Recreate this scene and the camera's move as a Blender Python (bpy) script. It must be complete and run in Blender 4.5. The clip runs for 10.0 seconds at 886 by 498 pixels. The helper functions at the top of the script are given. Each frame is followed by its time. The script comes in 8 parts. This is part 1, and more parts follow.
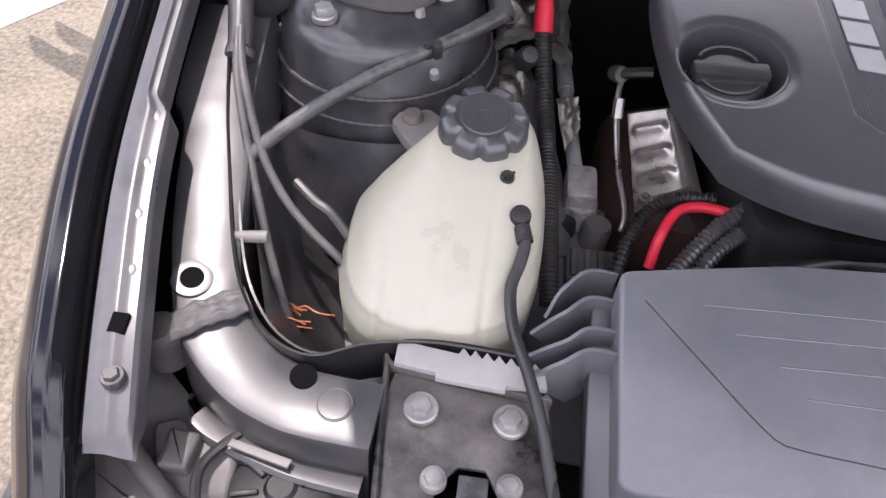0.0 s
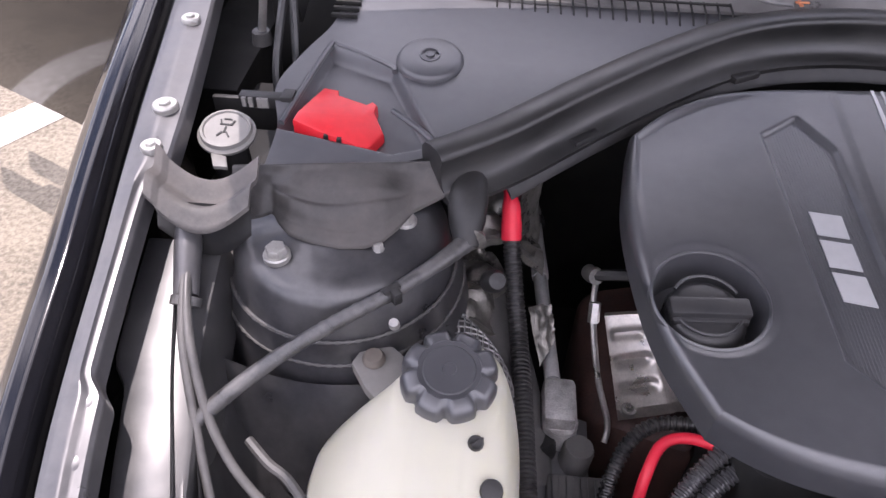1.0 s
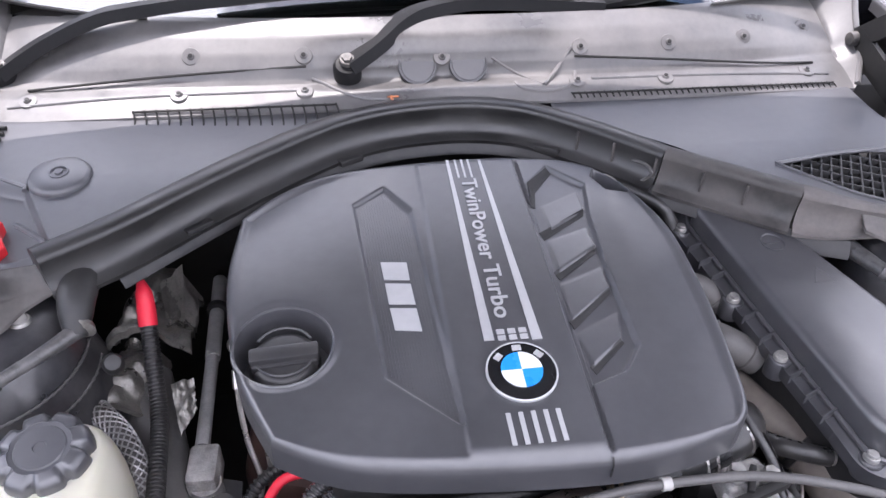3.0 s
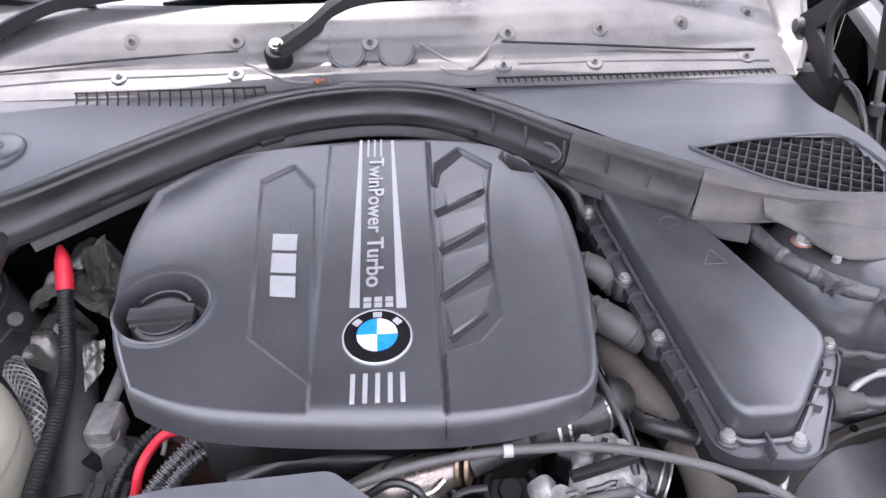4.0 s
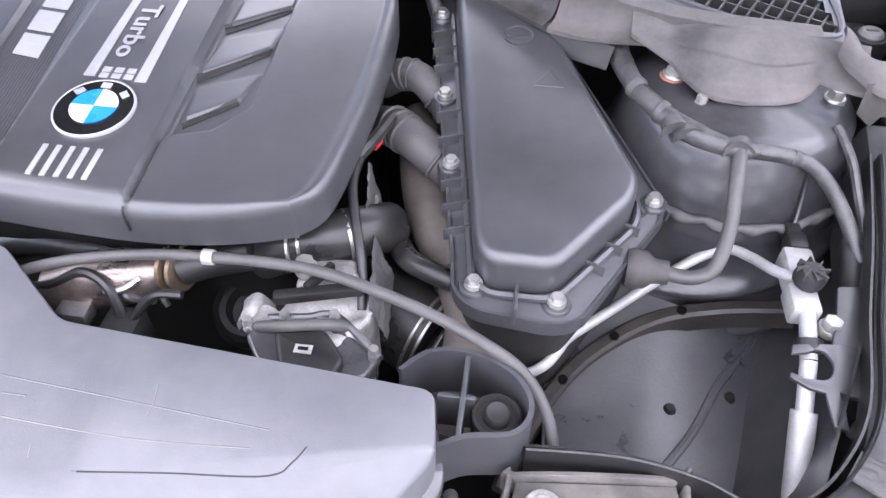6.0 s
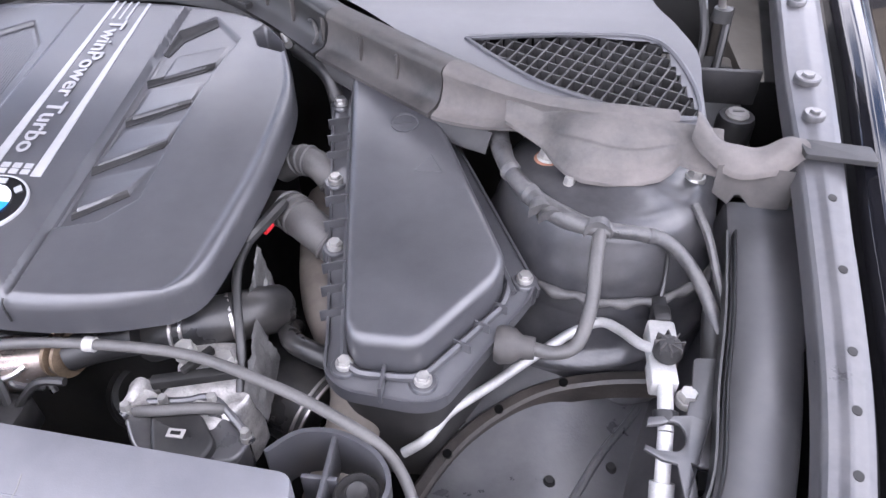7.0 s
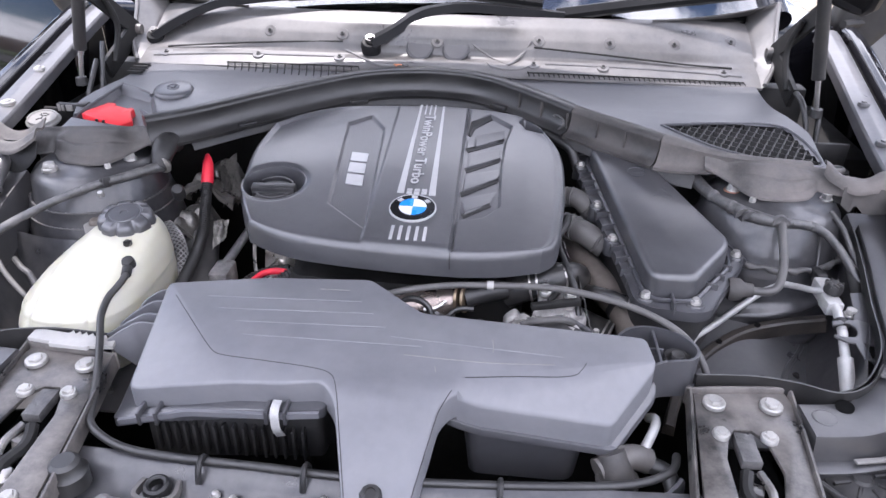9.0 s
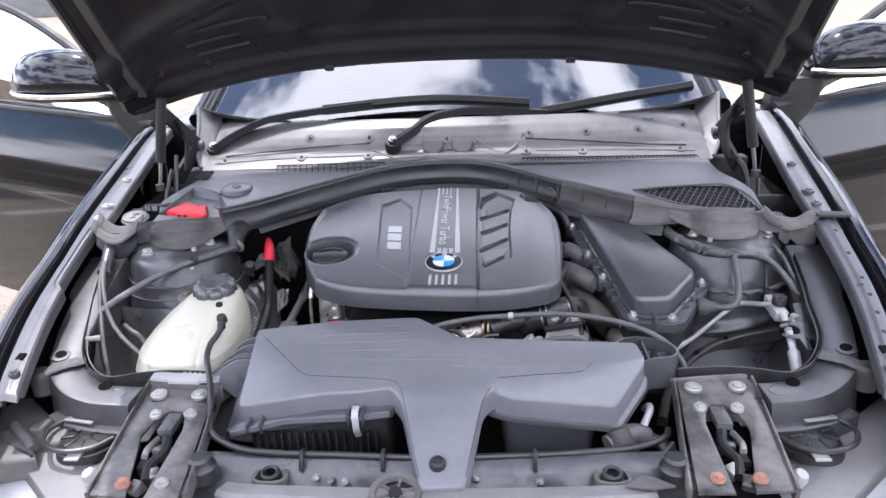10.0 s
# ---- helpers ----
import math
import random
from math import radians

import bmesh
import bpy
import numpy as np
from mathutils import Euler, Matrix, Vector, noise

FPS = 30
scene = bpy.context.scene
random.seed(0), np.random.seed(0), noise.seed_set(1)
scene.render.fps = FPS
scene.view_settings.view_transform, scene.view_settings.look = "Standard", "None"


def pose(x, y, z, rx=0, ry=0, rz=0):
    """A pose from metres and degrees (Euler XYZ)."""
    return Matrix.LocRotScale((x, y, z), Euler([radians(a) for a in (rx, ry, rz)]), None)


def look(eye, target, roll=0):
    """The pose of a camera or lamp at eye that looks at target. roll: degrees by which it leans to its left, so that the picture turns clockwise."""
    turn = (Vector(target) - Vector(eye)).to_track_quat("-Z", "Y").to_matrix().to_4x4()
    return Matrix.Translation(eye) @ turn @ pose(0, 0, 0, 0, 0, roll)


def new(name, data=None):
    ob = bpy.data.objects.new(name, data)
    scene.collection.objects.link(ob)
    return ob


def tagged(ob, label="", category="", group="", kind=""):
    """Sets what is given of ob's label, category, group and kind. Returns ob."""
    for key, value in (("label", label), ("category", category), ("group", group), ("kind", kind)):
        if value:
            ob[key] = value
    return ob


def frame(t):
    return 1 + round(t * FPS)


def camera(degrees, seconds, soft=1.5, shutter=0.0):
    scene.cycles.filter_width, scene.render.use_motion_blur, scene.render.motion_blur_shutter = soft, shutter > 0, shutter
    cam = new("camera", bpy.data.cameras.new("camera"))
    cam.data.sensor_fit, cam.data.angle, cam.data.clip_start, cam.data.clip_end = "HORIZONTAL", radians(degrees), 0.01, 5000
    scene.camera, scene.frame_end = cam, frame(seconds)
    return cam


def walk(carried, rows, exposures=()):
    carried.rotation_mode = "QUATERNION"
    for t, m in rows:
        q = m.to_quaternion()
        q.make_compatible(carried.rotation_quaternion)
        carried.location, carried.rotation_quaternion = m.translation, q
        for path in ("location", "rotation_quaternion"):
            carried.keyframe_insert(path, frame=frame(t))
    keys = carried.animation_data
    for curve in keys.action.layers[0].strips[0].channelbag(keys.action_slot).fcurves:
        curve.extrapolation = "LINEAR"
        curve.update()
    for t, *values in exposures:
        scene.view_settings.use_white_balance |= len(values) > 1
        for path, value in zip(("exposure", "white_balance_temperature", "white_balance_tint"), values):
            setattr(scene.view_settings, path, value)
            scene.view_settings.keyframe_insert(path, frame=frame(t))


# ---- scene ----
cam = camera(64.3, 10.0)
PATH = [
    (0, (-0.426, -0.508, 1.24), (-0.556, 0.77, -0.293), 2.5),
    (0.5, (-0.436, -0.412, 1.28), (-0.589, 0.909, -0.214), 1.4),
    (1, (-0.422, -0.353, 1.318), (-0.543, 1.056, -0.096), 1.0),
    (1.5, (-0.378, -0.331, 1.329), (-0.46, 1.131, -0.033), -0.1),
    (2, (-0.319, -0.366, 1.349), (-0.307, 1.166, 0.063), 0.5),
    (2.5, (-0.242, -0.423, 1.356), (-0.081, 1.133, 0.11), 1.7),
    (3, (-0.151, -0.463, 1.365), (0.094, 1.129, 0.179), 1.4),
    (3.2, (-0.096, -0.476, 1.364), (0.122, 1.13, 0.192), 0.8),
    (4.3, (0.090, -0.541, 1.332), (0.132, 1.075, 0.154), -1.6),
    (4.5, (0.126, -0.55, 1.299), (0.157, 1.006, 0.042), -2.3),
    (4.8, (0.155, -0.518, 1.240), (0.222, 0.912, -0.158), -1.9),
    (5, (0.189, -0.494, 1.238), (0.248, 0.890, -0.204), -2.0),
    (5.2, (0.209, -0.472, 1.226), (0.333, 0.885, -0.238), 1.0),
    (6.3, (0.406, -0.454, 1.227), (0.172, 0.92, -0.207), 0.8),
    (6.5, (0.427, -0.447, 1.235), (0.198, 0.958, -0.17), 0.7),
    (6.7, (0.454, -0.442, 1.25), (0.252, 0.991, -0.132), 0.6),
    (7, (0.459, -0.452, 1.26), (0.3, 1.029, -0.075), 0.2),
    (7.2, (0.439, -0.465, 1.267), (0.289, 1.042, -0.038), -0.4),
    (7.5, (0.376, -0.508, 1.283), (0.193, 1.045, 0.035), -2.8),
    (7.6, (0.338, -0.530, 1.286), (0.170, 1.046, 0.066), -2.8),
    (8, (0.193, -0.633, 1.3), (-0.006, 0.981, 0.136), -4.0),
    (8.5, (0.095, -0.754, 1.314), (-0.051, 0.882, 0.172), -1.1),
    (9, (0.119, -0.93, 1.343), (-0.016, 0.793, 0.337), 1.1),
    (9.5, (0.13, -1.086, 1.376), (-0.071, 0.722, 0.544), -1.4),
    (10, (0.08, -1.225, 1.379), (-0.042, 0.631, 0.644), -2.4),
]
EXPOSURES = [(0, 0.34, 6400, 23), (0.5, 0.36, 6380, 25), (1, 0.5, 6350, 26), (2, 0.80, 6250, 23), (3, 0.92, 6200, 21), (4.5, 1.24, 6200, 21), (7, 1.48, 6200, 22), (8.5, 1.04, 6150, 21), (10, 0.66, 5980, 18)]
walk(cam, [(t, look(eye, target, roll)) for t, eye, target, roll in PATH], EXPOSURES)

# world, sun and sky
SUN_DIR = Vector((-0.22, 0.20, 1.0)).normalized()
world = bpy.data.worlds.new("sky")
scene.world = world
world.use_nodes = True
wn, wl = world.node_tree.nodes, world.node_tree.links
wn.clear()
sky = wn.new("ShaderNodeTexSky")
sky.sky_type, sky.sun_disc = "NISHITA", False
sky.sun_elevation = math.asin(SUN_DIR.z)
sky.sun_rotation = math.atan2(SUN_DIR.x, SUN_DIR.y)
sky.air_density, sky.dust_density = 1.0, 0.6
w_co = wn.new("ShaderNodeTexCoord")
w_map = wn.new("ShaderNodeMapping")
w_map.inputs["Scale"].default_value = (1.0, 1.0, 2.2)
w_map.inputs["Location"].default_value = (2.3, 1.15, 0.6)
w_noise = wn.new("ShaderNodeTexNoise")
w_noise.inputs["Scale"].default_value, w_noise.inputs["Detail"].default_value = 3.2, 7.0
w_noise.inputs["Roughness"].default_value = 0.55
w_ramp = wn.new("ShaderNodeValToRGB")
w_ramp.color_ramp.elements[0].position, w_ramp.color_ramp.elements[1].position = 0.44, 0.54
w_mix = wn.new("ShaderNodeMix")
w_mix.data_type = "RGBA"
w_mix.inputs["B"].default_value = (20.0, 20.3, 21.0, 1)
w_bg = wn.new("ShaderNodeBackground")
w_bg.inputs["Strength"].default_value = 0.135
w_out = wn.new("ShaderNodeOutputWorld")
wl.new(w_co.outputs["Generated"], w_map.inputs["Vector"])
wl.new(w_map.outputs["Vector"], w_noise.inputs["Vector"])
wl.new(w_noise.outputs["Fac"], w_ramp.inputs["Fac"])
wl.new(w_ramp.outputs["Color"], w_mix.inputs["Factor"])
wl.new(sky.outputs["Color"], w_mix.inputs["A"])
wl.new(w_mix.outputs["Result"], w_bg.inputs["Color"])
wl.new(w_bg.outputs["Background"], w_out.inputs["Surface"])
sun = new("sun", bpy.data.lights.new("sun", "SUN"))
sun.data.energy, sun.data.angle, sun.data.color = 3.3, radians(0.53), (1.0, 0.95, 0.87)
sun.matrix_world = look(SUN_DIR * 20, (0, 0, 0))


# ---- materials ----
def mat(name, base, rough=0.5, metal=0.0, var=0.25, scale=9.0, grain=0.0, grain_scale=900.0,
        dust=0.0, dust_col=(0.32, 0.29, 0.25), dust_scale=14.0, coat=0.0, coat_rough=0.05, sss=0.0, rvar=0.12, spec=0.5, aniso=None, dent=0.0, dent_scale=18.0):
    """Principled surface with colour variation at two scales, fine relief and patches of dust."""
    m = bpy.data.materials.new(name)
    m.use_nodes = True
    n, l = m.node_tree.nodes, m.node_tree.links
    b = n["Principled BSDF"]
    b.inputs["Metallic"].default_value = metal
    b.inputs["Coat Weight"].default_value = coat
    b.inputs["Coat Roughness"].default_value = coat_rough
    b.inputs["Specular IOR Level"].default_value = spec
    if sss:
        b.inputs["Subsurface Weight"].default_value = sss
        b.inputs["Subsurface Radius"].default_value = (0.03, 0.03, 0.018)
        b.inputs["Subsurface Scale"].default_value = 0.5
    co = n.new("ShaderNodeTexCoord")
    big = n.new("ShaderNodeTexNoise")
    big.inputs["Scale"].default_value, big.inputs["Detail"].default_value = scale, 6.0
    big.inputs["Roughness"].default_value = 0.6
    fine = n.new("ShaderNodeTexNoise")
    fine.inputs["Scale"].default_value, fine.inputs["Detail"].default_value = scale * 14, 3.0
    if aniso:
        mp = n.new("ShaderNodeMapping")
        mp.inputs["Scale"].default_value = aniso
        l.new(co.outputs["Object"], mp.inputs["Vector"])
        src = mp.outputs["Vector"]
    else:
        src = co.outputs["Object"]
    l.new(src, big.inputs["Vector"])
    l.new(src, fine.inputs["Vector"])
    add = n.new("ShaderNodeMath")
    add.operation = "MULTIPLY_ADD"
    l.new(fine.outputs["Fac"], add.inputs[0])
    add.inputs[1].default_value = 0.35
    l.new(big.outputs["Fac"], add.inputs[2])
    ramp = n.new("ShaderNodeMapRange")
    ramp.inputs["From Min"].default_value, ramp.inputs["From Max"].default_value = 0.45, 0.9
    ramp.inputs["To Min"].default_value, ramp.inputs["To Max"].default_value = 1 - var, 1 + var
    l.new(add.outputs[0], ramp.inputs["Value"])
    hue = n.new("ShaderNodeMix")
    hue.data_type, hue.blend_type = "RGBA", "MULTIPLY"
    hue.inputs["Factor"].default_value = 1.0
    hue.inputs["A"].default_value = (*base, 1)
    l.new(ramp.outputs["Result"], hue.inputs["B"])
    colour = hue.outputs["Result"]
    rr = n.new("ShaderNodeMapRange")
    rr.inputs["From Min"].default_value, rr.inputs["From Max"].default_value = 0.35, 0.65
    rr.inputs["To Min"].default_value = max(0.02, rough - rvar)
    rr.inputs["To Max"].default_value = min(1.0, rough + rvar)
    l.new(big.outputs["Fac"], rr.inputs["Value"])
    rough_out = rr.outputs["Result"]
    if dust:
        dn = n.new("ShaderNodeTexNoise")
        dn.inputs["Scale"].default_value, dn.inputs["Detail"].default_value = dust_scale, 9.0
        dn.inputs["Roughness"].default_value = 0.68
        l.new(co.outputs["Object"], dn.inputs["Vector"])
        dr = n.new("ShaderNodeMapRange")
        dr.inputs["From Min"].default_value, dr.inputs["From Max"].default_value = 0.38, 0.72
        dr.inputs["To Max"].default_value = dust
        l.new(dn.outputs["Fac"], dr.inputs["Value"])
        dm = n.new("ShaderNodeMix")
        dm.data_type = "RGBA"
        dm.inputs["B"].default_value = (*dust_col, 1)
        l.new(dr.outputs["Result"], dm.inputs["Factor"])
        l.new(colour, dm.inputs["A"])
        colour = dm.outputs["Result"]
        ra = n.new("ShaderNodeMath")
        ra.operation, ra.use_clamp = "MULTIPLY_ADD", True
        l.new(dr.outputs["Result"], ra.inputs[0])
        ra.inputs[1].default_value = 0.6
        l.new(rough_out, ra.inputs[2])
        rough_out = ra.outputs[0]
    l.new(colour, b.inputs["Base Color"])
    l.new(rough_out, b.inputs["Roughness"])
    if grain:
        gn = n.new("ShaderNodeTexNoise")
        gn.inputs["Scale"].default_value, gn.inputs["Detail"].default_value = grain_scale, 3.0
        l.new(co.outputs["Object"], gn.inputs["Vector"])
        bp = n.new("ShaderNodeBump")
        bp.inputs["Strength"].default_value, bp.inputs["Distance"].default_value = grain, 0.0008
        l.new(gn.outputs["Fac"], bp.inputs["Height"])
        l.new(bp.outputs["Normal"], b.inputs["Normal"])
    if dent:
        wn_ = n.new("ShaderNodeTexNoise")
        wn_.inputs["Scale"].default_value, wn_.inputs["Detail"].default_value = dent_scale, 2.0
        l.new(co.outputs["Object"], wn_.inputs["Vector"])
        wave = n.new("ShaderNodeBump")
        wave.inputs["Strength"].default_value, wave.inputs["Distance"].default_value = 1.0, dent
        l.new(wn_.outputs["Fac"], wave.inputs["Height"])
        if grain:
            l.new(wave.outputs["Normal"], bp.inputs["Normal"])
        else:
            l.new(wave.outputs["Normal"], b.inputs["Normal"])
        if coat:
            l.new(wave.outputs["Normal"], b.inputs["Coat Normal"])
    return m


PLASTIC = mat("grained_black_plastic", (0.053, 0.053, 0.058), 0.34, var=0.22, scale=5, grain=0.20, rvar=0.06, spec=1.0, coat=0.25, coat_rough=0.26, dust=0.10, dust_col=(0.17, 0.165, 0.165), dust_scale=30, dent=0.0016, dent_scale=9)
PLASTIC_GREY = mat("dusty_grey_plastic", (0.142, 0.143, 0.156), 0.38, var=0.14, scale=5, grain=0.20, dust=0.16, dust_col=(0.27, 0.26, 0.255), dust_scale=22, rvar=0.06, spec=0.8, dent=0.0012, dent_scale=10)
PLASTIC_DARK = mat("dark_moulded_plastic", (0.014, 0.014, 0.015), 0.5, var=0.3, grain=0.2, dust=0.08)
TRAY = mat("scuttle_plastic", (0.078, 0.079, 0.086), 0.36, var=0.16, scale=6, grain=0.18, dust=0.14, dust_col=(0.20, 0.19, 0.185), rvar=0.06, spec=0.75, dent=0.0012, dent_scale=8)
COWL = mat("weathered_cowl_plastic", (0.100, 0.096, 0.094), 0.34, var=0.22, grain=0.08, dust=0.45, dust_col=(0.25, 0.235, 0.225), dust_scale=11, rvar=0.10, spec=0.8, dent=0.0015, dent_scale=9)
RUBBER = mat("black_rubber", (0.014, 0.0137, 0.0137), 0.40, var=0.3, grain=0.15, dust=0.22, dust_col=(0.085, 0.079, 0.075), spec=0.8)
RUBBER_DUSTY = mat("dusty_rubber", (0.085, 0.080, 0.077), 0.6, var=0.3, scale=16, grain=0.25, grain_scale=350, dust=0.7, dust_col=(0.24, 0.212, 0.195), dust_scale=9)
HOSE_BROWN = mat("aged_rubber_hose", (0.135, 0.115, 0.098), 0.6, var=0.3, grain=0.2, dust=0.3)
BAY = mat("engine_bay_paint", (0.033, 0.033, 0.037), 0.32, metal=0.15, var=0.4, grain=0.05, grain_scale=300, dust=0.42, dust_col=(0.145, 0.138, 0.134), coat=0.7, coat_rough=0.20, spec=0.6, rvar=0.10, dent=0.0045, dent_scale=16)
BAY_RAIL = mat("satin_rail_paint", (0.038, 0.0375, 0.040), 0.40, metal=0.15, var=0.25, grain=0.05, dust=0.28, dust_col=(0.15, 0.142, 0.135), coat=0.8, coat_rough=0.30, spec=0.7, dent=0.0018, dent_scale=12)
FENDER_RAIL = mat("worn_flange_paint", (0.070, 0.069, 0.074), 0.36, metal=0.2, var=0.25, grain=0.04, dust=0.36, dust_col=(0.17, 0.16, 0.154), coat=0.45, coat_rough=0.22, spec=0.55, dent=0.0012, dent_scale=14)
BODY = mat("black_body_paint", (0.007, 0.007, 0.009), 0.09, var=0.1, dust=0.01, coat=0.42, rvar=0.03, spec=0.3)
SEALER = mat("seam_sealer", (0.085, 0.082, 0.080), 0.55, var=0.4, scale=60, grain=0.9, grain_scale=160, dust=0.4, dust_col=(0.20, 0.19, 0.18), coat=0.1, coat_rough=0.35)
TANK = mat("milky_polythene", (0.53, 0.515, 0.42), 0.34, var=0.05, scale=4, sss=0.35, dust=0.22, dust_col=(0.56, 0.50, 0.36), dust_scale=7)
TANK_WHITE = mat("white_bracket_plastic", (0.40, 0.39, 0.375), 0.45, var=0.15, dust=0.4, dust_col=(0.34, 0.32, 0.29))
RED = mat("red_plastic", (0.72, 0.02, 0.03), 0.42, var=0.12, dust=0.05)
RED_SOFT = mat("red_soft_vinyl", (0.86, 0.03, 0.06), 0.5, var=0.08)
ZINC = mat("zinc_plated_steel", (0.44, 0.43, 0.41), 0.38, metal=0.7, var=0.25, scale=60, dust=0.4, dust_col=(0.42, 0.40, 0.37))
STEEL = mat("bare_steel", (0.52, 0.50, 0.48), 0.34, metal=0.9, var=0.3, scale=30, dust=0.2)
RUST = mat("brown_bolt_finish", (0.36, 0.15, 0.09), 0.6, metal=0.2, var=0.35, scale=120, dust=0.45, dust_col=(0.42, 0.36, 0.31))
ALU = mat("aluminium_pipe", (0.46, 0.455, 0.445), 0.42, metal=0.30, var=0.25, scale=40, dust=0.4, dust_col=(0.40, 0.38, 0.35))
CAST = mat("cast_aluminium", (0.52, 0.505, 0.49), 0.45, metal=0.55, var=0.45, scale=45, grain=0.8, grain_scale=420, dust=0.5, dust_col=(0.22, 0.195, 0.17), dust_scale=40)
SHIELD = mat("stamped_heat_shield", (0.60, 0.56, 0.52), 0.34, metal=0.8, var=0.3, scale=25, dust=0.25, dust_col=(0.34, 0.26, 0.21))
FOIL = mat("crumpled_insulation", (0.24, 0.228, 0.21), 0.30, metal=0.65, var=0.45, scale=25, grain=0.4, grain_scale=120, dust=0.45, dust_col=(0.155, 0.143, 0.125), dust_scale=24, dent=0.004, dent_scale=55)
WRAP = mat("torn_grey_wrap", (0.16, 0.158, 0.156), 0.42, metal=0.35, var=0.5, scale=40, grain=0.6, grain_scale=120, dust=0.4, dust_col=(0.14, 0.13, 0.12))
OILCAP = mat("smooth_black_plastic", (0.030, 0.030, 0.032), 0.36, var=0.15, grain=0.1, dust=0.08)
# Near-black for the shade inside holes, slots and the latch recess.
PITCH = mat("recess_shade_black", (0.003, 0.003, 0.003), 0.8, var=0.3, spec=0.1)
HEAT = mat("heat_tinted_steel", (0.34, 0.285, 0.255), 0.33, metal=0.8, var=0.4, scale=22, dust=0.25, dust_col=(0.12, 0.09, 0.08))
TAN_BAND = mat("tarnished_band", (0.32, 0.24, 0.165), 0.4, metal=0.7, var=0.3, scale=50)
GRIME = mat("oily_brown_grime", (0.030, 0.026, 0.023), 0.45, var=0.5, scale=25, grain=0.5, grain_scale=250, dust=0.4, dust_col=(0.085, 0.065, 0.050))
PALE = mat("pale_grey_plastic", (0.22, 0.212, 0.20), 0.5, var=0.15, grain=0.2, dust=0.4, dust_col=(0.17, 0.15, 0.135))
GASKET = mat("dusty_grey_gasket", (0.17, 0.164, 0.164), 0.42, var=0.15, grain=0.1, dust=0.4, dust_col=(0.27, 0.25, 0.23), spec=0.7)
RUBBER_WORN = mat("greyed_rubber", (0.040, 0.038, 0.037), 0.5, var=0.3, scale=12, grain=0.2, grain_scale=350, dust=0.6, dust_col=(0.15, 0.135, 0.125), dust_scale=12)
TARMAC = mat("dark_tarmac", (0.050, 0.048, 0.046), 0.8, var=0.35, scale=3, grain=1.0, grain_scale=110, dust=0.3, dust_col=(0.11, 0.10, 0.09), dust_scale=30)
TAPE = mat("cloth_tape", (0.046, 0.045, 0.046), 0.38, var=0.6, scale=55, grain=0.9, grain_scale=160, dust=0.5, dust_col=(0.20, 0.19, 0.18), dust_scale=60, spec=0.8)
CABLE = mat("grey_cable_sheath", (0.085, 0.082, 0.080), 0.45, var=0.25, scale=30, dust=0.3, dust_col=(0.2, 0.185, 0.17))
SILVER = mat("silver_print", (0.46, 0.46, 0.465), 0.4, metal=0.25, var=0.08)
CHROME = mat("bright_chrome", (0.8, 0.8, 0.8), 0.12, metal=1.0, var=0.05)
BLACK_GLOSS = mat("black_enamel", (0.012, 0.012, 0.013), 0.18, var=0.05, coat=0.5)
BLUE = mat("blue_enamel", (0.02, 0.27, 0.78), 0.25, var=0.04, coat=0.5)
WHITE = mat("white_enamel", (0.72, 0.72, 0.73), 0.25, var=0.03, coat=0.5)
COPPER = mat("copper_orange_debris", (0.55, 0.20, 0.09), 0.5, metal=0.3, var=0.3, scale=80)
SHAFT = mat("dull_grey_steel", (0.46, 0.455, 0.45), 0.42, metal=0.1, var=0.25, scale=30, dust=0.3, dust_col=(0.20, 0.19, 0.18))
BRAID = mat("braided_steel_wire", (0.30, 0.295, 0.29), 0.35, metal=0.6, var=0.3, scale=60, dust=0.4, dust_col=(0.16, 0.15, 0.14))
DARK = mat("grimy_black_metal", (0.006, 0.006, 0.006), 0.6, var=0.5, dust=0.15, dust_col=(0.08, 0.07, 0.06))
WIPER = mat("matt_black_wiper", (0.011, 0.011, 0.012), 0.5, var=0.2, grain=0.15, dust=0.05, dust_col=(0.08, 0.075, 0.07), spec=0.2)
RUSTY = mat("rusty_brown_casting", (0.060, 0.030, 0.024), 0.7, var=0.5, scale=25, grain=0.6, grain_scale=300)
LAMP_GREY = mat("headlight_housing", (0.108, 0.101, 0.095), 0.45, var=0.25, grain=0.2, dust=0.4, dust_col=(0.18, 0.168, 0.156), spec=0.6)
LINER = mat("wheel_liner_plastic", (0.066, 0.066, 0.070), 0.32, var=0.25, grain=0.25, grain_scale=400, dust=0.5, dust_col=(0.19, 0.182, 0.175), dust_scale=7, rvar=0.10, spec=1.0, dent=0.002, dent_scale=8)
HOODPAD = mat("hood_underside", (0.009, 0.009, 0.011), 0.38, var=0.3, grain=0.15, grain_scale=250, dust=0.06, spec=0.6, dust_col=(0.09, 0.09, 0.09))

LATCH = mat("grimy_latch_steel", (0.030, 0.029, 0.029), 0.32, metal=0.2, var=0.4, scale=30, grain=0.2, grain_scale=300, dust=0.75, dust_col=(0.30, 0.27, 0.245), dust_scale=13, coat=0.4, coat_rough=0.25, spec=0.6)

CONDUIT = mat("shiny_conduit", (0.06, 0.06, 0.064), 0.25, var=0.2, dust=0.15, coat=0.6)
CONDUIT_DARK = mat("dark_conduit", (0.018, 0.018, 0.019), 0.3, var=0.2, dust=0.15)


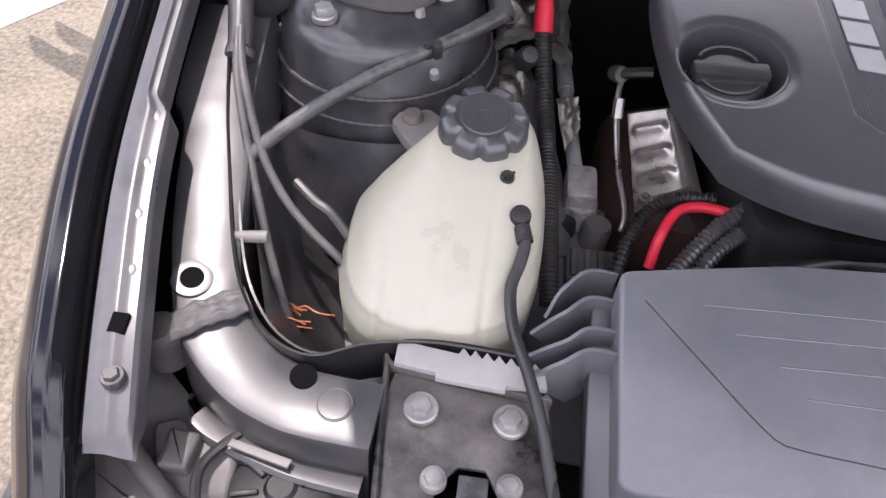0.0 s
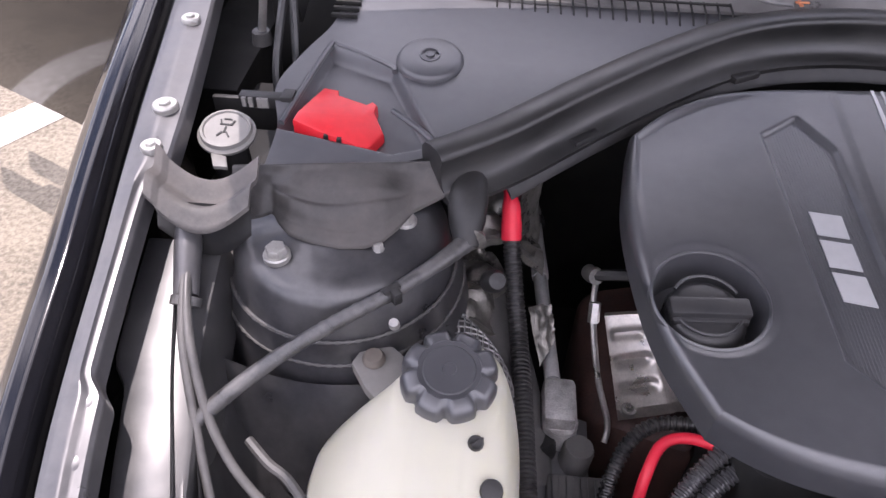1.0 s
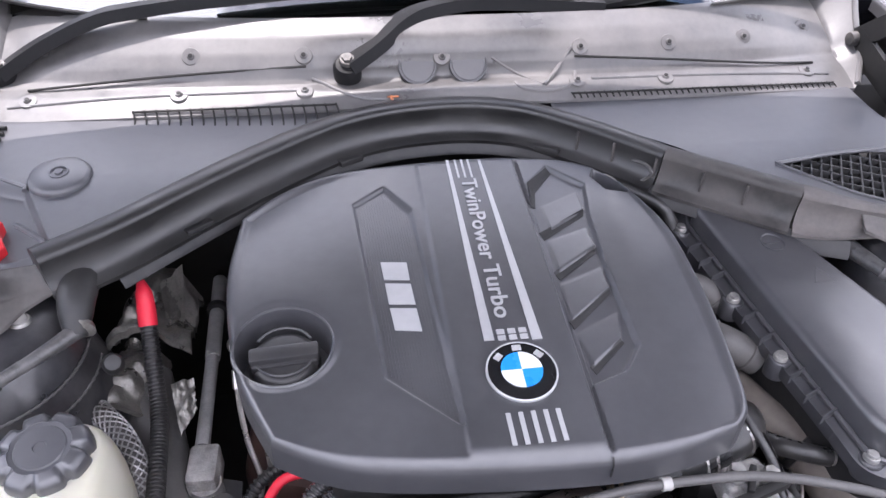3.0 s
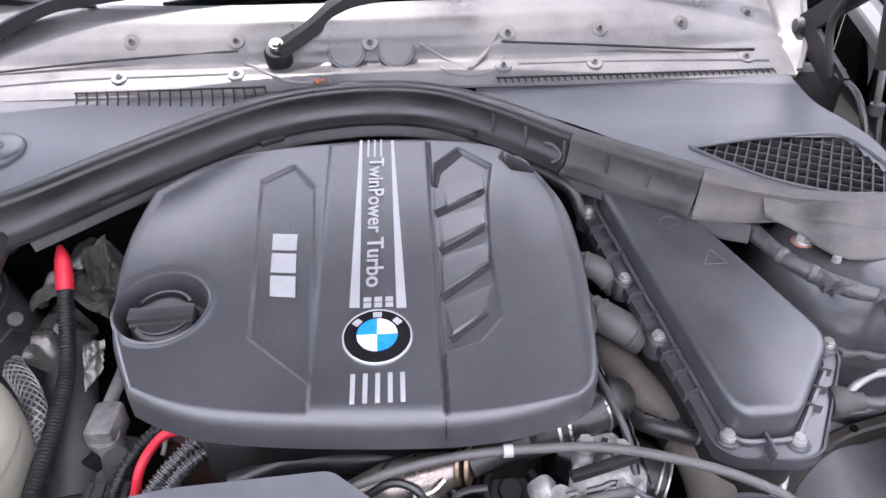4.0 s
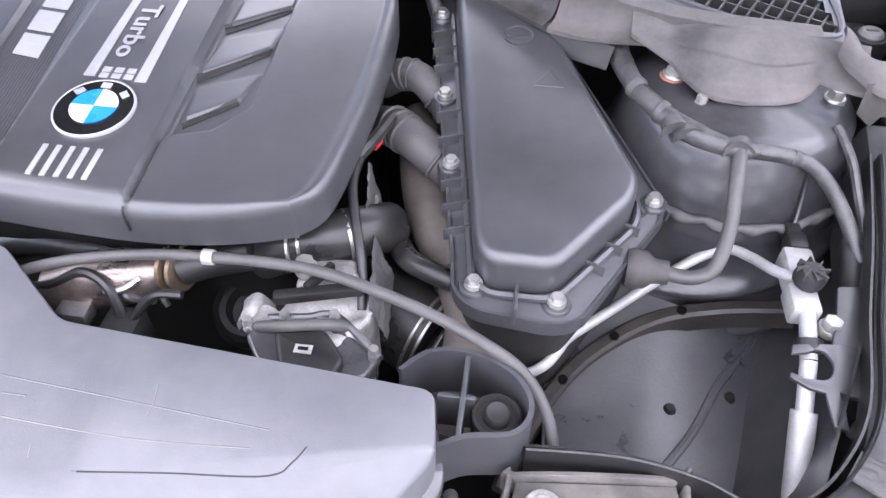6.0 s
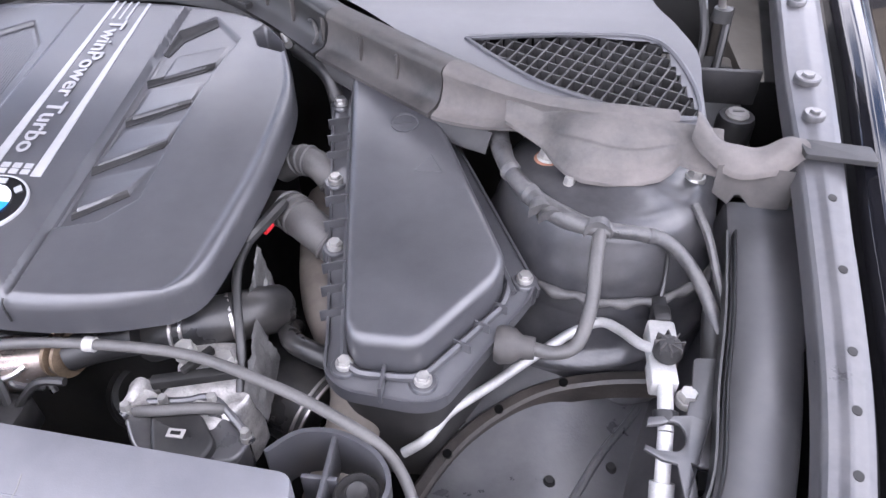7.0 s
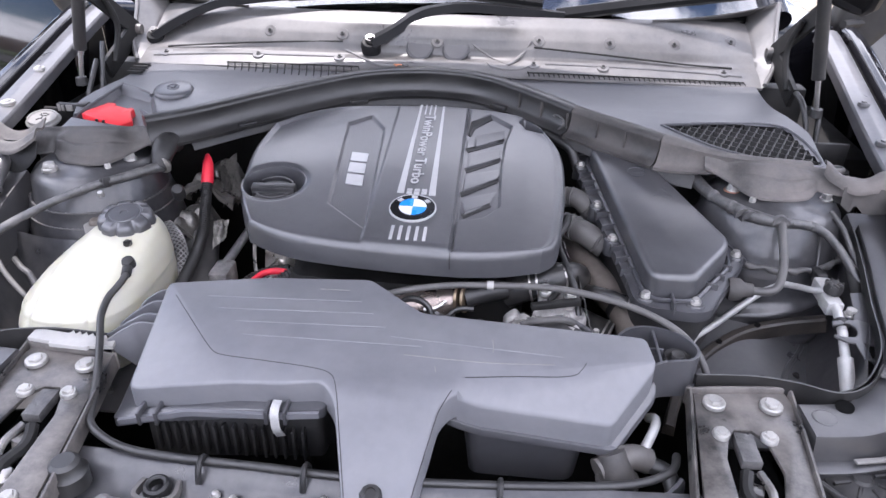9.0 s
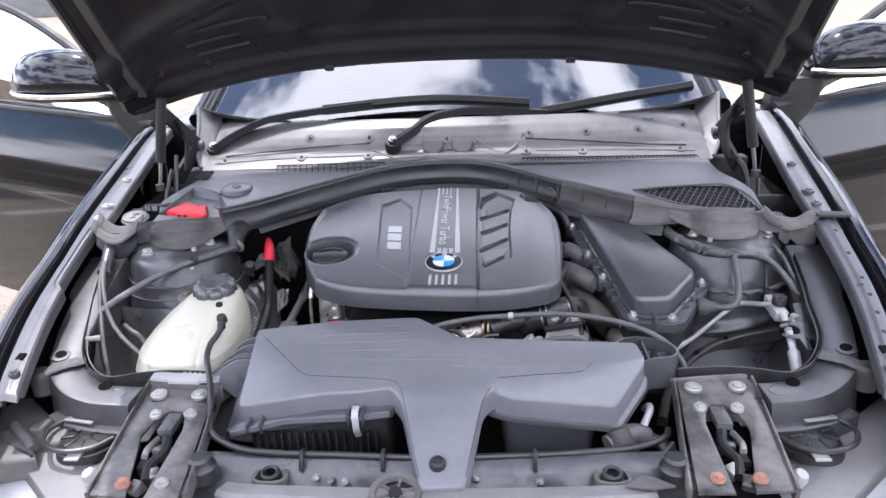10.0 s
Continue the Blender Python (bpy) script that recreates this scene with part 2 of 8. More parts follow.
def glassy(name, tint, rough=0.0, ior=1.5):
    m = bpy.data.materials.new(name)
    m.use_nodes = True
    b = m.node_tree.nodes["Principled BSDF"]
    b.inputs["Base Color"].default_value = (*tint, 1)
    b.inputs["Transmission Weight"].default_value = 1.0
    b.inputs["Roughness"].default_value, b.inputs["IOR"].default_value = rough, ior
    return m


GLASS = glassy("tinted_glass", (0.25, 0.28, 0.28), ior=2.4)
LENS = glassy("lamp_lens", (0.92, 0.93, 0.95), 0.08)


# ---- mesh helpers ----
def spline(pts, n, closed=False):
    """n points spread evenly along a smooth curve through pts."""
    p = [Vector(q) for q in pts]
    if len(p) == 2 and not closed:
        return [p[0].lerp(p[1], i / (n - 1)) for i in range(n)]
    dense = []
    m = len(p)
    for i in range(m if closed else m - 1):
        a, b, c, d = (p[(i + k) % m] if closed else p[min(max(i + k, 0), m - 1)] for k in (-1, 0, 1, 2))
        for s in range(16):
            t = s / 16
            dense.append(0.5 * ((2 * b) + (c - a) * t + (2 * a - 5 * b + 4 * c - d) * t * t + (3 * b - a - 3 * c + d) * t ** 3))
    dense.append(p[0].copy() if closed else p[-1].copy())
    run = [0.0]
    for a, b in zip(dense, dense[1:]):
        run.append(run[-1] + (b - a).length)
    out, j = [], 0
    for i in range(n):
        want = run[-1] * i / (n if closed else n - 1)
        while j < len(run) - 2 and run[j + 1] < want:
            j += 1
        gap = run[j + 1] - run[j]
        out.append(dense[j].lerp(dense[j + 1], (want - run[j]) / gap if gap else 0))
    return out


def ring_mesh(rings, cap=True, wrap=True):
    """A mesh over rings of equal length, closed round each ring."""
    bm = bmesh.new()
    vs = [[bm.verts.new(v) for v in r] for r in rings]
    k = len(vs[0])
    for a, b in zip(vs, vs[1:]):
        for i in range(k if wrap else k - 1):
            j = (i + 1) % k
            bm.faces.new((a[i], a[j], b[j], b[i]))
    if cap and wrap:
        bm.faces.new(list(reversed(vs[0])))
        bm.faces.new(vs[-1])
    bmesh.ops.recalc_face_normals(bm, faces=bm.faces)
    return bm


def tube(pts, r, n=40, k=10, corr=0.0, pitch=0.008, closed=False):
    """A round hose or cable along a smooth curve; r may be a list; corr: depth of its corrugation."""
    length = sum((Vector(b) - Vector(a)).length for a, b in zip(pts, pts[1:]))
    if corr:
        n = min(400, int(length / pitch * 4))
    path = spline(pts, n, closed)
    radii = r if isinstance(r, (list, tuple)) else [r, r]
    rings, side = [], None
    for i, c in enumerate(path):
        t = (path[min(i + 1, n - 1)] - path[max(i - 1, 0)]).normalized()
        if side is None:
            side = t.orthogonal().normalized()
        side = (side - t * side.dot(t)).normalized()
        up = t.cross(side)
        f = i / (n - 1) * (len(radii) - 1)
        j = min(int(f), len(radii) - 2)
        rad = radii[j] + (radii[j + 1] - radii[j]) * (f - j)
        if corr:
            rad += corr if i % 4 in (0, 1) else -corr
        rings.append([c + (side * math.cos(a) + up * math.sin(a)) * rad for a in (2 * math.pi * q / k for q in range(k))])
    return ring_mesh(rings)


def sweep(pts, section, n=40, closed_section=True, up=(0, 0, 1), cap=True):
    """Carries a section of (side, up) pairs along a curve, upright. section may be a function of 0..1."""
    path = spline(pts, n)
    rings = []
    for i, c in enumerate(path):
        t = (path[min(i + 1, n - 1)] - path[max(i - 1, 0)]).normalized()
        side = t.cross(Vector(up)).normalized()
        u = side.cross(t).normalized()
        sec = section(i / (n - 1)) if callable(section) else section
        rings.append([c + side * a + u * b for a, b in sec])
    return ring_mesh(rings, cap, closed_section)


def lathe(profile, n=32, at=(0, 0, 0), axis=(0, 0, 1), cap=True):
    """Turns (radius, height) pairs about an axis."""
    turn = Vector((0, 0, 1)).rotation_difference(Vector(axis).normalized()).to_matrix()
    at = Vector(at)
    rings = [[at + turn @ Vector((r * math.cos(a), r * math.sin(a), h)) for a in (2 * math.pi * q / n for q in range(n))] for r, h in profile]
    return ring_mesh(rings, cap)


def slab(outline, depth, bevel=0.003, top=None, segs=2, cuts=(), base=0.0, taper=0.0):
    """A plate: outline in x and y, its upper edge rounded, laid on the height field top(x, y)."""
    bm = bmesh.new()
    lo = [bm.verts.new((x, y, base - depth)) for x, y in outline]
    if taper:
        cx, cy = sum(p[0] for p in outline) / len(outline), sum(p[1] for p in outline) / len(outline)
        for v in lo:
            v.co.x += (v.co.x - cx) * taper
            v.co.y += (v.co.y - cy) * taper
    hi = [bm.verts.new((x, y, base)) for x, y in outline]
    k = len(outline)
    bm.faces.new(list(reversed(lo)))
    upper = bm.faces.new(hi)
    for i in range(k):
        bm.faces.new((lo[i], lo[(i + 1) % k], hi[(i + 1) % k], hi[i]))
    bmesh.ops.recalc_face_normals(bm, faces=bm.faces)
    if bevel:
        bmesh.ops.bevel(bm, geom=list(upper.edges), offset=bevel, segments=segs, affect="EDGES", profile=0.5)
    for co, no in cuts:
        bmesh.ops.bisect_plane(bm, geom=bm.verts[:] + bm.edges[:] + bm.faces[:], plane_co=co, plane_no=no)
    if top:
        for v in bm.verts:
            v.co.z += top(v.co.x, v.co.y)
    return bm


def rounded(outline, r, n=4):
    """The outline with its corners rounded by about r."""
    out = []
    k = len(outline)
    for i in range(k):
        a, b, c = (Vector(outline[(i + d) % k]) for d in (-1, 0, 1))
        u, w = a - b, c - b
        d = min(r, u.length * 0.48, w.length * 0.48)
        p, q = b + u.normalized() * d, b + w.normalized() * d
        for s in range(n + 1):
            t = s / n
            out.append(tuple((1 - t) ** 2 * p + 2 * t * (1 - t) * b + t * t * q))
    return out


def box(x0, x1, y0, y1, z0, z1, bevel=0.002):
    bm = bmesh.new()
    bmesh.ops.create_cube(bm, size=1)
    for v in bm.verts:
        v.co = Vector(((x0 + x1) / 2 + v.co.x * (x1 - x0), (y0 + y1) / 2 + v.co.y * (y1 - y0), (z0 + z1) / 2 + v.co.z * (z1 - z0)))
    if bevel:
        bmesh.ops.bevel(bm, geom=bm.edges[:], offset=bevel, segments=2, affect="EDGES", profile=0.5)
    return bm


def moved(bm, m):
    bmesh.ops.transform(bm, matrix=m, verts=bm.verts)
    return bm


def join(*parts):
    """All the given bmeshes in one."""
    out = bmesh.new()
    for b in parts:
        me = bpy.data.meshes.new("tmp")
        b.to_mesh(me)
        out.from_mesh(me)
        bpy.data.meshes.remove(me)
    return out


def grid(fn, nu, nv, thick=0.0):
    """A sheet fn(u, v) with u, v in 0..1; thick: metres downward along z for its underside."""
    bm = bmesh.new()
    vs = [[bm.verts.new(fn(i / nu, j / nv)) for i in range(nu + 1)] for j in range(nv + 1)]
    for j in range(nv):
        for i in range(nu):
            bm.faces.new((vs[j][i], vs[j][i + 1], vs[j + 1][i + 1], vs[j + 1][i]))
    if thick:
        rim = [vs[0][i] for i in range(nu)] + [vs[j][nu] for j in range(nv)] + [vs[nv][nu - i] for i in range(nu)] + [vs[nv - j][0] for j in range(nv)]
        low = [bm.verts.new(v.co - Vector((0, 0, thick))) for v in rim]
        for i in range(len(rim)):
            j = (i + 1) % len(rim)
            bm.faces.new((rim[j], rim[i], low[i], low[j]))
    bmesh.ops.recalc_face_normals(bm, faces=bm.faces)
    return bm


def coons(front, back, left, right):
    """The flat patch between four curves (lists of x, y), as a function of u (left to right) and v (front to back)."""
    c = [spline([(*p, 0) for p in q], 81) for q in (front, back, left, right)]

    def on(q, t):
        f = min(max(t, 0), 1) * 80
        j = min(int(f), 79)
        return q[j].lerp(q[j + 1], f - j)

    def at(u, v):
        f, b, l, r = on(c[0], u), on(c[1], u), on(c[2], v), on(c[3], v)
        p00, p10, p01, p11 = c[0][0], c[0][-1], c[1][0], c[1][-1]
        return (f * (1 - v) + b * v + l * (1 - u) + r * u
                - p00 * (1 - u) * (1 - v) - p10 * u * (1 - v) - p01 * (1 - u) * v - p11 * u * v)
    return at


def smooth(a, b, x):
    t = min(max((x - a) / (b - a), 0.0), 1.0)
    return t * t * (3 - 2 * t)


def inside(x, y, poly):
    """Signed distance to the edge of a polygon: positive within."""
    hit, best = False, 1e9
    for (ax, ay), (bx, by) in zip(poly, poly[1:] + poly[:1]):
        if (ay > y) != (by > y) and x < (bx - ax) * (y - ay) / (by - ay) + ax:
            hit = not hit
        dx, dy = bx - ax, by - ay
        t = min(max(((x - ax) * dx + (y - ay) * dy) / (dx * dx + dy * dy + 1e-12), 0), 1)
        best = min(best, math.hypot(x - ax - t * dx, y - ay - t * dy))
    return best if hit else -best


def finish(ob, bm, material, sharp=38):
    bm.to_mesh(ob.data)
    bm.free()
    for p in ob.data.polygons:
        p.use_smooth = True
    ob.data.set_sharp_from_angle(angle=radians(sharp))
    ob.data.materials.append(material)
    return ob


def root_of(ob):
    while ob.parent:
        ob = ob.parent
    return ob


def thing(name, at, label, category, group="", kind=""):
    """An empty at the base of a thing, to hold its parts."""
    ob = new(name)
    ob.empty_display_size = 0.02
    ob.location = at
    return tagged(ob, label, category, group, kind)


def part(name, bm, material, parent, label="", sharp=38):
    """One mesh under a thing or under a part, given in world places."""
    bmesh.ops.translate(bm, vec=-Vector(root_of(parent).location), verts=bm.verts)
    ob = finish(new(name, bpy.data.meshes.new(name)), bm, material, sharp)
    ob.parent = parent
    return tagged(ob, label)


def solid(name, bm, material, label, category, group="", kind="", sharp=38):
    """A thing of one mesh, given in world places."""
    lo = Vector([min(v.co[i] for v in bm.verts) for i in range(3)])
    hi = Vector([max(v.co[i] for v in bm.verts) for i in range(3)])
    at = Vector(((lo.x + hi.x) / 2, (lo.y + hi.y) / 2, lo.z))
    bmesh.ops.translate(bm, vec=-at, verts=bm.verts)
    ob = finish(new(name, bpy.data.meshes.new(name)), bm, material, sharp)
    ob.location = at
    return tagged(ob, label, category, group, kind)


def bolt(at, r=0.008, axis=(0, 0, 1), washer=1.45, h=0.006):
    """A flanged hexagon bolt head."""
    head = lathe([(r * 0.2, h), (r * 0.86, h), (r * 0.98, h * 0.8), (r, 0.0015), (r * 0.2, 0.0015)], 6, at, axis)
    flange = lathe([(r * 0.5, 0.0025), (r * washer * 0.9, 0.0025), (r * washer, 0.001), (r * washer, -0.004), (r * 0.5, -0.004)], 24, at, axis)
    return join(head, flange)


# ---- ground and distance ----
ASPHALT = mat("sunlit_asphalt", (0.17, 0.145, 0.11), 0.85, var=0.45, scale=5, grain=1.0, grain_scale=110, dust=0.85, dust_col=(0.40, 0.345, 0.265), dust_scale=70)
PAINT_LINE = mat("worn_white_line", (0.56, 0.53, 0.48), 0.7, var=0.3, scale=40, grain=0.8, grain_scale=150, dust=0.7, dust_col=(0.36, 0.32, 0.27), dust_scale=30)
GRASS = mat("verge_grass", (0.075, 0.105, 0.035), 0.9, var=0.5, scale=3, grain=1.0, grain_scale=60)
WALL = mat("grey_render_wall", (0.20, 0.205, 0.20), 0.8, var=0.2, scale=2, grain=0.4, grain_scale=60)
BRICK = mat("dull_brown_wall", (0.16, 0.11, 0.085), 0.8, var=0.35, scale=4, grain=0.5, grain_scale=60)
ground = solid("ground", grid(lambda u, v: Vector(((u - 0.5) * 400, (v - 0.5) * 400, 0.0)), 8, 8), ASPHALT,
               "sunlit pale asphalt of a parking area", "ground", kind="structure")
for x0, y0, x1, y1 in ((-3.3, -0.72, -1.42, 2.14), (-6.0, -1.9, -4.1, 0.95), (2.9, 0.6, 4.7, 3.4), (2.2, -0.9, 3.4, -2.2)):
    a, b = Vector((x0, y0, 0.002)), Vector((x1, y1, 0.002))
    w = Vector((a.y - b.y, b.x - a.x, 0)).normalized() * 0.075
    bm = bmesh.new()
    bm.faces.new([bm.verts.new(p) for p in (a - w, b - w, b + w, a + w)])
    solid("road_marking", bm, PAINT_LINE, "worn white parking line painted on the asphalt", "road marking", kind="structure")

# Lane, verge and wall in front are added out of view, for reflections only.
road = solid("road", slab([(-60, -10), (60, -10), (60, -2.4), (-60, -2.4)], 0.004, 0, lambda x, y: 0.006), TARMAC, "dark tarmac lane beside the parking bays, unseen, darkens the door reflections", "road", kind="structure")
verge = solid("verge", box(-40, 40, -16, -10, -0.1, 0.25, 0.05), GRASS, "mown grass verge beyond the parking area", "verge", kind="structure")
solid("boundary_wall", box(-40, 40, -16.6, -16.2, 0, 1.7, 0.02), BRICK, "long brown boundary wall behind the grass", "wall", kind="structure")
# Left set follows the door's reflection; the right copy is added, out of view.
for s in (-1, 1):
    solid("road", slab([(s * 5.0 - 3.5 * (s < 0) * 2, -30), (s * 5.0 + 3.5 * (s > 0) * 2, -30), (s * 5.0 + 3.5 * (s > 0) * 2, 2.6), (s * 5.0 - 3.5 * (s < 0) * 2, 2.6)], 0.004, 0, lambda x, y: 0.010), TARMAC, "dark tarmac lane beside the parking bays, unseen, darkens the door reflections", "road", kind="structure")
    solid("verge", box(s * 13.2 - 1.2, s * 13.2 + 1.2, -9.9, 2.6, -0.1, 0.12, 0.04), GRASS, "mown grass verge beyond the lane", "verge", kind="structure")
    solid("boundary_wall", box(s * 14.6 - 0.15, s * 14.6 + 0.15, -9.9, 2.6, 0, 1.05, 0.02), BRICK, "low brown boundary wall behind the grass", "wall", kind="structure")
solid("distant_building", box(-38, 16, -34, -28, 0, 5.5, 0.05), WALL, "long pale grey building in the distance", "building", kind="structure")
solid("distant_building", box(-60, 60, 34, 40, 0, 3.2, 0.05), WALL, "low pale building behind the car", "building", kind="structure")


# ---- engine cover ----
def cover_base(x, y):
    return 0.863 + 0.13 * y


COVER_LEFT = [(-0.238, -0.046), (-0.270, 0.020), (-0.286, 0.090), (-0.293, 0.170), (-0.284, 0.255)]
COVER_BACK = [(-0.284, 0.255), (-0.237, 0.303), (-0.171, 0.337), (-0.068, 0.351), (0.053, 0.353), (0.145, 0.334), (0.196, 0.285)]
COVER_RIGHT = [(0.190, -0.078), (0.213, -0.052), (0.224, 0.017), (0.231, 0.100), (0.228, 0.200), (0.196, 0.285)]
COVER_FRONT = [(-0.238, -0.046), (-0.200, -0.066), (-0.150, -0.081), (-0.057, -0.092), (0.062, -0.098), (0.135, -0.092), (0.190, -0.078)]
LEFT_PANEL = [(-0.150, 0.268), (-0.112, 0.296), (-0.082, 0.250), (-0.064, -0.050), (-0.130, 0.010)]
RIGHT_PANEL = [(0.067, -0.018), (0.067, 0.247), (0.073, 0.287), (0.104, 0.322), (0.144, 0.281), (0.134, 0.225), (0.128, 0.140), (0.128, 0.060), (0.128, 0.024), (0.104, -0.006)]
VENTS = [[(0.081, 0.249), (0.133, 0.274), (0.132, 0.236), (0.082, 0.203)],
         [(0.074, 0.187), (0.126, 0.206), (0.127, 0.171), (0.074, 0.135)],
         [(0.072, 0.118), (0.126, 0.140), (0.124, 0.107), (0.069, 0.063)],
         [(0.069, 0.047), (0.124, 0.073), (0.114, 0.035), (0.076, 0.006)]]
# Dark strips paint the shaded face in front of each louvre blade.
SHADE_STRIPS = [[(0.067, 0.247), (0.071, 0.289), (0.079, 0.276), (0.073, 0.247)], [(0.071, 0.289), (0.104, 0.322), (0.109, 0.313), (0.079, 0.276)],
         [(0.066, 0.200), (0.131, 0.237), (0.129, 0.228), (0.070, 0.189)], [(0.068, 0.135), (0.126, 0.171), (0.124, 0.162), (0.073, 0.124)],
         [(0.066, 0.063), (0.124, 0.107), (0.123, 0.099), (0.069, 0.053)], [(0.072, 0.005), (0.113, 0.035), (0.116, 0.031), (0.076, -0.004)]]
OIL = (-0.229, 0.061)
NOTCH = [(0.176, 0.330), (0.160, 0.296), (0.172, 0.272), (0.240, 0.262), (0.240, 0.330)]


def cover_relief(x, y):
    z = 0.0
    edge = -0.066 + 0.006 * (0.3 - y)
    z += 0.0034 * smooth(edge - 0.0026, edge + 0.0026, x) * (1 - smooth(0.0600, 0.0650, x))
    z -= 0.0052 * (smooth(0.0598, 0.0630, x) - smooth(0.0648, 0.0682, x))
    z -= 0.0050 * smooth(-0.0024, 0.0024, inside(x, y, LEFT_PANEL))
    z -= 0.0065 * smooth(-0.0026, 0.0026, inside(x, y, RIGHT_PANEL))
    for (ax, ay), (bx, by), (cx, cy), (dx, dy) in VENTS:
        d = inside(x, y, [(ax, ay), (bx, by), (cx, cy), (dx, dy)])
        if d > -0.003:
            back = max(0.0, (ay + (by - ay) * (x - ax) / (bx - ax)) - y)
            fore = max(0.0, y - (dy + (cy - dy) * (x - dx) / (cx - dx)))
            z += smooth(-0.0012, 0.0012, d) * (0.0004 + 0.0034 * back / (back + fore + 1e-6))
    z -= 0.030 * smooth(-0.004, 0.004, inside(x, y, NOTCH))
    r = math.hypot(x - OIL[0], y - OIL[1])
    z -= 0.003 * smooth(0.060, 0.049, r)
    z -= 0.010 * smooth(0.205, 0.235, x) * smooth(0.16, 0.05, y) * 0.5
    z -= 0.006 * smooth(0.16, 0.23, x) + 0.010 * smooth(-0.10, -0.29, x) * smooth(0.1, 0.3, y)
    return z


COVER = coons(COVER_FRONT, COVER_BACK, COVER_LEFT, COVER_RIGHT)


def cover_top(u, v):
    u, v = u - 0.75 * math.sin(2 * math.pi * u) / (2 * math.pi), v - 0.75 * math.sin(2 * math.pi * v) / (2 * math.pi)
    p = COVER(u, v)
    d = min(u * 0.50, (1 - u) * 0.50, v * 0.42, (1 - v) * 0.42)
    r = 0.013
    drop = r - math.sqrt(max(0.0, r * r - (r - d) ** 2)) if d < r else 0.0
    fade = smooth(0.004, 0.02, d)
    return Vector((p.x, p.y, cover_base(p.x, p.y) - drop + cover_relief(p.x, p.y) * fade))


def on_cover(x, y, lift=0.0):
    return Vector((x, y, cover_base(x, y) + cover_relief(x, y) + lift))


def decal(quad, lift=0.0009, n=12):
    """A thin raised quad on the engine cover: corners as x, y."""
    a, b, c, d = (Vector((*p, 0)) for p in quad)
    return grid(lambda u, v: on_cover(*((a.lerp(b, u)).lerp(d.lerp(c, u), v)).xy, lift), 1, n, 0.001)


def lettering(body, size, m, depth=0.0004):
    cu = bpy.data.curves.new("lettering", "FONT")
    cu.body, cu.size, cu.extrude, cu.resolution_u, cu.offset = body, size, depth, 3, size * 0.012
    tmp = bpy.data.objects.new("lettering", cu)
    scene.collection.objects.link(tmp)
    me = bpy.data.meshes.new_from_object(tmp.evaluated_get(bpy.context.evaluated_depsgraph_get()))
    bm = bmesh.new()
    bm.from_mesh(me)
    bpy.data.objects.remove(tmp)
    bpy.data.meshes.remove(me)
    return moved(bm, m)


cover = thing("engine_cover", (0, 0.13, 0.80), "dark grey ribbed plastic engine cover with silver print", "engine cover")
bm = grid(cover_top, 440, 360, 0.025)
bmesh.ops.delete(bm, geom=[f for f in bm.faces if math.hypot(f.calc_center_median().x - OIL[0], f.calc_center_median().y - OIL[1]) < 0.0492 and f.normal.z > 0.5], context="FACES")
part("shell", bm, PLASTIC, cover)
part("split", sweep([(0.0630, -0.0955, 0.8495), (0.0630, -0.0988, 0.846), (0.0630, -0.0996, 0.838), (0.0630, -0.0992, 0.826)], [(-0.0006, -0.0008), (0.0006, -0.0008), (0.0006, 0.0008), (-0.0006, 0.0008)], 8), PLASTIC_DARK, cover, "dark split line down the front edge")
part("oil_well", lathe([(0.0520, -0.004), (0.0512, 0.0004), (0.0500, 0.0012), (0.0482, 0.0004), (0.0470, -0.004), (0.0462, -0.012), (0.0450, -0.046), (0.001, -0.047)], 72, on_cover(*OIL), (0, -0.13, 1), False), PLASTIC, cover, "round well for the filler cap")
for quad in SHADE_STRIPS:
    part("slot", decal(quad, 0.0011), PLASTIC_DARK, cover, "dark strip for the shaded face below a louvre blade")
d0, d1 = Vector((-0.082, 0.250)), Vector((-0.064, -0.050))
ribs = []
for k in range(2, 24):
    off = -0.0030 * k
    run = [t for t in np.linspace(-0.2, 1.1, 160) if inside(d0.x + (d1.x - d0.x) * t + off, d0.y + (d1.y - d0.y) * t, LEFT_PANEL) > 0.005]
    if len(run) > 4:
        ends = [(d0.x + (d1.x - d0.x) * t + off, d0.y + (d1.y - d0.y) * t) for t in (run[0], (run[0] + run[-1]) / 2, run[-1])]
        ribs.append(tube([on_cover(x, y, -0.0001) for x, y in ends], 0.00045, 8, 6))
tagged(part("ribbing", join(*ribs), PLASTIC, cover), "fine moulded lines in the panel", kind="stuff")
part("stripe", decal([(-0.0270, 0.340), (-0.0235, 0.340), (-0.0190, 0.040), (-0.0295, 0.040)], n=30), SILVER, cover, "tapered silver stripe")
part("stripe", decal([(0.0150, 0.338), (0.0185, 0.338), (0.0300, 0.037), (0.0195, 0.037)], n=30), SILVER, cover, "tapered silver stripe")
for i in range(3):
    x = -0.0165 + i * 0.0085
    part("stripe", decal([(x, 0.340), (x + 0.0025, 0.340), (x + 0.0028, 0.302), (x + 0.0002, 0.302)]), SILVER, cover, "short thin silver stripe")
for i in range(3):
    x = -0.0150 + i * 0.0115
    for y in (0.047, 0.039):
        part("bar", decal([(x, y + 0.006), (x + 0.008, y + 0.006), (x + 0.008, y), (x, y)], n=2), SILVER, cover, "small silver block")
for i in range(5):
    x = -0.0250 + i * 0.0118
    part("bar", decal([(x, -0.045), (x + 0.0045, -0.045), (x + 0.0045, -0.078), (x, -0.078)]), SILVER, cover, "silver bar")
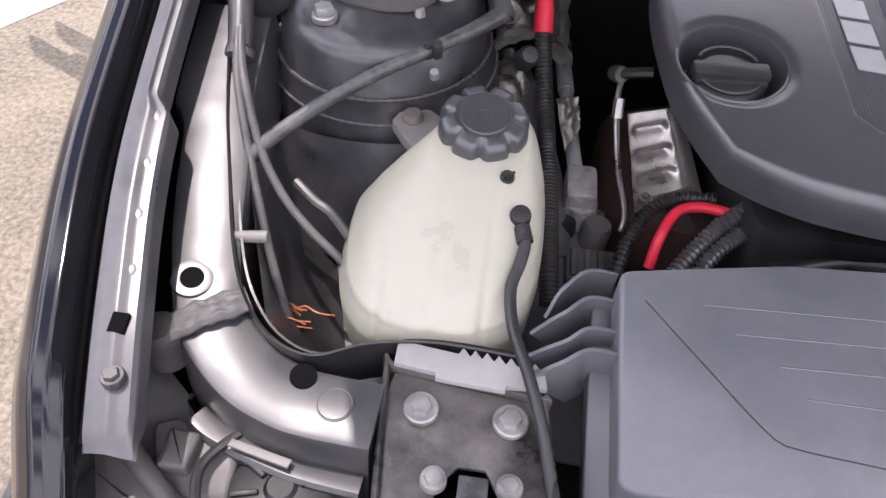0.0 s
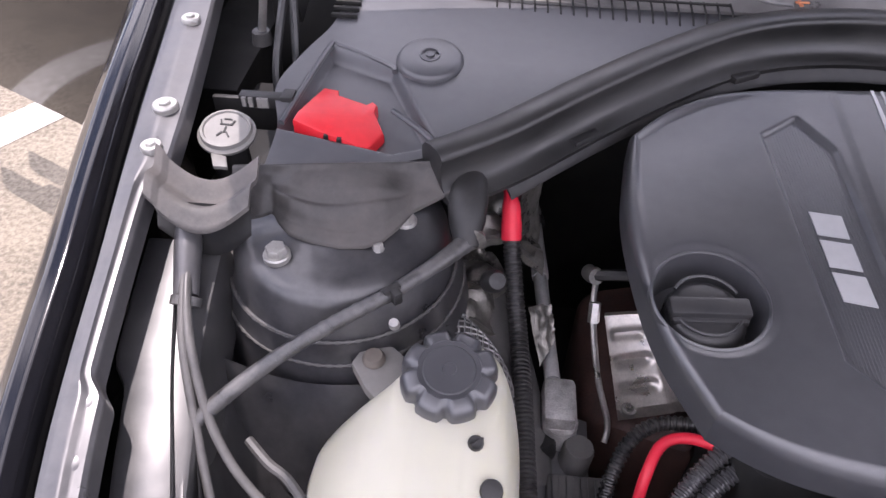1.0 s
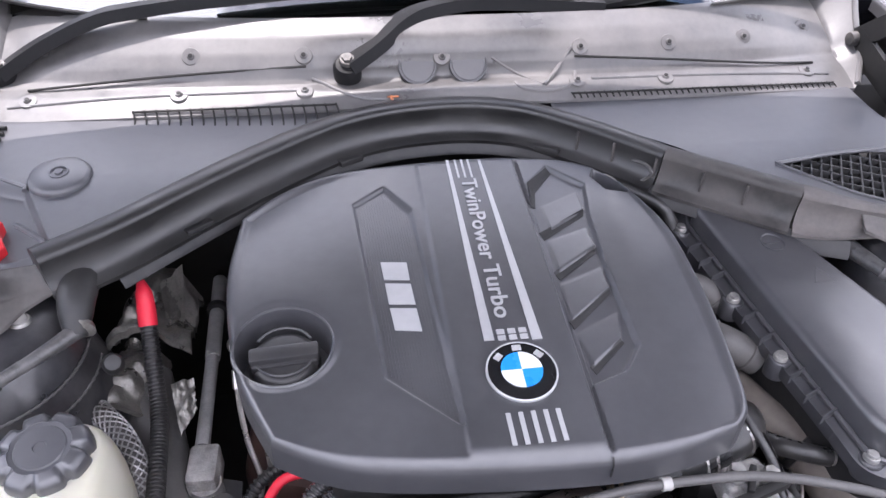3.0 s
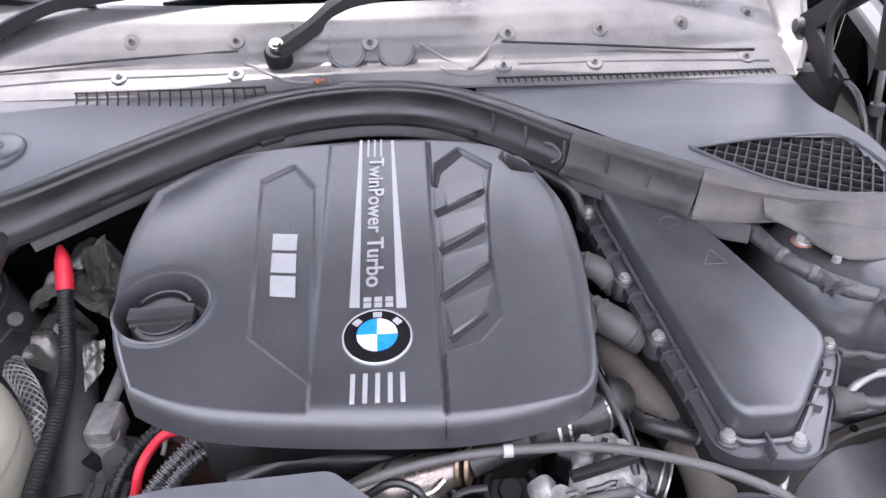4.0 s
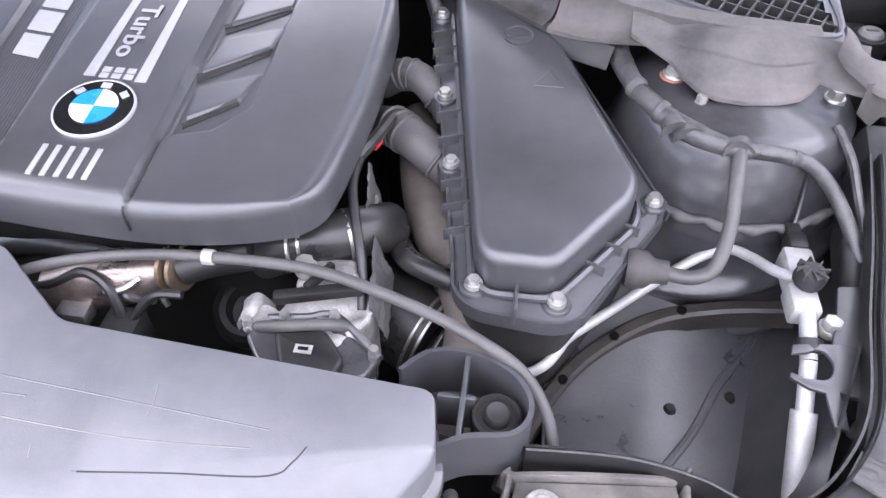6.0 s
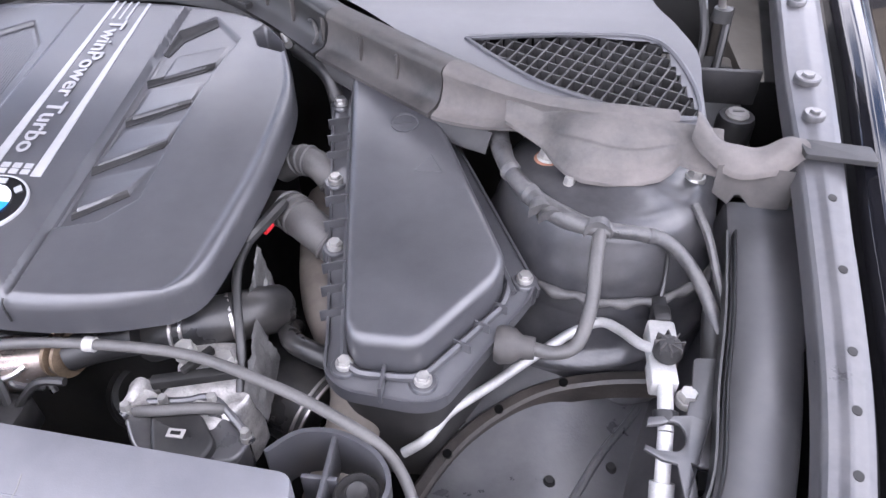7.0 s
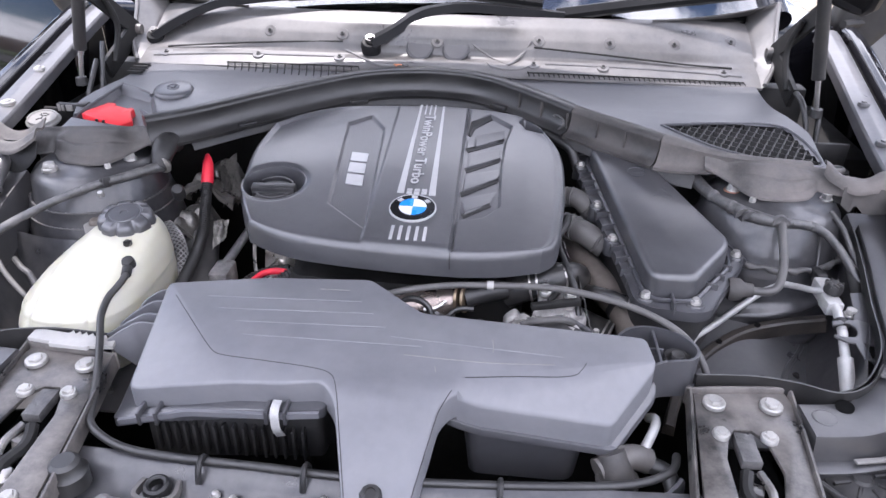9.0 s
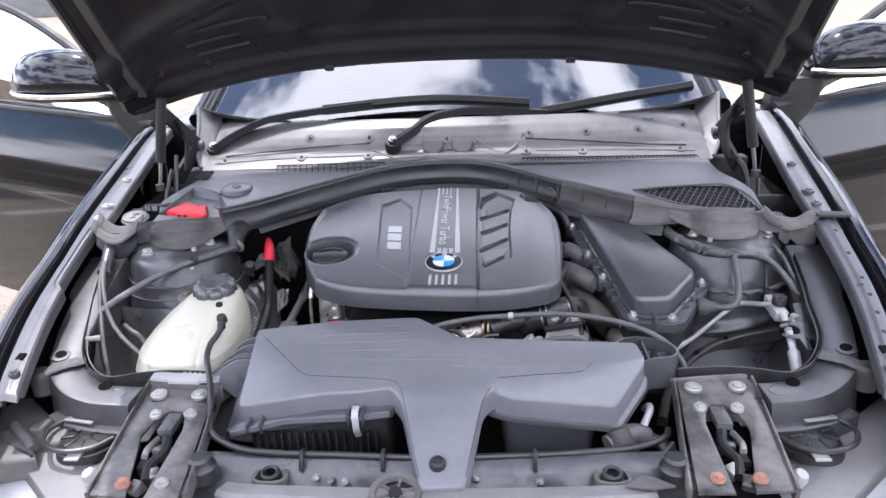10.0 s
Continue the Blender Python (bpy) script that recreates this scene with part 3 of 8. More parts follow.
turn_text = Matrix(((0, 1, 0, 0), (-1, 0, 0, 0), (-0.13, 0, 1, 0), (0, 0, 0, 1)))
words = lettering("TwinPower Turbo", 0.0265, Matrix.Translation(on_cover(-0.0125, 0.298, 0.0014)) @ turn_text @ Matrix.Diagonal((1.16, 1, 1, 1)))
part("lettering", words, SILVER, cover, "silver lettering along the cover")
for i, quad in enumerate(([(-0.1245, 0.169), (-0.0955, 0.166), (-0.0945, 0.139), (-0.1225, 0.142)],
                          [(-0.1220, 0.136), (-0.0940, 0.133), (-0.0920, 0.103), (-0.1200, 0.106)],
                          [(-0.1195, 0.100), (-0.0915, 0.097), (-0.0890, 0.066), (-0.1165, 0.070)])):
    part("badge_block", decal(quad, 0.0016), SILVER, cover, "silver emblem block")

badge = part("badge", lathe([(0.0335, 0.0), (0.0352, 0.0015), (0.0352, 0.0042), (0.0338, 0.0050), (0.0332, 0.0040)], 64, on_cover(0, -0.001, -0.001), (0, -0.13, 1)), SILVER, cover, "round emblem with a chrome rim")
part("badge_disc", lathe([(0.001, 0.0042), (0.0333, 0.0042), (0.0333, 0.0)], 64, on_cover(0, -0.001, -0.001), (0, -0.13, 1)), BLACK_GLOSS, badge, "black enamel disc")
for q in range(4):
    bm = bmesh.new()
    c = on_cover(0, -0.001, 0.0038)
    arc = [(0, 0)] + [(0.0205 * math.cos(a), 0.0205 * math.sin(a)) for a in (math.pi / 2 * (q + s / 10) for s in range(11))]
    f = bm.faces.new([bm.verts.new((c.x + x, c.y + y, c.z + 0.13 * y)) for x, y in arc])
    geo = bmesh.ops.extrude_face_region(bm, geom=[f])
    bmesh.ops.translate(bm, vec=(0, 0, 0.0008), verts=[v for v in geo["geom"] if isinstance(v, bmesh.types.BMVert)])
    bmesh.ops.recalc_face_normals(bm, faces=bm.faces)
    part("quarter", bm, BLUE if q in (1, 3) else WHITE, badge, "blue enamel quarter" if q in (1, 3) else "white enamel quarter")
for a in (140, 90, 40):
    c = Vector((0.0265 * math.cos(radians(a)), 0.0265 * math.sin(radians(a)) - 0.001))
    bm = moved(box(-0.0045, 0.0045, -0.0033, 0.0033, 0.0, 0.001, 0.0003), Matrix.Translation(on_cover(c.x, c.y, 0.0032)) @ pose(0, 0, 0, 7, 0, a - 90))
    part("mark", bm, SILVER, badge, "plain silver mark")

oil_cap = thing("oil_filler_cap", (OIL[0], OIL[1], 0.82), "black ribbed oil filler cap with a raised grip bar", "filler cap")
AX = Vector((0, -0.13, 1)).normalized()
part("body", lathe([(0.001, 0.036), (0.026, 0.036), (0.031, 0.034), (0.0345, 0.029), (0.036, 0.024), (0.036, 0.0), (0.001, 0.0)], 40, (OIL[0], OIL[1], 0.822), AX), OILCAP, oil_cap)
part("grip", moved(join(box(-0.0345, 0.0345, -0.009, 0.009, 0.030, 0.045, 0.003), box(-0.033, 0.033, -0.013, 0.013, 0.028, 0.0385, 0.003)), Matrix.Translation((OIL[0], OIL[1], 0.822)) @ pose(0, 0, 0, 7.4, 0, 4)), OILCAP, oil_cap, "raised grip bar")
for s in (-1, 1):
    ang = [radians(s * 90 + 62 * k / 10) for k in range(-10, 11)]
    rim = [Vector((OIL[0] + 0.030 * math.cos(a), OIL[1] + 0.030 * math.sin(a), 0.860 + 0.13 * 0.030 * math.sin(a))) for a in ang]
    part("rim", tube(rim, 0.0016, 20, 6), OILCAP, oil_cap)


# ---- intake air box across the front ----
LID_FOLD = ([(-0.295, -0.174), (-0.213, -0.266), (-0.073, -0.287)], [(0.329, -0.235), (0.234, -0.266), (0.095, -0.281)])


def duct_top(x, y):
    """The lid's height: a plane, folded down outside the crease on each side, and the snout sloping to the front."""
    z = 0.824 + 0.12 * y
    if abs(x - 0.008) < 0.083 and y < -0.300:
        return 0.788 + 0.42 * (y + 0.300)
    for (ax, ay), (bx, by), (cx, cy) in LID_FOLD:
        s = -1 if ax < 0 else 1
        d = 0.0
        for (px, py), (qx, qy) in (((ax, ay), (bx, by)), ((bx, by), (cx, cy))):
            n = Vector((s * (py - qy), -abs(qx - px))).normalized()
            d = max(d, (x - px) * n.x + (y - py) * n.y)
        if x * s > 0.06:
            z -= (0.34 if s < 0 else 0.75) * d * smooth(0.06, 0.12, x * s)
    return z


LID = rounded([(-0.322, -0.146), (-0.190, -0.122), (-0.044, -0.113), (0.034, -0.174), (0.322, -0.194), (0.329, -0.240), (0.272, -0.306), (0.086, -0.306),
               (0.070, -0.325), (0.046, -0.452), (-0.016, -0.456), (-0.052, -0.325), (-0.070, -0.304), (-0.300, -0.306), (-0.316, -0.300)], 0.010)
duct = thing("intake_air_box", (0, -0.25, 0.66), "wide grey plastic intake air box over the radiator", "air box")
cuts = [((0, y, 0), (0, 1, 0)) for y in (-0.300, -0.34, -0.38, -0.42)] + [((x, 0, 0), (1, 0, 0)) for x in (-0.082, 0.098)]
cuts += [((a[0], a[1], 0), (b[1] - a[1], a[0] - b[0], 0)) for f in LID_FOLD for a, b in zip(f, f[1:])]
cuts += [((x, 0, 0), (1, 0, 0)) for x in (-0.12, -0.09, -0.06, 0.06, 0.09, 0.12)]
part("lid", slab(LID, 0.036, 0.003, duct_top, 2, cuts), PLASTIC_GREY, duct)
def skirt(x, y):
    return duct_top(x, max(y, -0.300)) - 0.031


# Flange in darker plastic than the lid, painting in the front faces' shade.
part("flange", slab(rounded([(-0.337, -0.150), (-0.335, -0.322), (-0.066, -0.319), (-0.060, -0.20), (-0.10, -0.14)], 0.01), 0.014, 0.002, skirt, cuts=cuts), PLASTIC, duct)
part("flange_lip", sweep([(x, -0.3235, skirt(x, -0.30) - 0.002) for x in np.linspace(-0.325, -0.072, 12)], [(-0.0025, -0.006), (0.0025, -0.006), (0.0025, 0.0015), (-0.0025, 0.0015)], 40), PLASTIC_GREY, duct, "thin moulded lip")
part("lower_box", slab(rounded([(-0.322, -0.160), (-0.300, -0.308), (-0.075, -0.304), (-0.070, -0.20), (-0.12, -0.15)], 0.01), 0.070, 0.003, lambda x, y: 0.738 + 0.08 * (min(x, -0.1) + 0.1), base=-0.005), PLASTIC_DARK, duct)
part("lower_flange", slab(rounded([(0.075, -0.310), (0.276, -0.312), (0.336, -0.243), (0.325, -0.20), (0.09, -0.19)], 0.01), 0.010, 0.002, lambda x, y: duct_top(x, max(y, -0.300)) - 0.036, cuts=cuts), PLASTIC, duct)
part("duct", slab(rounded([(0.095, -0.298), (0.245, -0.300), (0.268, -0.22), (0.10, -0.20)], 0.02), 0.090, 0.004, lambda x, y: 0.733, taper=-0.12), PLASTIC, duct)
for i in range(16):
    x = -0.285 + i * 0.0125
    part("fin", box(x - 0.0018, x + 0.0018, -0.316, -0.302, 0.665, 0.712, 0.0008), PLASTIC_DARK, duct)


def line_on(pts, r, n, top=duct_top, lift=0.0):
    return tube([(p.x, p.y, top(p.x, p.y) + lift) for p in spline([(*q, 0) for q in pts], n)], r, n, 6)


# Thin dark tubes give the creases a recessed, shaded look by colour.
for pts in ([(-0.302, -0.170), (-0.262, -0.216), (-0.221, -0.262), (-0.205, -0.271), (-0.150, -0.277), (-0.085, -0.284), (-0.062, -0.292), (-0.052, -0.312), (-0.043, -0.345), (-0.018, -0.440)],
            [(0.243, -0.246), (0.236, -0.258), (0.222, -0.268), (0.155, -0.275), (0.094, -0.282)],
            [(0.093, -0.285), (0.074, -0.320), (0.066, -0.345), (0.046, -0.440)],
            ):
    part("crease", line_on(pts, 0.0006, 60, lift=-0.0001), PLASTIC_DARK, duct)
for pts in ([(-0.258, -0.168), (-0.05, -0.160)], [(-0.235, -0.190), (-0.03, -0.182)], [(-0.205, -0.212), (-0.01, -0.206)], [(0.00, -0.222), (0.215, -0.238)], [(-0.19, -0.235), (0.04, -0.236)]):
    part("rib", line_on(pts, 0.0010, 40, lift=-0.0006), PLASTIC_GREY, duct, "low moulded rib")
for pts in ([(0.128, -0.216), (0.130, -0.228), (0.129, -0.238)], [(0.020, -0.252), (0.120, -0.256), (0.205, -0.252)], [(-0.110, -0.140), (-0.070, -0.139)], [(0.060, -0.268), (0.062, -0.277)]):
    part("scuff", line_on(pts, 0.0007, 16, lift=-0.0003), PALE, duct, "thin pale scuff")
part("star_screw", lathe([(0.001, 0.004), (0.006, 0.004), (0.0065, 0.007), (0.0105, 0.006), (0.0125, 0.001), (0.0125, -0.003)], 10, (0.007, -0.422, 0.738), (0, -0.3, 1)), PLASTIC_DARK, duct, "dark star-headed screw")
part("spring_clip", sweep([(-0.125, -0.309, 0.757), (-0.125, -0.322, 0.756), (-0.1245, -0.3285, 0.748), (-0.124, -0.3285, 0.728), (-0.123, -0.318, 0.708)], [(-0.0052, -0.0008), (0.0052, -0.0008), (0.0052, 0.0008), (-0.0052, 0.0008)], 20, up=(0, -0.7, 0.7)), SHAFT, duct, "bright flat steel spring clip")
for x, z in ((-0.296, 0.731), (-0.274, 0.733), (-0.136, 0.748), (-0.113, 0.750)):
    part("clip_lug", box(x - 0.0022, x + 0.0022, -0.3285, -0.305, z - 0.014, z + 0.006, 0.001), PLASTIC, duct)
ear = part("ear", sweep([(0.292, -0.170, 0.762), (0.313, -0.150, 0.762), (0.345, -0.147, 0.762), (0.378, -0.163, 0.762), (0.391, -0.188, 0.762), (0.380, -0.210, 0.762), (0.345, -0.218, 0.762), (0.322, -0.232, 0.762)],
                       [(-0.002, -0.035), (0.002, -0.035), (0.002, 0.022), (-0.002, 0.022)], 44), PLASTIC, duct, "open moulded ear with cross ribs")
part("rib", box(0.339, 0.343, -0.216, -0.148, 0.735, 0.780, 0.001), PLASTIC, ear)
part("rib", box(0.322, 0.350, -0.184, -0.180, 0.735, 0.776, 0.001), PLASTIC, ear)
part("grommet", lathe([(0.004, 0.772), (0.008, 0.775), (0.010, 0.772), (0.010, 0.766), (0.014, 0.766), (0.0165, 0.772), (0.0185, 0.770), (0.0185, 0.735)], 28, (0.367, -0.190, 0)), PLASTIC_DARK, ear)
for y0, y1, w in ((-0.130, -0.152, 0.040), (-0.158, -0.178, 0.050), (-0.188, -0.205, 0.056), (-0.208, -0.222, 0.050)):
    part("fin", sweep([(-0.318, y0, 0.763), (-0.340, y0 + 0.001, 0.763), (-0.356, (y0 + y1) / 2, 0.757), (-0.325 - w, y1, 0.742)], [(-0.0016, -0.045), (0.0016, -0.045), (0.0016, 0.018), (-0.0016, 0.018)], 20), PLASTIC_GREY, duct)


# ---- air filter housing on the other side of the engine ----
def filt_top(x, y):
    return 0.845 + 0.15 * y


def filt_low(x, y):
    return 0.808 + 0.16 * y


filt = thing("air_filter_housing", (0.38, 0.08, 0.62), "black plastic air filter housing with a screwed lid", "air filter housing")
lid_line = rounded([(0.281, 0.245), (0.306, 0.274), (0.350, 0.270), (0.466, 0.006), (0.462, -0.016), (0.402, -0.092), (0.348, -0.092), (0.337, -0.076)], 0.014)
flange_line = rounded([(0.254, 0.262), (0.272, 0.278), (0.355, 0.285), (0.492, 0.012), (0.490, -0.006), (0.424, -0.112), (0.402, -0.118), (0.340, -0.112), (0.322, -0.098), (0.317, -0.060)], 0.012)
part("lid", slab(lid_line, 0.036, 0.009, filt_top, 3), PLASTIC, filt)
part("flange", slab(flange_line, 0.014, 0.003, filt_low), PLASTIC, filt)
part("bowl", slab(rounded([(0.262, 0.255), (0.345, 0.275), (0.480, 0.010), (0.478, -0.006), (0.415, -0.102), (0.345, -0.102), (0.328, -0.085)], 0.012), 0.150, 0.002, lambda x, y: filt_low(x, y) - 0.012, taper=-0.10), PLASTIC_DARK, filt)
step = [((Vector(a) + (Vector((0.37, 0.08)) - Vector(a)).normalized() * -0.006)) for a in lid_line]
part("lip", tube([(p.x, p.y, filt_low(p.x, p.y) + 0.004) for p in step + step[:1]], 0.0035, 160, 6), PLASTIC, filt)
part("flange_rim", sweep([(x, y, filt_low(x, y)) for x, y in flange_line + flange_line[:1]], [(-0.0012, -0.010), (0.0012, -0.010), (0.0012, 0.0025), (-0.0012, 0.0025)], 200), PLASTIC, filt)
for i, (x, y) in enumerate(((0.268, 0.238), (0.287, 0.118), (0.304, 0.033), (0.338, -0.090), (0.405, -0.098), (0.484, 0.012), (0.401, 0.232))):
    boss = part("boss", lathe([(0.0125, -0.022), (0.0125, 0.0), (0.011, 0.002), (0.001, 0.002)], 20, (x, y, filt_low(x, y) + 0.0)), PLASTIC, filt)
    part("screw", bolt((x, y, filt_low(x, y) + 0.004), 0.0062, washer=1.25), ZINC, filt, "zinc-plated screw")
# thin ribs crossing the flange, in groups between the screws
for (ax, ay), (bx, by), stops in (((0.264, 0.235), (0.322, -0.080), (0.10, 0.18, 0.26, 0.46, 0.56, 0.72, 0.80, 0.88)), ((0.415, -0.092), (0.480, 0.004), (0.28, 0.50, 0.72))):
    along = Vector((bx - ax, by - ay)).normalized()
    out = Vector((-along.y, along.x))
    for t in stops:
        c = Vector((ax + (bx - ax) * t, ay + (by - ay) * t)) + out * 0.004
        m = Matrix.Translation((c.x, c.y, filt_low(c.x, c.y) + 0.003)) @ pose(0, 0, 0, 0, 0, math.degrees(math.atan2(out.y, out.x)) + 12)
        part("rib", moved(box(-0.0125, 0.0125, -0.0009, 0.0009, -0.006, 0.0065, 0.0004), m), PLASTIC, filt)
part("rib", box(0.371, 0.374, -0.118, -0.092, 0.785, 0.805, 0.0005), PLASTIC, filt)
part("emblem", lathe([(0.0145, 0.0), (0.0145, 0.0012), (0.0132, 0.0006), (0.0130, 0.0)], 32, (0.352, 0.170, filt_top(0.352, 0.170)), (0, -0.15, 1), False), PLASTIC, filt, "raised moulded ring")
part("emblem", moved(box(-0.011, 0.011, -0.001, 0.001, 0, 0.0012, 0), Matrix.Translation((0.352, 0.170, filt_top(0.352, 0.170))) @ pose(0, 0, 0, 8, 0, 10)), PLASTIC, filt)
for c, s in (((0.335, 0.238), 0.014), ((0.385, 0.110), 0.016)):
    tri_pts = [Vector((c[0] + s * math.cos(a), c[1] + s * math.sin(a), filt_top(c[0] + s * math.cos(a), c[1] + s * math.sin(a)))) for a in (radians(d) for d in (90, 210, 330, 90))]
    for a, b in zip(tri_pts, tri_pts[1:]):
        part("emblem", tube([a, b], 0.0005, 4, 5), PLASTIC, filt)


# ---- coolant expansion tank ----
tank = thing("expansion_tank", (-0.46, -0.08, 0.64), "milky translucent coolant tank with a black screw cap", "coolant tank")
LEVELS = [  # height, left, right, back, front
    (0.640, -0.530, -0.410, 0.020, -0.150), (0.665, -0.552, -0.388, 0.045, -0.190), (0.700, -0.560, -0.380, 0.055, -0.205),
    (0.740, -0.560, -0.378, 0.055, -0.206), (0.762, -0.553, -0.379, 0.053, -0.196), (0.780, -0.538, -0.382, 0.050, -0.172),
    (0.797, -0.518, -0.388, 0.044, -0.132), (0.810, -0.500, -0.394, 0.036, -0.092), (0.818, -0.488, -0.401, 0.030, -0.062)]
rings = []
for k, z in enumerate(np.linspace(0.640, 0.818, 64)):
    vals = [np.interp(z, [q[0] for q in LEVELS], [q[i] for q in LEVELS]) for i in range(1, 5)]
    l, r, b, f = vals
    cx, cy = (l + r) / 2, (b + f) / 2
    ring = []
    for q in range(220):
        a = 2 * math.pi * q / 220
        c, s = math.cos(a), math.sin(a)
        e = 0.72
        px = cx + (r - l) / 2 * math.copysign(abs(c) ** e, c)
        py = cy + (b - f) / 2 * math.copysign(abs(s) ** e, s)
        # the left side draws in towards the back, the panels are split by shallow creases
        px += smooth(cy, b, py) * 0.055 * smooth(cx, l, px) * (1 if l < cx else 0)
        w = 1 - sum(0.022 * math.exp(-((px + c) / 0.0035) ** 2) for c in (0.425, 0.468, 0.512)) * (py < cy)
        w -= 0.010 * math.exp(-((z - 0.757) / 0.003) ** 2) - 0.006 * math.exp(-((z - 0.763) / 0.004) ** 2)
        ring.append(Vector((cx + (px - cx) * w, cy + (py - cy) * w, z)))
    rings.append(ring)
part("vessel", ring_mesh(rings), TANK, tank, sharp=60)
CAPC, CAPX = Vector((-0.4445, -0.010, 0.812)), Vector((0.02, -0.16, 1)).normalized()
part("neck", lathe([(0.030, -0.02), (0.036, -0.005), (0.034, 0.012), (0.030, 0.012)], 36, CAPC, CAPX), TANK, tank)
cap_rings = []
for rad, h in ((0.036, -0.004), (0.0405, -0.003), (0.0418, 0.004), (0.0412, 0.018), (0.0385, 0.0245), (0.034, 0.027), (0.027, 0.0280), (0.0265, 0.0272), (0.0225, 0.0268), (0.0215, 0.0282), (0.006, 0.0286), (0.0055, 0.0276), (0.001, 0.0276)):
    ring = []
    for q in range(96):
        a = 2 * math.pi * q / 96 + 0.1
        notch = max(0.0, math.cos(a * 8)) ** 3
        k = rad * (1 - 0.15 * notch * smooth(0.022, 0.036, rad) * smooth(-0.002, 0.01, h))
        ring.append(Vector((k * math.cos(a), k * math.sin(a), h - 0.003 * notch * smooth(0.026, 0.034, rad))))
    cap_rings.append(ring)
m = Matrix.Translation(CAPC) @ Vector((0, 0, 1)).rotation_difference(CAPX).to_matrix().to_4x4()
part("cap", moved(ring_mesh(cap_rings), m), PLASTIC, tank, "black notched screw cap", sharp=50)
part("vent_plug", join(lathe([(0.003, 0.003), (0.0052, 0.004), (0.0066, 0.001), (0.0066, -0.008)], 12, (-0.418, -0.066, 0.816), (0.15, -0.5, 1)), moved(box(-0.006, 0.006, -0.001, 0.001, 0, 0.005, 0), Matrix.Translation((-0.418, -0.066, 0.817)) @ pose(0, 0, 0, 25, 0, 40))), PLASTIC_DARK, tank, "small black vent plug")
part("hose_stub", lathe([(0.004, 0.022), (0.0082, 0.021), (0.0092, 0.017), (0.0092, 0.004), (0.0092, 0.002), (0.009, -0.012)], 20, (-0.404, -0.094, 0.790), (0.05, -0.35, 1)), PLASTIC_DARK, tank, "black hose connector")
teeth = [p for k in range(7) for p in ((-0.440 + 0.0095 * k, -0.2125 - 0.001 * k), (-0.4365 + 0.0095 * k, -0.2065 - 0.001 * k))]
part("base_plate", slab([(-0.489, -0.205), (-0.472, -0.209), *teeth, (-0.371, -0.222), (-0.369, -0.234), (-0.400, -0.236), (-0.401, -0.240), (-0.455, -0.237), (-0.456, -0.232), (-0.489, -0.228)][::-1], 0.006, 0.0008, lambda x, y: 0.760), TANK_WHITE, tank, "white moulded foot plate with a toothed edge")
lug = part("lug", slab(rounded([(-0.534, 0.012), (-0.528, 0.026), (-0.500, 0.034), (-0.470, 0.010), (-0.500, -0.030), (-0.518, -0.012)], 0.003), 0.012, 0.002, lambda x, y: 0.800), PALE, tank, "pale fixing lug")
part("fixing", lathe([(0.001, 0.005), (0.008, 0.005), (0.0105, 0.001), (0.0105, -0.002)], 16, (-0.514, 0.016, 0.803)), HOSE_BROWN, lug)
hose = thing("vent_hose", (-0.38, -0.25, 0.73), "thin black rubber coolant hose along the front panel", "hose")
part("hose", tube([(-0.404, -0.096, 0.790), (-0.401, -0.110, 0.802), (-0.397, -0.124, 0.798), (-0.400, -0.142, 0.792), (-0.405, -0.163, 0.786), (-0.400, -0.195, 0.779), (-0.385, -0.230, 0.771), (-0.370, -0.270, 0.756), (-0.357, -0.315, 0.738),
                               (-0.345, -0.345, 0.737), (-0.325, -0.362, 0.733), (-0.290, -0.373, 0.726), (-0.235, -0.377, 0.722), (-0.143, -0.379, 0.720), (0.0, -0.383, 0.718), (0.14, -0.377, 0.718), (0.25, -0.368, 0.719), (0.305, -0.358, 0.720), (0.342, -0.335, 0.718), (0.356, -0.300, 0.706)], 0.0050, 170, 12), RUBBER, hose)
part("cuff", tube([(-0.401, -0.108, 0.801), (-0.397, -0.122, 0.798)], 0.0070, 6, 12), PLASTIC_DARK, hose, "black end cuff")


# ---- body: fenders, doors, hood, glass ----
def lerp_table(rows, y):
    ys = [r[0] for r in rows]
    return [float(np.interp(y, ys, [r[i] for r in rows])) for i in range(1, len(rows[0]))]


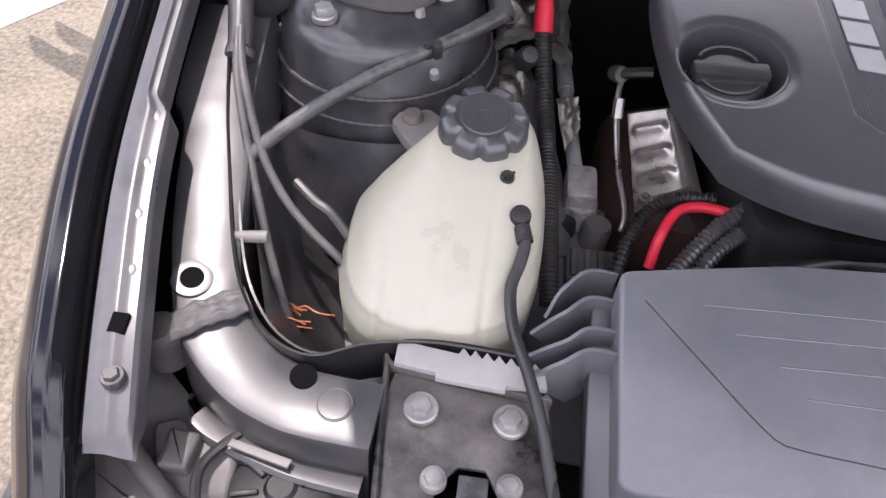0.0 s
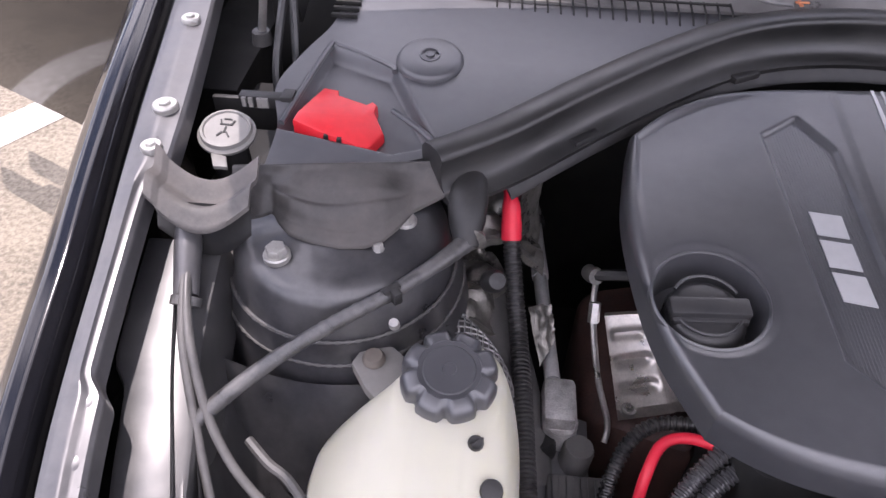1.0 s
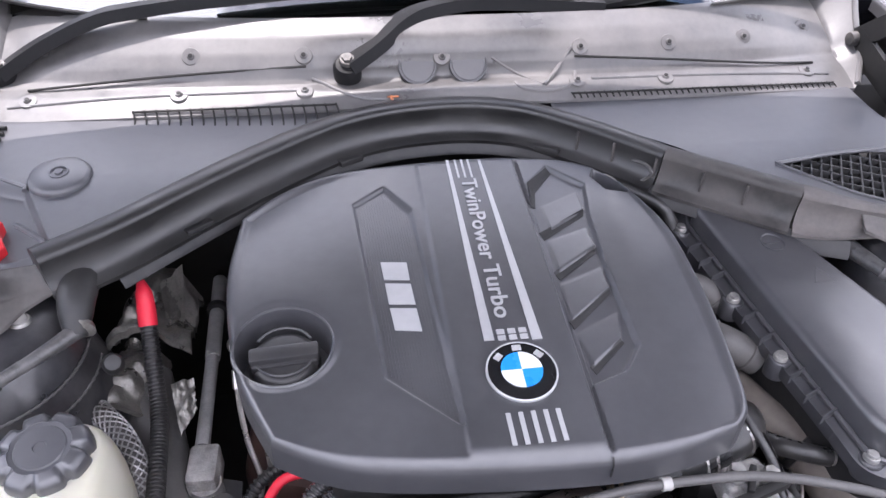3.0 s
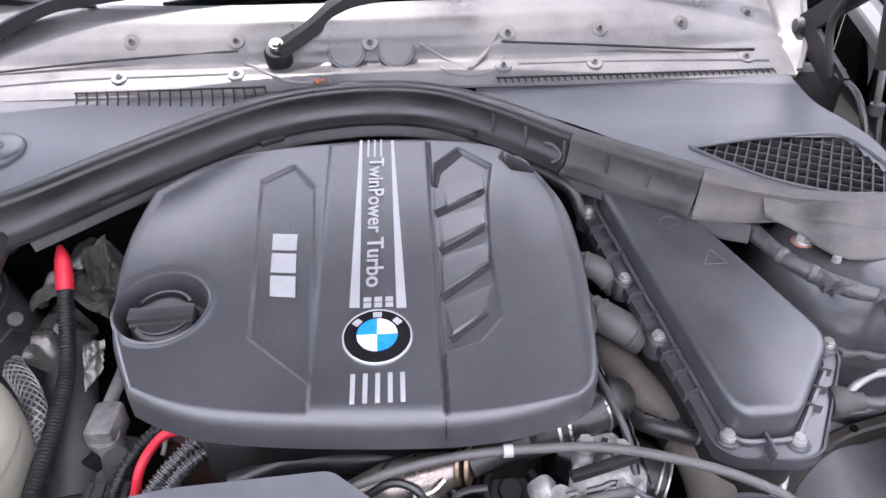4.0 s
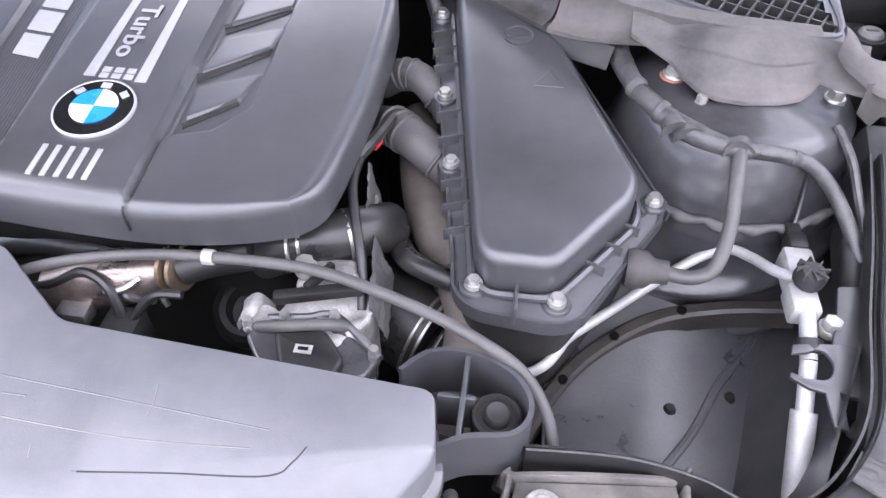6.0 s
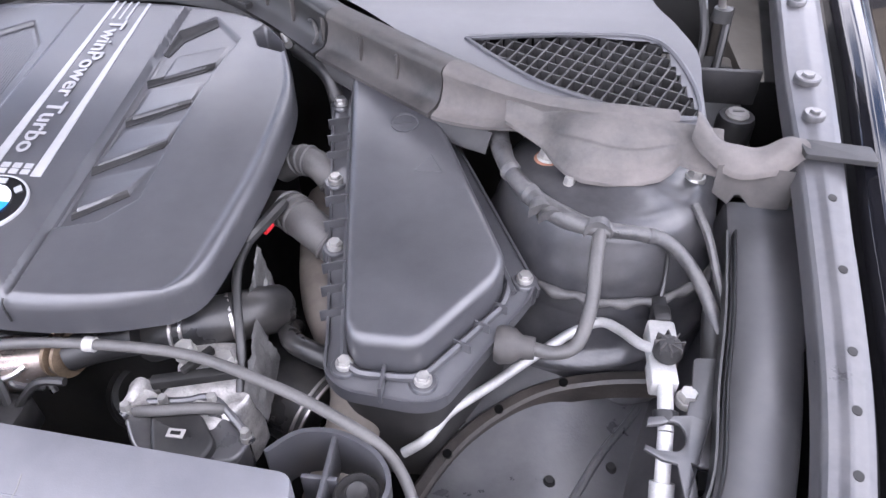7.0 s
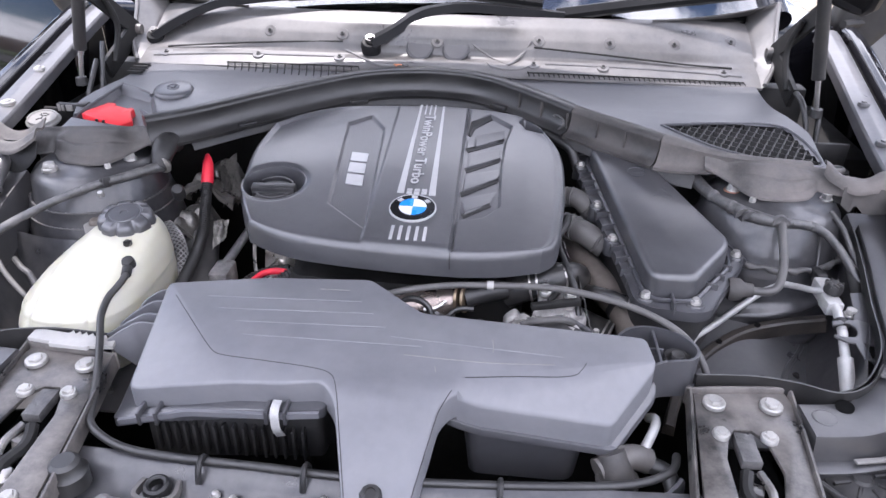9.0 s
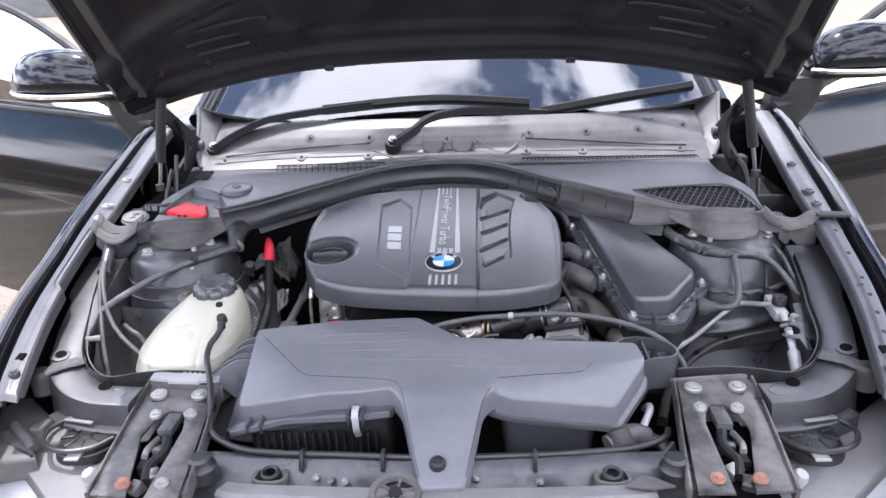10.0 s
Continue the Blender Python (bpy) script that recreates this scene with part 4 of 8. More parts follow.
RAIL = [(-0.40, 0.628, 0.772), (-0.36, 0.637, 0.790), (-0.29, 0.655, 0.815), (-0.15, 0.690, 0.847), (-0.05, 0.704, 0.870), (0.09, 0.716, 0.905), (0.20, 0.724, 0.925), (0.34, 0.742, 0.948), (0.60, 0.782, 0.985), (0.72, 0.800, 0.998)]
ROWS = np.linspace(-0.42, 0.74, 117)
RAIL = [(float(y), *(float(np.mean([lerp_table(RAIL, q)[i] for q in np.linspace(y - 0.05, y + 0.05, 11)])) for i in (0, 1))) for y in ROWS]
for s, side in ((-1, "left"), (1, "right")):
    fender = thing("fender", (s * 0.75, 0.1, 0.45), "black painted front fender with a worn inner flange", "fender", "front fenders")

    def rail_pt(u, v):
        y = -0.345 + 1.045 * v
        x, z = lerp_table(RAIL, y)
        w = 0.034 + 0.010 * smooth(0.0, 0.25, y)
        prof = [(-0.002, -0.022), (0.0, -0.004), (0.003, 0.0), (0.010, 0.001), (w * 0.5, 0.0035), (w - 0.006, 0.002), (w, 0.0), (w + 0.002, -0.03)]
        f = u * (len(prof) - 1)
        j = min(int(f), len(prof) - 2)
        a = [prof[j][k] + (prof[j + 1][k] - prof[j][k]) * (f - j) for k in (0, 1)]
        cut = 0.012 * smooth(-0.086, -0.064, y) * smooth(0.14, 0.10, y) * (s < 0)
        return Vector((s * (x + a[0] + cut * smooth(0.75, 0.30, u)), y, z + (a[1] if a[1] > 0 else a[1] * (0.1 + 0.9 * smooth(-0.345, -0.315, y))) - 0.004 * smooth(-0.335, -0.345, y)))

    part("flange", grid(rail_pt, 28, 260), FENDER_RAIL, fender, "worn light metal mounting flange")

    def skin_pt(u, v):
        y = -0.400 + 1.120 * v
        x, z = lerp_table(RAIL, y)
        z -= 1.1 * max(0.0, -0.30 - y) ** 1.5
        g = 0.014 * smooth(0.0, 0.25, y)
        prof = [(0.046, -0.05), (0.047, -0.006), (0.050, 0.001), (0.060, 0.006), (0.072, 0.005), (0.086, -0.006), (0.097, -0.022), (0.106, -0.05), (0.113, -0.10), (0.118, -0.18), (0.120, -0.34), (0.116, -0.48)]
        f = u * (len(prof) - 1)
        j = min(int(f), len(prof) - 2)
        a = [prof[j][k] + (prof[j + 1][k] - prof[j][k]) * (f - j) for k in (0, 1)]
        return Vector((s * (x + g + a[0]), y, z + a[1]))

    part("skin", grid(skin_pt, 44, 60), BODY, fender, "glossy black painted skin", sharp=70)
    gut = [(s * (lerp_table(RAIL, y)[0] + 0.040 + 0.012 * smooth(0, 0.25, y)), y, lerp_table(RAIL, y)[1] - 0.030) for y in np.linspace(-0.33, 0.70, 16)]
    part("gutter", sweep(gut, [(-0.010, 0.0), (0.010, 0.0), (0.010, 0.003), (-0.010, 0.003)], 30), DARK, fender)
    for y, r in ((0.148, 0.0085), (0.201, 0.0105), (0.334, 0.0085)):
        x, z = lerp_table(RAIL, y)
        part("bolt", bolt((s * (x + 0.018), y, z + 0.0045), r * 0.62, washer=1.9, h=0.005), FENDER_RAIL if s > 0 else ZINC, fender, "flanged bolt")
    for y in (-0.225, -0.180, -0.135, -0.090, -0.020, 0.050):
        x, z = lerp_table(RAIL, y)
        if s < 0 and y < -0.05:
            part("dimple", lathe([(0.0135, -0.0022), (0.0105, -0.0012), (0.0065, -0.0005), (0.001, -0.0003)], 28, (s * (x + 0.018), y, z + 0.0020), (0, -0.25, 1)), FENDER_RAIL, fender)
        elif s > 0:
            # Raised dark discs paint the shade of the small pits.
            part("pit", lathe([(0.0042, -0.001), (0.0036, 0.0008), (0.001, 0.0010)], 14, (s * (x + 0.021), y, z + 0.0030), (0, -0.25, 1)), DARK, fender, "small dark disc for the shade of a pit")
    x, z = lerp_table(RAIL, -0.300)
    part("bolt", bolt((s * (x + 0.014), -0.300, z + 0.005), 0.0058), LATCH, fender, "flanged bolt")
    x, z = lerp_table(RAIL, -0.262)
    # Black plate on the flange stands for the dark inside a slot.
    part("slot", slab([(s * (x + 0.014) - 0.006, -0.270), (s * (x + 0.014) + 0.006, -0.270), (s * (x + 0.014) + 0.006, -0.256), (s * (x + 0.014) - 0.006, -0.256)], 0.003, 0, lambda px, py, z=z: z + 0.0038 + 0.25 * (py + 0.262)), PITCH, fender, "flat black plate for the shade in a square slot")

    # inner apron rail, curving from the strut tower into the front panel
    apron = thing("inner_rail", (s * 0.62, -0.15, 0.66), "satin black body rail with round holes", "body rail", "inner rails")
    line = [(s * 0.697, 0.10, 0.848), (s * 0.688, 0.0, 0.826), (s * 0.671, -0.090, 0.806), (s * 0.656, -0.165, 0.789), (s * 0.636, -0.218, 0.775), (s * 0.600, -0.252, 0.764), (s * 0.566, -0.266, 0.758), (s * 0.540, -0.270, 0.756), (s * 0.505 + (0.011 if s < 0 else 0.0), -0.272, 0.7545)]
    sec = [(-0.033, -0.075), (-0.0290, -0.007), (-0.0270, -0.0015), (-0.023, 0.0), (0.023, 0.0), (0.0270, -0.0015), (0.0290, -0.007), (0.035, -0.075)]

    def rail_sec(t):
        wide = 0.004 * smooth(0.62, 0.40, t) + 0.012 * smooth(0.30, 0.24, t)
        out = [(a + (wide if a > 0 else 0), b + (0.004 * smooth(0.62, 0.40, t) if a > 0.02 else 0)) for a, b in sec]
        return out if s < 0 else [(-a, b) for a, b in out][::-1]

    part("rail", sweep(line, rail_sec, 60), BAY_RAIL, apron)
    part("step", sweep([(s * 0.640, -0.277, 0.724), (s * 0.617, -0.289, 0.722), (s * 0.557, -0.306, 0.720), (s * 0.500, -0.312, 0.718)], [(-0.010, -0.04), (-0.010, -0.002), (-0.007, 0.0), (0.007, 0.0), (0.010, -0.003), (0.010, -0.04)], 30), BAY_RAIL, apron)
    inner = [(s * 0.700, 0.06, 0.845), (s * 0.680, -0.02, 0.822), (s * 0.658, -0.090, 0.806), (s * 0.634, -0.160, 0.793), (s * 0.614, -0.200, 0.783), (s * 0.586, -0.228, 0.772), (s * 0.552, -0.236, 0.765), (s * 0.512, -0.216, 0.760), (s * 0.460, -0.206, 0.758), (s * 0.390, -0.208, 0.756)]
    if s > 0:
        inner[:3] = [(0.670, 0.060, 0.846), (0.660, -0.020, 0.824), (0.646, -0.090, 0.808)]
    part("edge_trim", sweep(inner, [(-0.0012, -0.05), (0.0012, -0.05), (0.0012, 0.003), (0.0, 0.0042), (-0.0012, 0.003)], 70), RUBBER, apron, "thin rubber edge trim")
    part("edge_lip", sweep([Vector(p) + Vector((-s * 0.0055, 0.0045, -0.004)) for p in inner], [(-0.0010, -0.012), (0.0010, -0.012), (0.0010, 0.003), (-0.0010, 0.003)], 70), RUBBER, apron, "second thin trim lip")
    def band_pt(u, v):
        p = Vector((0.668, -0.236, 0.7760)).lerp(Vector((0.612, -0.198, 0.7785)), u) + Vector((0.56, 0.83, 0)) * 0.026 * (v - 0.5)
        w = Vector((u * 9, v * 7, s * 3.0))
        p.z += 0.0030 * math.sin(math.pi * u) + 0.0032 * smooth(0, 0.14, v) * smooth(1, 0.86, v) + 0.0016 * noise.noise(w) + 0.0008 * noise.noise(w * 3)
        p += Vector((0.56, 0.83, 0)) * 0.003 * noise.noise(Vector((u * 6, s, round(v))))
        return Vector((s * p.x, p.y, p.z))

    part("sealer_band", grid(band_pt, 40, 20, 0.002), SEALER, apron, "rough band of seam sealer", sharp=60)
    for (x, y, z), r in (((0.660, -0.190, 0.7845), 0.0095), ((0.556, -0.250, 0.7575), 0.0105)):
        if x > 0.6:
            part("hole_rim", lathe([(r * 1.9, -0.003), (r * 1.75, 0.0004), (r * 1.2, 0.0010), (r * 1.02, 0.0008)], 28, (s * x, y, z), (-s * 0.12, -0.15, 1)), BAY_RAIL, apron)
        # Flat black disc laid on the rail for the shade in its hole.
        part("hole", lathe([(0.001, 0.0016), (r, 0.0016), (r, -0.002)], 24, (s * x, y, z), (-s * 0.12, -0.15, 1)), PITCH, apron, "flat black disc for the shade in a round hole")
    part("dimple", tube([(s * 0.527 + 0.0135 * math.cos(radians(d)), -0.268 + 0.0135 * math.sin(radians(d)), 0.7548) for d in range(0, 360, 20)], 0.0014, 60, 8, closed=True), BAY_RAIL, apron, "pressed ring")

    # strut tower
    tower = thing("strut_tower", (s * 0.565, 0.135, 0.60), "black painted strut tower with a domed top", "strut tower", "strut towers")
    part("dome", lathe([(0.001, 0.868), (0.050, 0.868), (0.056, 0.864), (0.082, 0.862), (0.096, 0.856), (0.104, 0.846), (0.108, 0.815), (0.113, 0.808), (0.114, 0.798), (0.120, 0.785), (0.135, 0.72), (0.150, 0.62)], 72, (s * 0.563, 0.135, 0)), BAY, tower, sharp=60)
    if s < 0:
        part("sealed_band", lathe([(0.1085, 0.812), (0.1145, 0.810), (0.1165, 0.800), (0.1205, 0.788), (0.1180, 0.784)], 60, (s * 0.563, 0.135, 0), cap=False), BAY, tower, "soft sealed band")
    for rad, h in ((0.1130, 0.8115), (0.1210, 0.7875)) if s < 0 else ():
        part("weld_seam", tube([(s * 0.563 + rad * math.cos(a), 0.135 + rad * math.sin(a), h) for a in (radians(d) for d in range(170, 371, 10))], [0.0008, 0.0021] * 44, 176, 6), SEALER, tower, "stitched weld seam")
    if s < 0:
        part("gusset", grid(lambda u, v: Vector((s * (0.470 + 0.19 * u), 0.022 - 0.050 * v - 0.02 * math.sin(math.pi * u), 0.775 - 0.12 * v)), 12, 8, 0.004), BAY, tower, "sloping sheet below the tower")
    else:
        def fold_pt(u, v):
            a, z = 200 + 135 * u, 0.772 - 0.130 * v
            r = 0.1225 + (0.785 - z) * 0.21 + 0.0015
            z1, z2 = 0.700 + 0.0006 * (a - 230), 0.658 + 0.0004 * (a - 230)
            ends = math.sin(math.pi * min(max((a - 203) / 128, 0), 1)) ** 0.5
            r += ends * (0.009 * math.exp(-((z - z1) / 0.009) ** 2) + 0.009 * math.exp(-((z - z2) / 0.010) ** 2))
            return Vector((0.563 + r * math.cos(radians(a)), 0.135 + r * math.sin(radians(a)), z))

        part("pressed_fold", grid(fold_pt, 40, 44), BAY, tower, "creased sheet metal below the tower")
        part("sealer_bead", tube([(0.563 + (0.1215 + 0.0015 * math.sin(d)) * math.cos(radians(d)), 0.135 + (0.1215 + 0.0015 * math.sin(d)) * math.sin(radians(d)), 0.789 + 0.002 * math.sin(d * 1.7)) for d in range(196, 346, 5)], [0.0035, 0.006, 0.0045] * 10, 120, 10), SEALER, tower, "lumpy sealer bead")
    for (x, y, z), r in (((0.608, 0.074, 0.866), 0.010) if s < 0 else ((0.640, 0.118, 0.862), 0.008), ((0.500, 0.133, 0.864), 0.009), ((0.520, 0.094, 0.861), 0.0055)):
        orange = s > 0 and x == 0.500
        part("bolt", bolt((s * x, y, z), r, washer=1.25, h=0.010), ZINC, tower, "zinc-plated bolt")
        if orange:
            part("washer", lathe([(0.006, 0.003), (0.013, 0.002), (0.0155, -0.003)], 24, (s * x, y, z - 0.002)), RUST, tower, "orange washer")
    # sheet metal wall behind the wheel
    part("inner_wall", grid(lambda u, v: Vector((s * (float(np.interp(u, [0, 0.25, 0.5, 0.75, 1], [0.600, 0.628, 0.654, 0.676, 0.698])) - 0.004 - 0.10 * (1 - v) ** 2), -0.21 + 0.29 * u, 0.60 + (0.165 + 0.075 * u) * v)), 24, 14), BAY, tower)
    liner = thing("wheel_arch_liner", (s * 0.50, -0.08, 0.60), "dusty black plastic wheel arch liner", "wheel arch liner", "wheel arch liners")

    def liner_pt(u, v, lift=0.0):
        return Vector((s * ((0.41 + 0.26 * u) if s > 0 else (0.30 + 0.37 * u)), -0.235 + 0.30 * v, lift + (0.622 if s > 0 else 0.60) + 0.075 * math.sin(math.pi * min(1, 0.25 + u * 0.75)) * (0.6 + 0.4 * v) + 0.04 * smooth(0.5, 1, v) * u))

    part("shell", grid(liner_pt, 40, 40, 0.004), LINER, liner, sharp=60)
    part("step_edge", tube([liner_pt(0.30 + 0.02 * k, 0.10 + 0.028 * k + 0.01 * math.sin(k * 0.5), 0.001) for k in range(24)], 0.004, 60, 8), LINER, liner, "moulded step in the liner")
    part("rivet", lathe([(0.001, 0.003), (0.004, 0.003), (0.006, -0.002)], 12, liner_pt(0.645, 0.51, 0.001)), DARK, liner, "small black rivet")
    part("rivet", lathe([(0.001, 0.003), (0.004, 0.003), (0.006, -0.002)], 12, liner_pt(0.42, 0.42, 0.001)), DARK, liner, "small black rivet")

    # hood latch bracket
    ox, oy = (0.011, -0.013) if s < 0 else (0.0, 0.0)
    latch = thing("hood_latch", (s * 0.44, -0.33, 0.68), "dusty dark steel hood latch bracket with pale bolts", "hood latch", "hood latches")
    plate = [(0.385, -0.226), (0.500, -0.214), (0.507, -0.250), (0.480, -0.470), (0.424, -0.474), (0.460, -0.345), (0.454, -0.300), (0.440, -0.284), (0.420, -0.284), (0.410, -0.300), (0.401, -0.330), (0.398, -0.476), (0.350, -0.476)]
    part("plate", slab([(s * x + ox, y + oy) for x, y in (plate if s > 0 else plate[::-1])], 0.004, 0.0012, lambda x, y: 0.742 + 0.03 * (y + 0.25)), LATCH, latch)
    part("flange", sweep([(s * 0.340 + ox, -0.476 + oy, 0.736), (s * 0.378 + ox, -0.240 + oy, 0.744), (s * 0.384 + ox, -0.224 + oy, 0.745), (s * 0.496 + ox, -0.212 + oy, 0.745), (s * 0.506 + ox, -0.222 + oy, 0.744), (s * 0.478 + ox, -0.472 + oy, 0.735)], [(-0.0026, -0.02), (0.0026, -0.02), (0.0026, 0.003), (0.0012, 0.0052), (-0.0012, 0.0052), (-0.0026, 0.003)], 80), LATCH, latch, "rounded raised plate edge")
    for x, y in ((0.405, -0.245), (0.474, -0.244)):
        part("bolt", bolt((s * x + ox, y + oy, 0.747), 0.0092, washer=1.5), ZINC, latch, "pale flanged bolt")
    for x, y in ((0.402, -0.295), (0.457, -0.297)):
        part("bolt", bolt((s * x + ox, y + oy, 0.744), 0.0072, washer=1.4), ZINC, latch, "pale flanged bolt")
    for x, y in ((0.382, -0.450), (0.438, -0.450)):
        rusty = s > 0 or x > 0.40
        part("bolt", bolt((s * x + ox, y + oy, 0.738), 0.0072, washer=1.4), RUST if rusty else ZINC, latch, "rust-brown bolt" if rusty else "dull zinc bolt")
    # Solid black box fills the latch opening, standing for its shade.
    part("recess_block", box(s * 0.433 + ox - 0.034, s * 0.433 + ox + 0.034, -0.47, -0.285, 0.655, 0.712, 0.004), PITCH, latch, "black block for the shade in the latch recess")
    part("tongue", slab([(s * 0.428 + ox - 0.011, -0.335 + oy), (s * 0.428 + ox + 0.011, -0.335 + oy), (s * 0.428 + ox + 0.011, -0.290 + oy), (s * 0.428 + ox - 0.011, -0.290 + oy)], 0.012, 0.001, lambda x, y: 0.742), TAPE, latch)
    part("lever", tube([(s * 0.420 + ox, -0.345 + oy, 0.735), (s * 0.415 + ox, -0.370 + oy, 0.728), (s * 0.425 + ox, -0.400 + oy, 0.726), (s * 0.418 + ox, -0.430 + oy, 0.722)], 0.0075, 20, 8), DARK, latch)
    part("hook", tube([(s * 0.436 + ox, -0.340 + oy, 0.730), (s * 0.443 + ox, -0.365 + oy, 0.728), (s * 0.438 + ox, -0.385 + oy, 0.730)], 0.005, 16, 8), STEEL, latch, "bright steel hook")

    for k, (x, y, w) in enumerate(((0.424, -0.360, 0.012), (0.434, -0.395, 0.010), (0.416, -0.415, 0.012), (0.428, -0.440, 0.009))):
        part("pawl", moved(box(-w, w, -0.010, 0.010, -0.02, 0.006, 0.003), pose(s * x + ox, y + oy, 0.722, 10 * k - 10, 0, 25 * (k % 3) - 20)), (LATCH, DARK, STEEL, LATCH)[k], latch, "greasy latch pawl")

    # headlight behind the front panel
    lamp = thing("headlight", (s * 0.58, -0.40, 0.55), "grey plastic headlight housing with a round rear cover", "headlight", "headlights")
    shell = [(0.668, -0.240), (0.610, -0.270), (0.510, -0.315), (0.486, -0.34), (0.462, -0.45), (0.490, -0.44), (0.570, -0.36), (0.660, -0.28)]
    part("housing", slab(rounded([(s * x, y) for x, y in (shell if s < 0 else shell[::-1])], 0.012), 0.10, 0.010, lambda x, y: 0.690 + 0.10 * (y + 0.33), 3), LAMP_GREY, lamp)
    rear = part("rear_cover", lathe([(0.001, 0.013), (0.010, 0.013), (0.013, 0.010), (0.034, 0.009), (0.040, 0.006), (0.0415, -0.004), (0.046, -0.005), (0.048, -0.016)], 40, (s * 0.560, -0.322, 0.704), (0, 0.10, 1)), PLASTIC_DARK, lamp, "round black rear cover")
    for k in range(8):
        part("grip_rib", moved(box(0.016, 0.037, -0.0022, 0.0022, 0.006, 0.0135, 0.0012), Matrix.Translation((s * 0.560, -0.322, 0.704)) @ pose(0, 0, 0, -6, 0, 45 * k + 14)), PLASTIC_DARK, rear)
    wing = [(0.721, -0.322), (0.712, -0.316), (0.691, -0.308), (0.637, -0.344), (0.615, -0.37), (0.693, -0.381), (0.713, -0.351)]
    if s < 0:
        part("duct_a", slab(rounded([(s * x, y) for x, y in (wing if s > 0 else wing[::-1])], 0.006), 0.04, 0.006, lambda x, y: 0.712 + 0.2 * (y + 0.34), 3), LAMP_GREY, lamp)
    if s < 0:
        part("pipe", tube([(s * 0.685, -0.308, 0.722), (s * 0.659, -0.328, 0.718), (s * 0.632, -0.348, 0.708)], 0.0085, 16, 16), LAMP_GREY, lamp)
    blk = [(0.674, -0.284), (0.655, -0.277), (0.600, -0.300), (0.598, -0.334), (0.655, -0.342), (0.664, -0.314)]
    if s < 0:
        part("duct_b", slab(rounded([(s * x, y) for x, y in (blk if s < 0 else blk[::-1])], 0.006), 0.04, 0.005, lambda x, y: 0.712 + 0.15 * (y + 0.31), 3), LAMP_GREY, lamp)
    if s < 0:
        part("duct_c", slab(rounded([(s * 0.655, -0.290), (s * 0.630, -0.292), (s * 0.632, -0.322), (s * 0.655, -0.322)][::(1 if s < 0 else -1)], 0.004), 0.02, 0.004, lambda x, y: 0.726, 3), LAMP_GREY, lamp)
    part("clip_strip", slab([(s * 0.606, -0.300), (s * 0.556, -0.311), (s * 0.554, -0.304), (s * 0.604, -0.294)][::(-1 if s < 0 else 1)], 0.003, 0.0006, lambda x, y: 0.728), PALE, lamp, "pale clip strip")
    part("tab", slab([(s * 0.562, -0.362), (s * 0.540, -0.362), (s * 0.540, -0.385), (s * 0.562, -0.385)], 0.003, 0.0006, lambda x, y: 0.716), TANK_WHITE, lamp, "pale fixing tab")
    part("wire", tube([(s * 0.600, -0.285, 0.722), (s * 0.622, -0.318, 0.722), (s * 0.606, -0.358, 0.724), (s * 0.566, -0.376, 0.724), (s * 0.528, -0.366, 0.722), (s * 0.505, -0.340, 0.722)], 0.0042, 30, 8), RUBBER, lamp, "black lamp wire")
    part("adjuster", lathe([(0.001, 0.016), (0.009, 0.016), (0.012, 0.010), (0.012, -0.01)], 8, (s * 0.506, -0.408, 0.700), (s * 0.3, -0.3, 1)), TANK_WHITE, lamp, "pale adjuster screw")
    band = [(s * 0.757, -0.208, 0.690), (s * 0.654, -0.292, 0.688), (s * 0.568, -0.366, 0.684), (s * 0.502, -0.426, 0.680), (s * 0.430, -0.475, 0.676)]
    wide = [(-0.030, -0.030), (-0.028, 0.004), (-0.010, 0.010), (0.020, 0.006), (0.048, -0.004), (0.052, -0.030)]
    part("gasket", sweep(band, wide if s < 0 else [(-a, b) for a, b in wide][::-1], 40), GASKET, lamp, "wide grey rubber gasket")
    part("reflector", grid(lambda u, v: Vector((s * (0.765 - 0.265 * u + 0.05 * v), -0.258 - 0.23 * u - 0.10 * v, 0.662 - 0.01 * u - 0.06 * v)), 12, 8), WHITE, lamp, "pale reflector bowl")
    part("lens", grid(lambda u, v: Vector((s * (0.765 - 0.265 * u + 0.06 * v), -0.258 - 0.23 * u - 0.11 * v, 0.678 - 0.01 * u - 0.05 * v * v - 0.01 * v)), 16, 10), LENS, lamp, "clear outer lens")
    buffer = solid("rubber_buffer", lathe([(0.001, 0.018), (0.012, 0.018), (0.0165, 0.014), (0.018, 0.004), (0.022, 0.0), (0.022, -0.02)], 28, (s * 0.336, -0.415, 0.728)), RUBBER, "round black rubber hood buffer", "buffer", "hood buffers")
    corner = solid("rubber_buffer", lathe([(0.001, 0.012), (0.013, 0.011), (0.017, 0.006), (0.018, 0.0), (0.018, -0.03)], 28, (s * 0.672, -0.236, 0.770)), RUBBER_WORN, "round black rubber hood buffer", "buffer", "hood buffers")

# front panel over the radiator
front = thing("front_panel", (0, -0.42, 0.60), "dusty black front panel above the radiator", "front panel")
part("panel", grid(lambda u, v: Vector((-0.40 + 0.80 * u, -0.365 - 0.13 * v - 0.012 * math.cos((u - 0.5) * math.pi), 0.706 + 0.012 * math.cos(v * 7) + 0.006 * math.sin(u * 38) * (v > 0.3) - 0.02 * v)), 80, 16, 0.03), BAY, front)
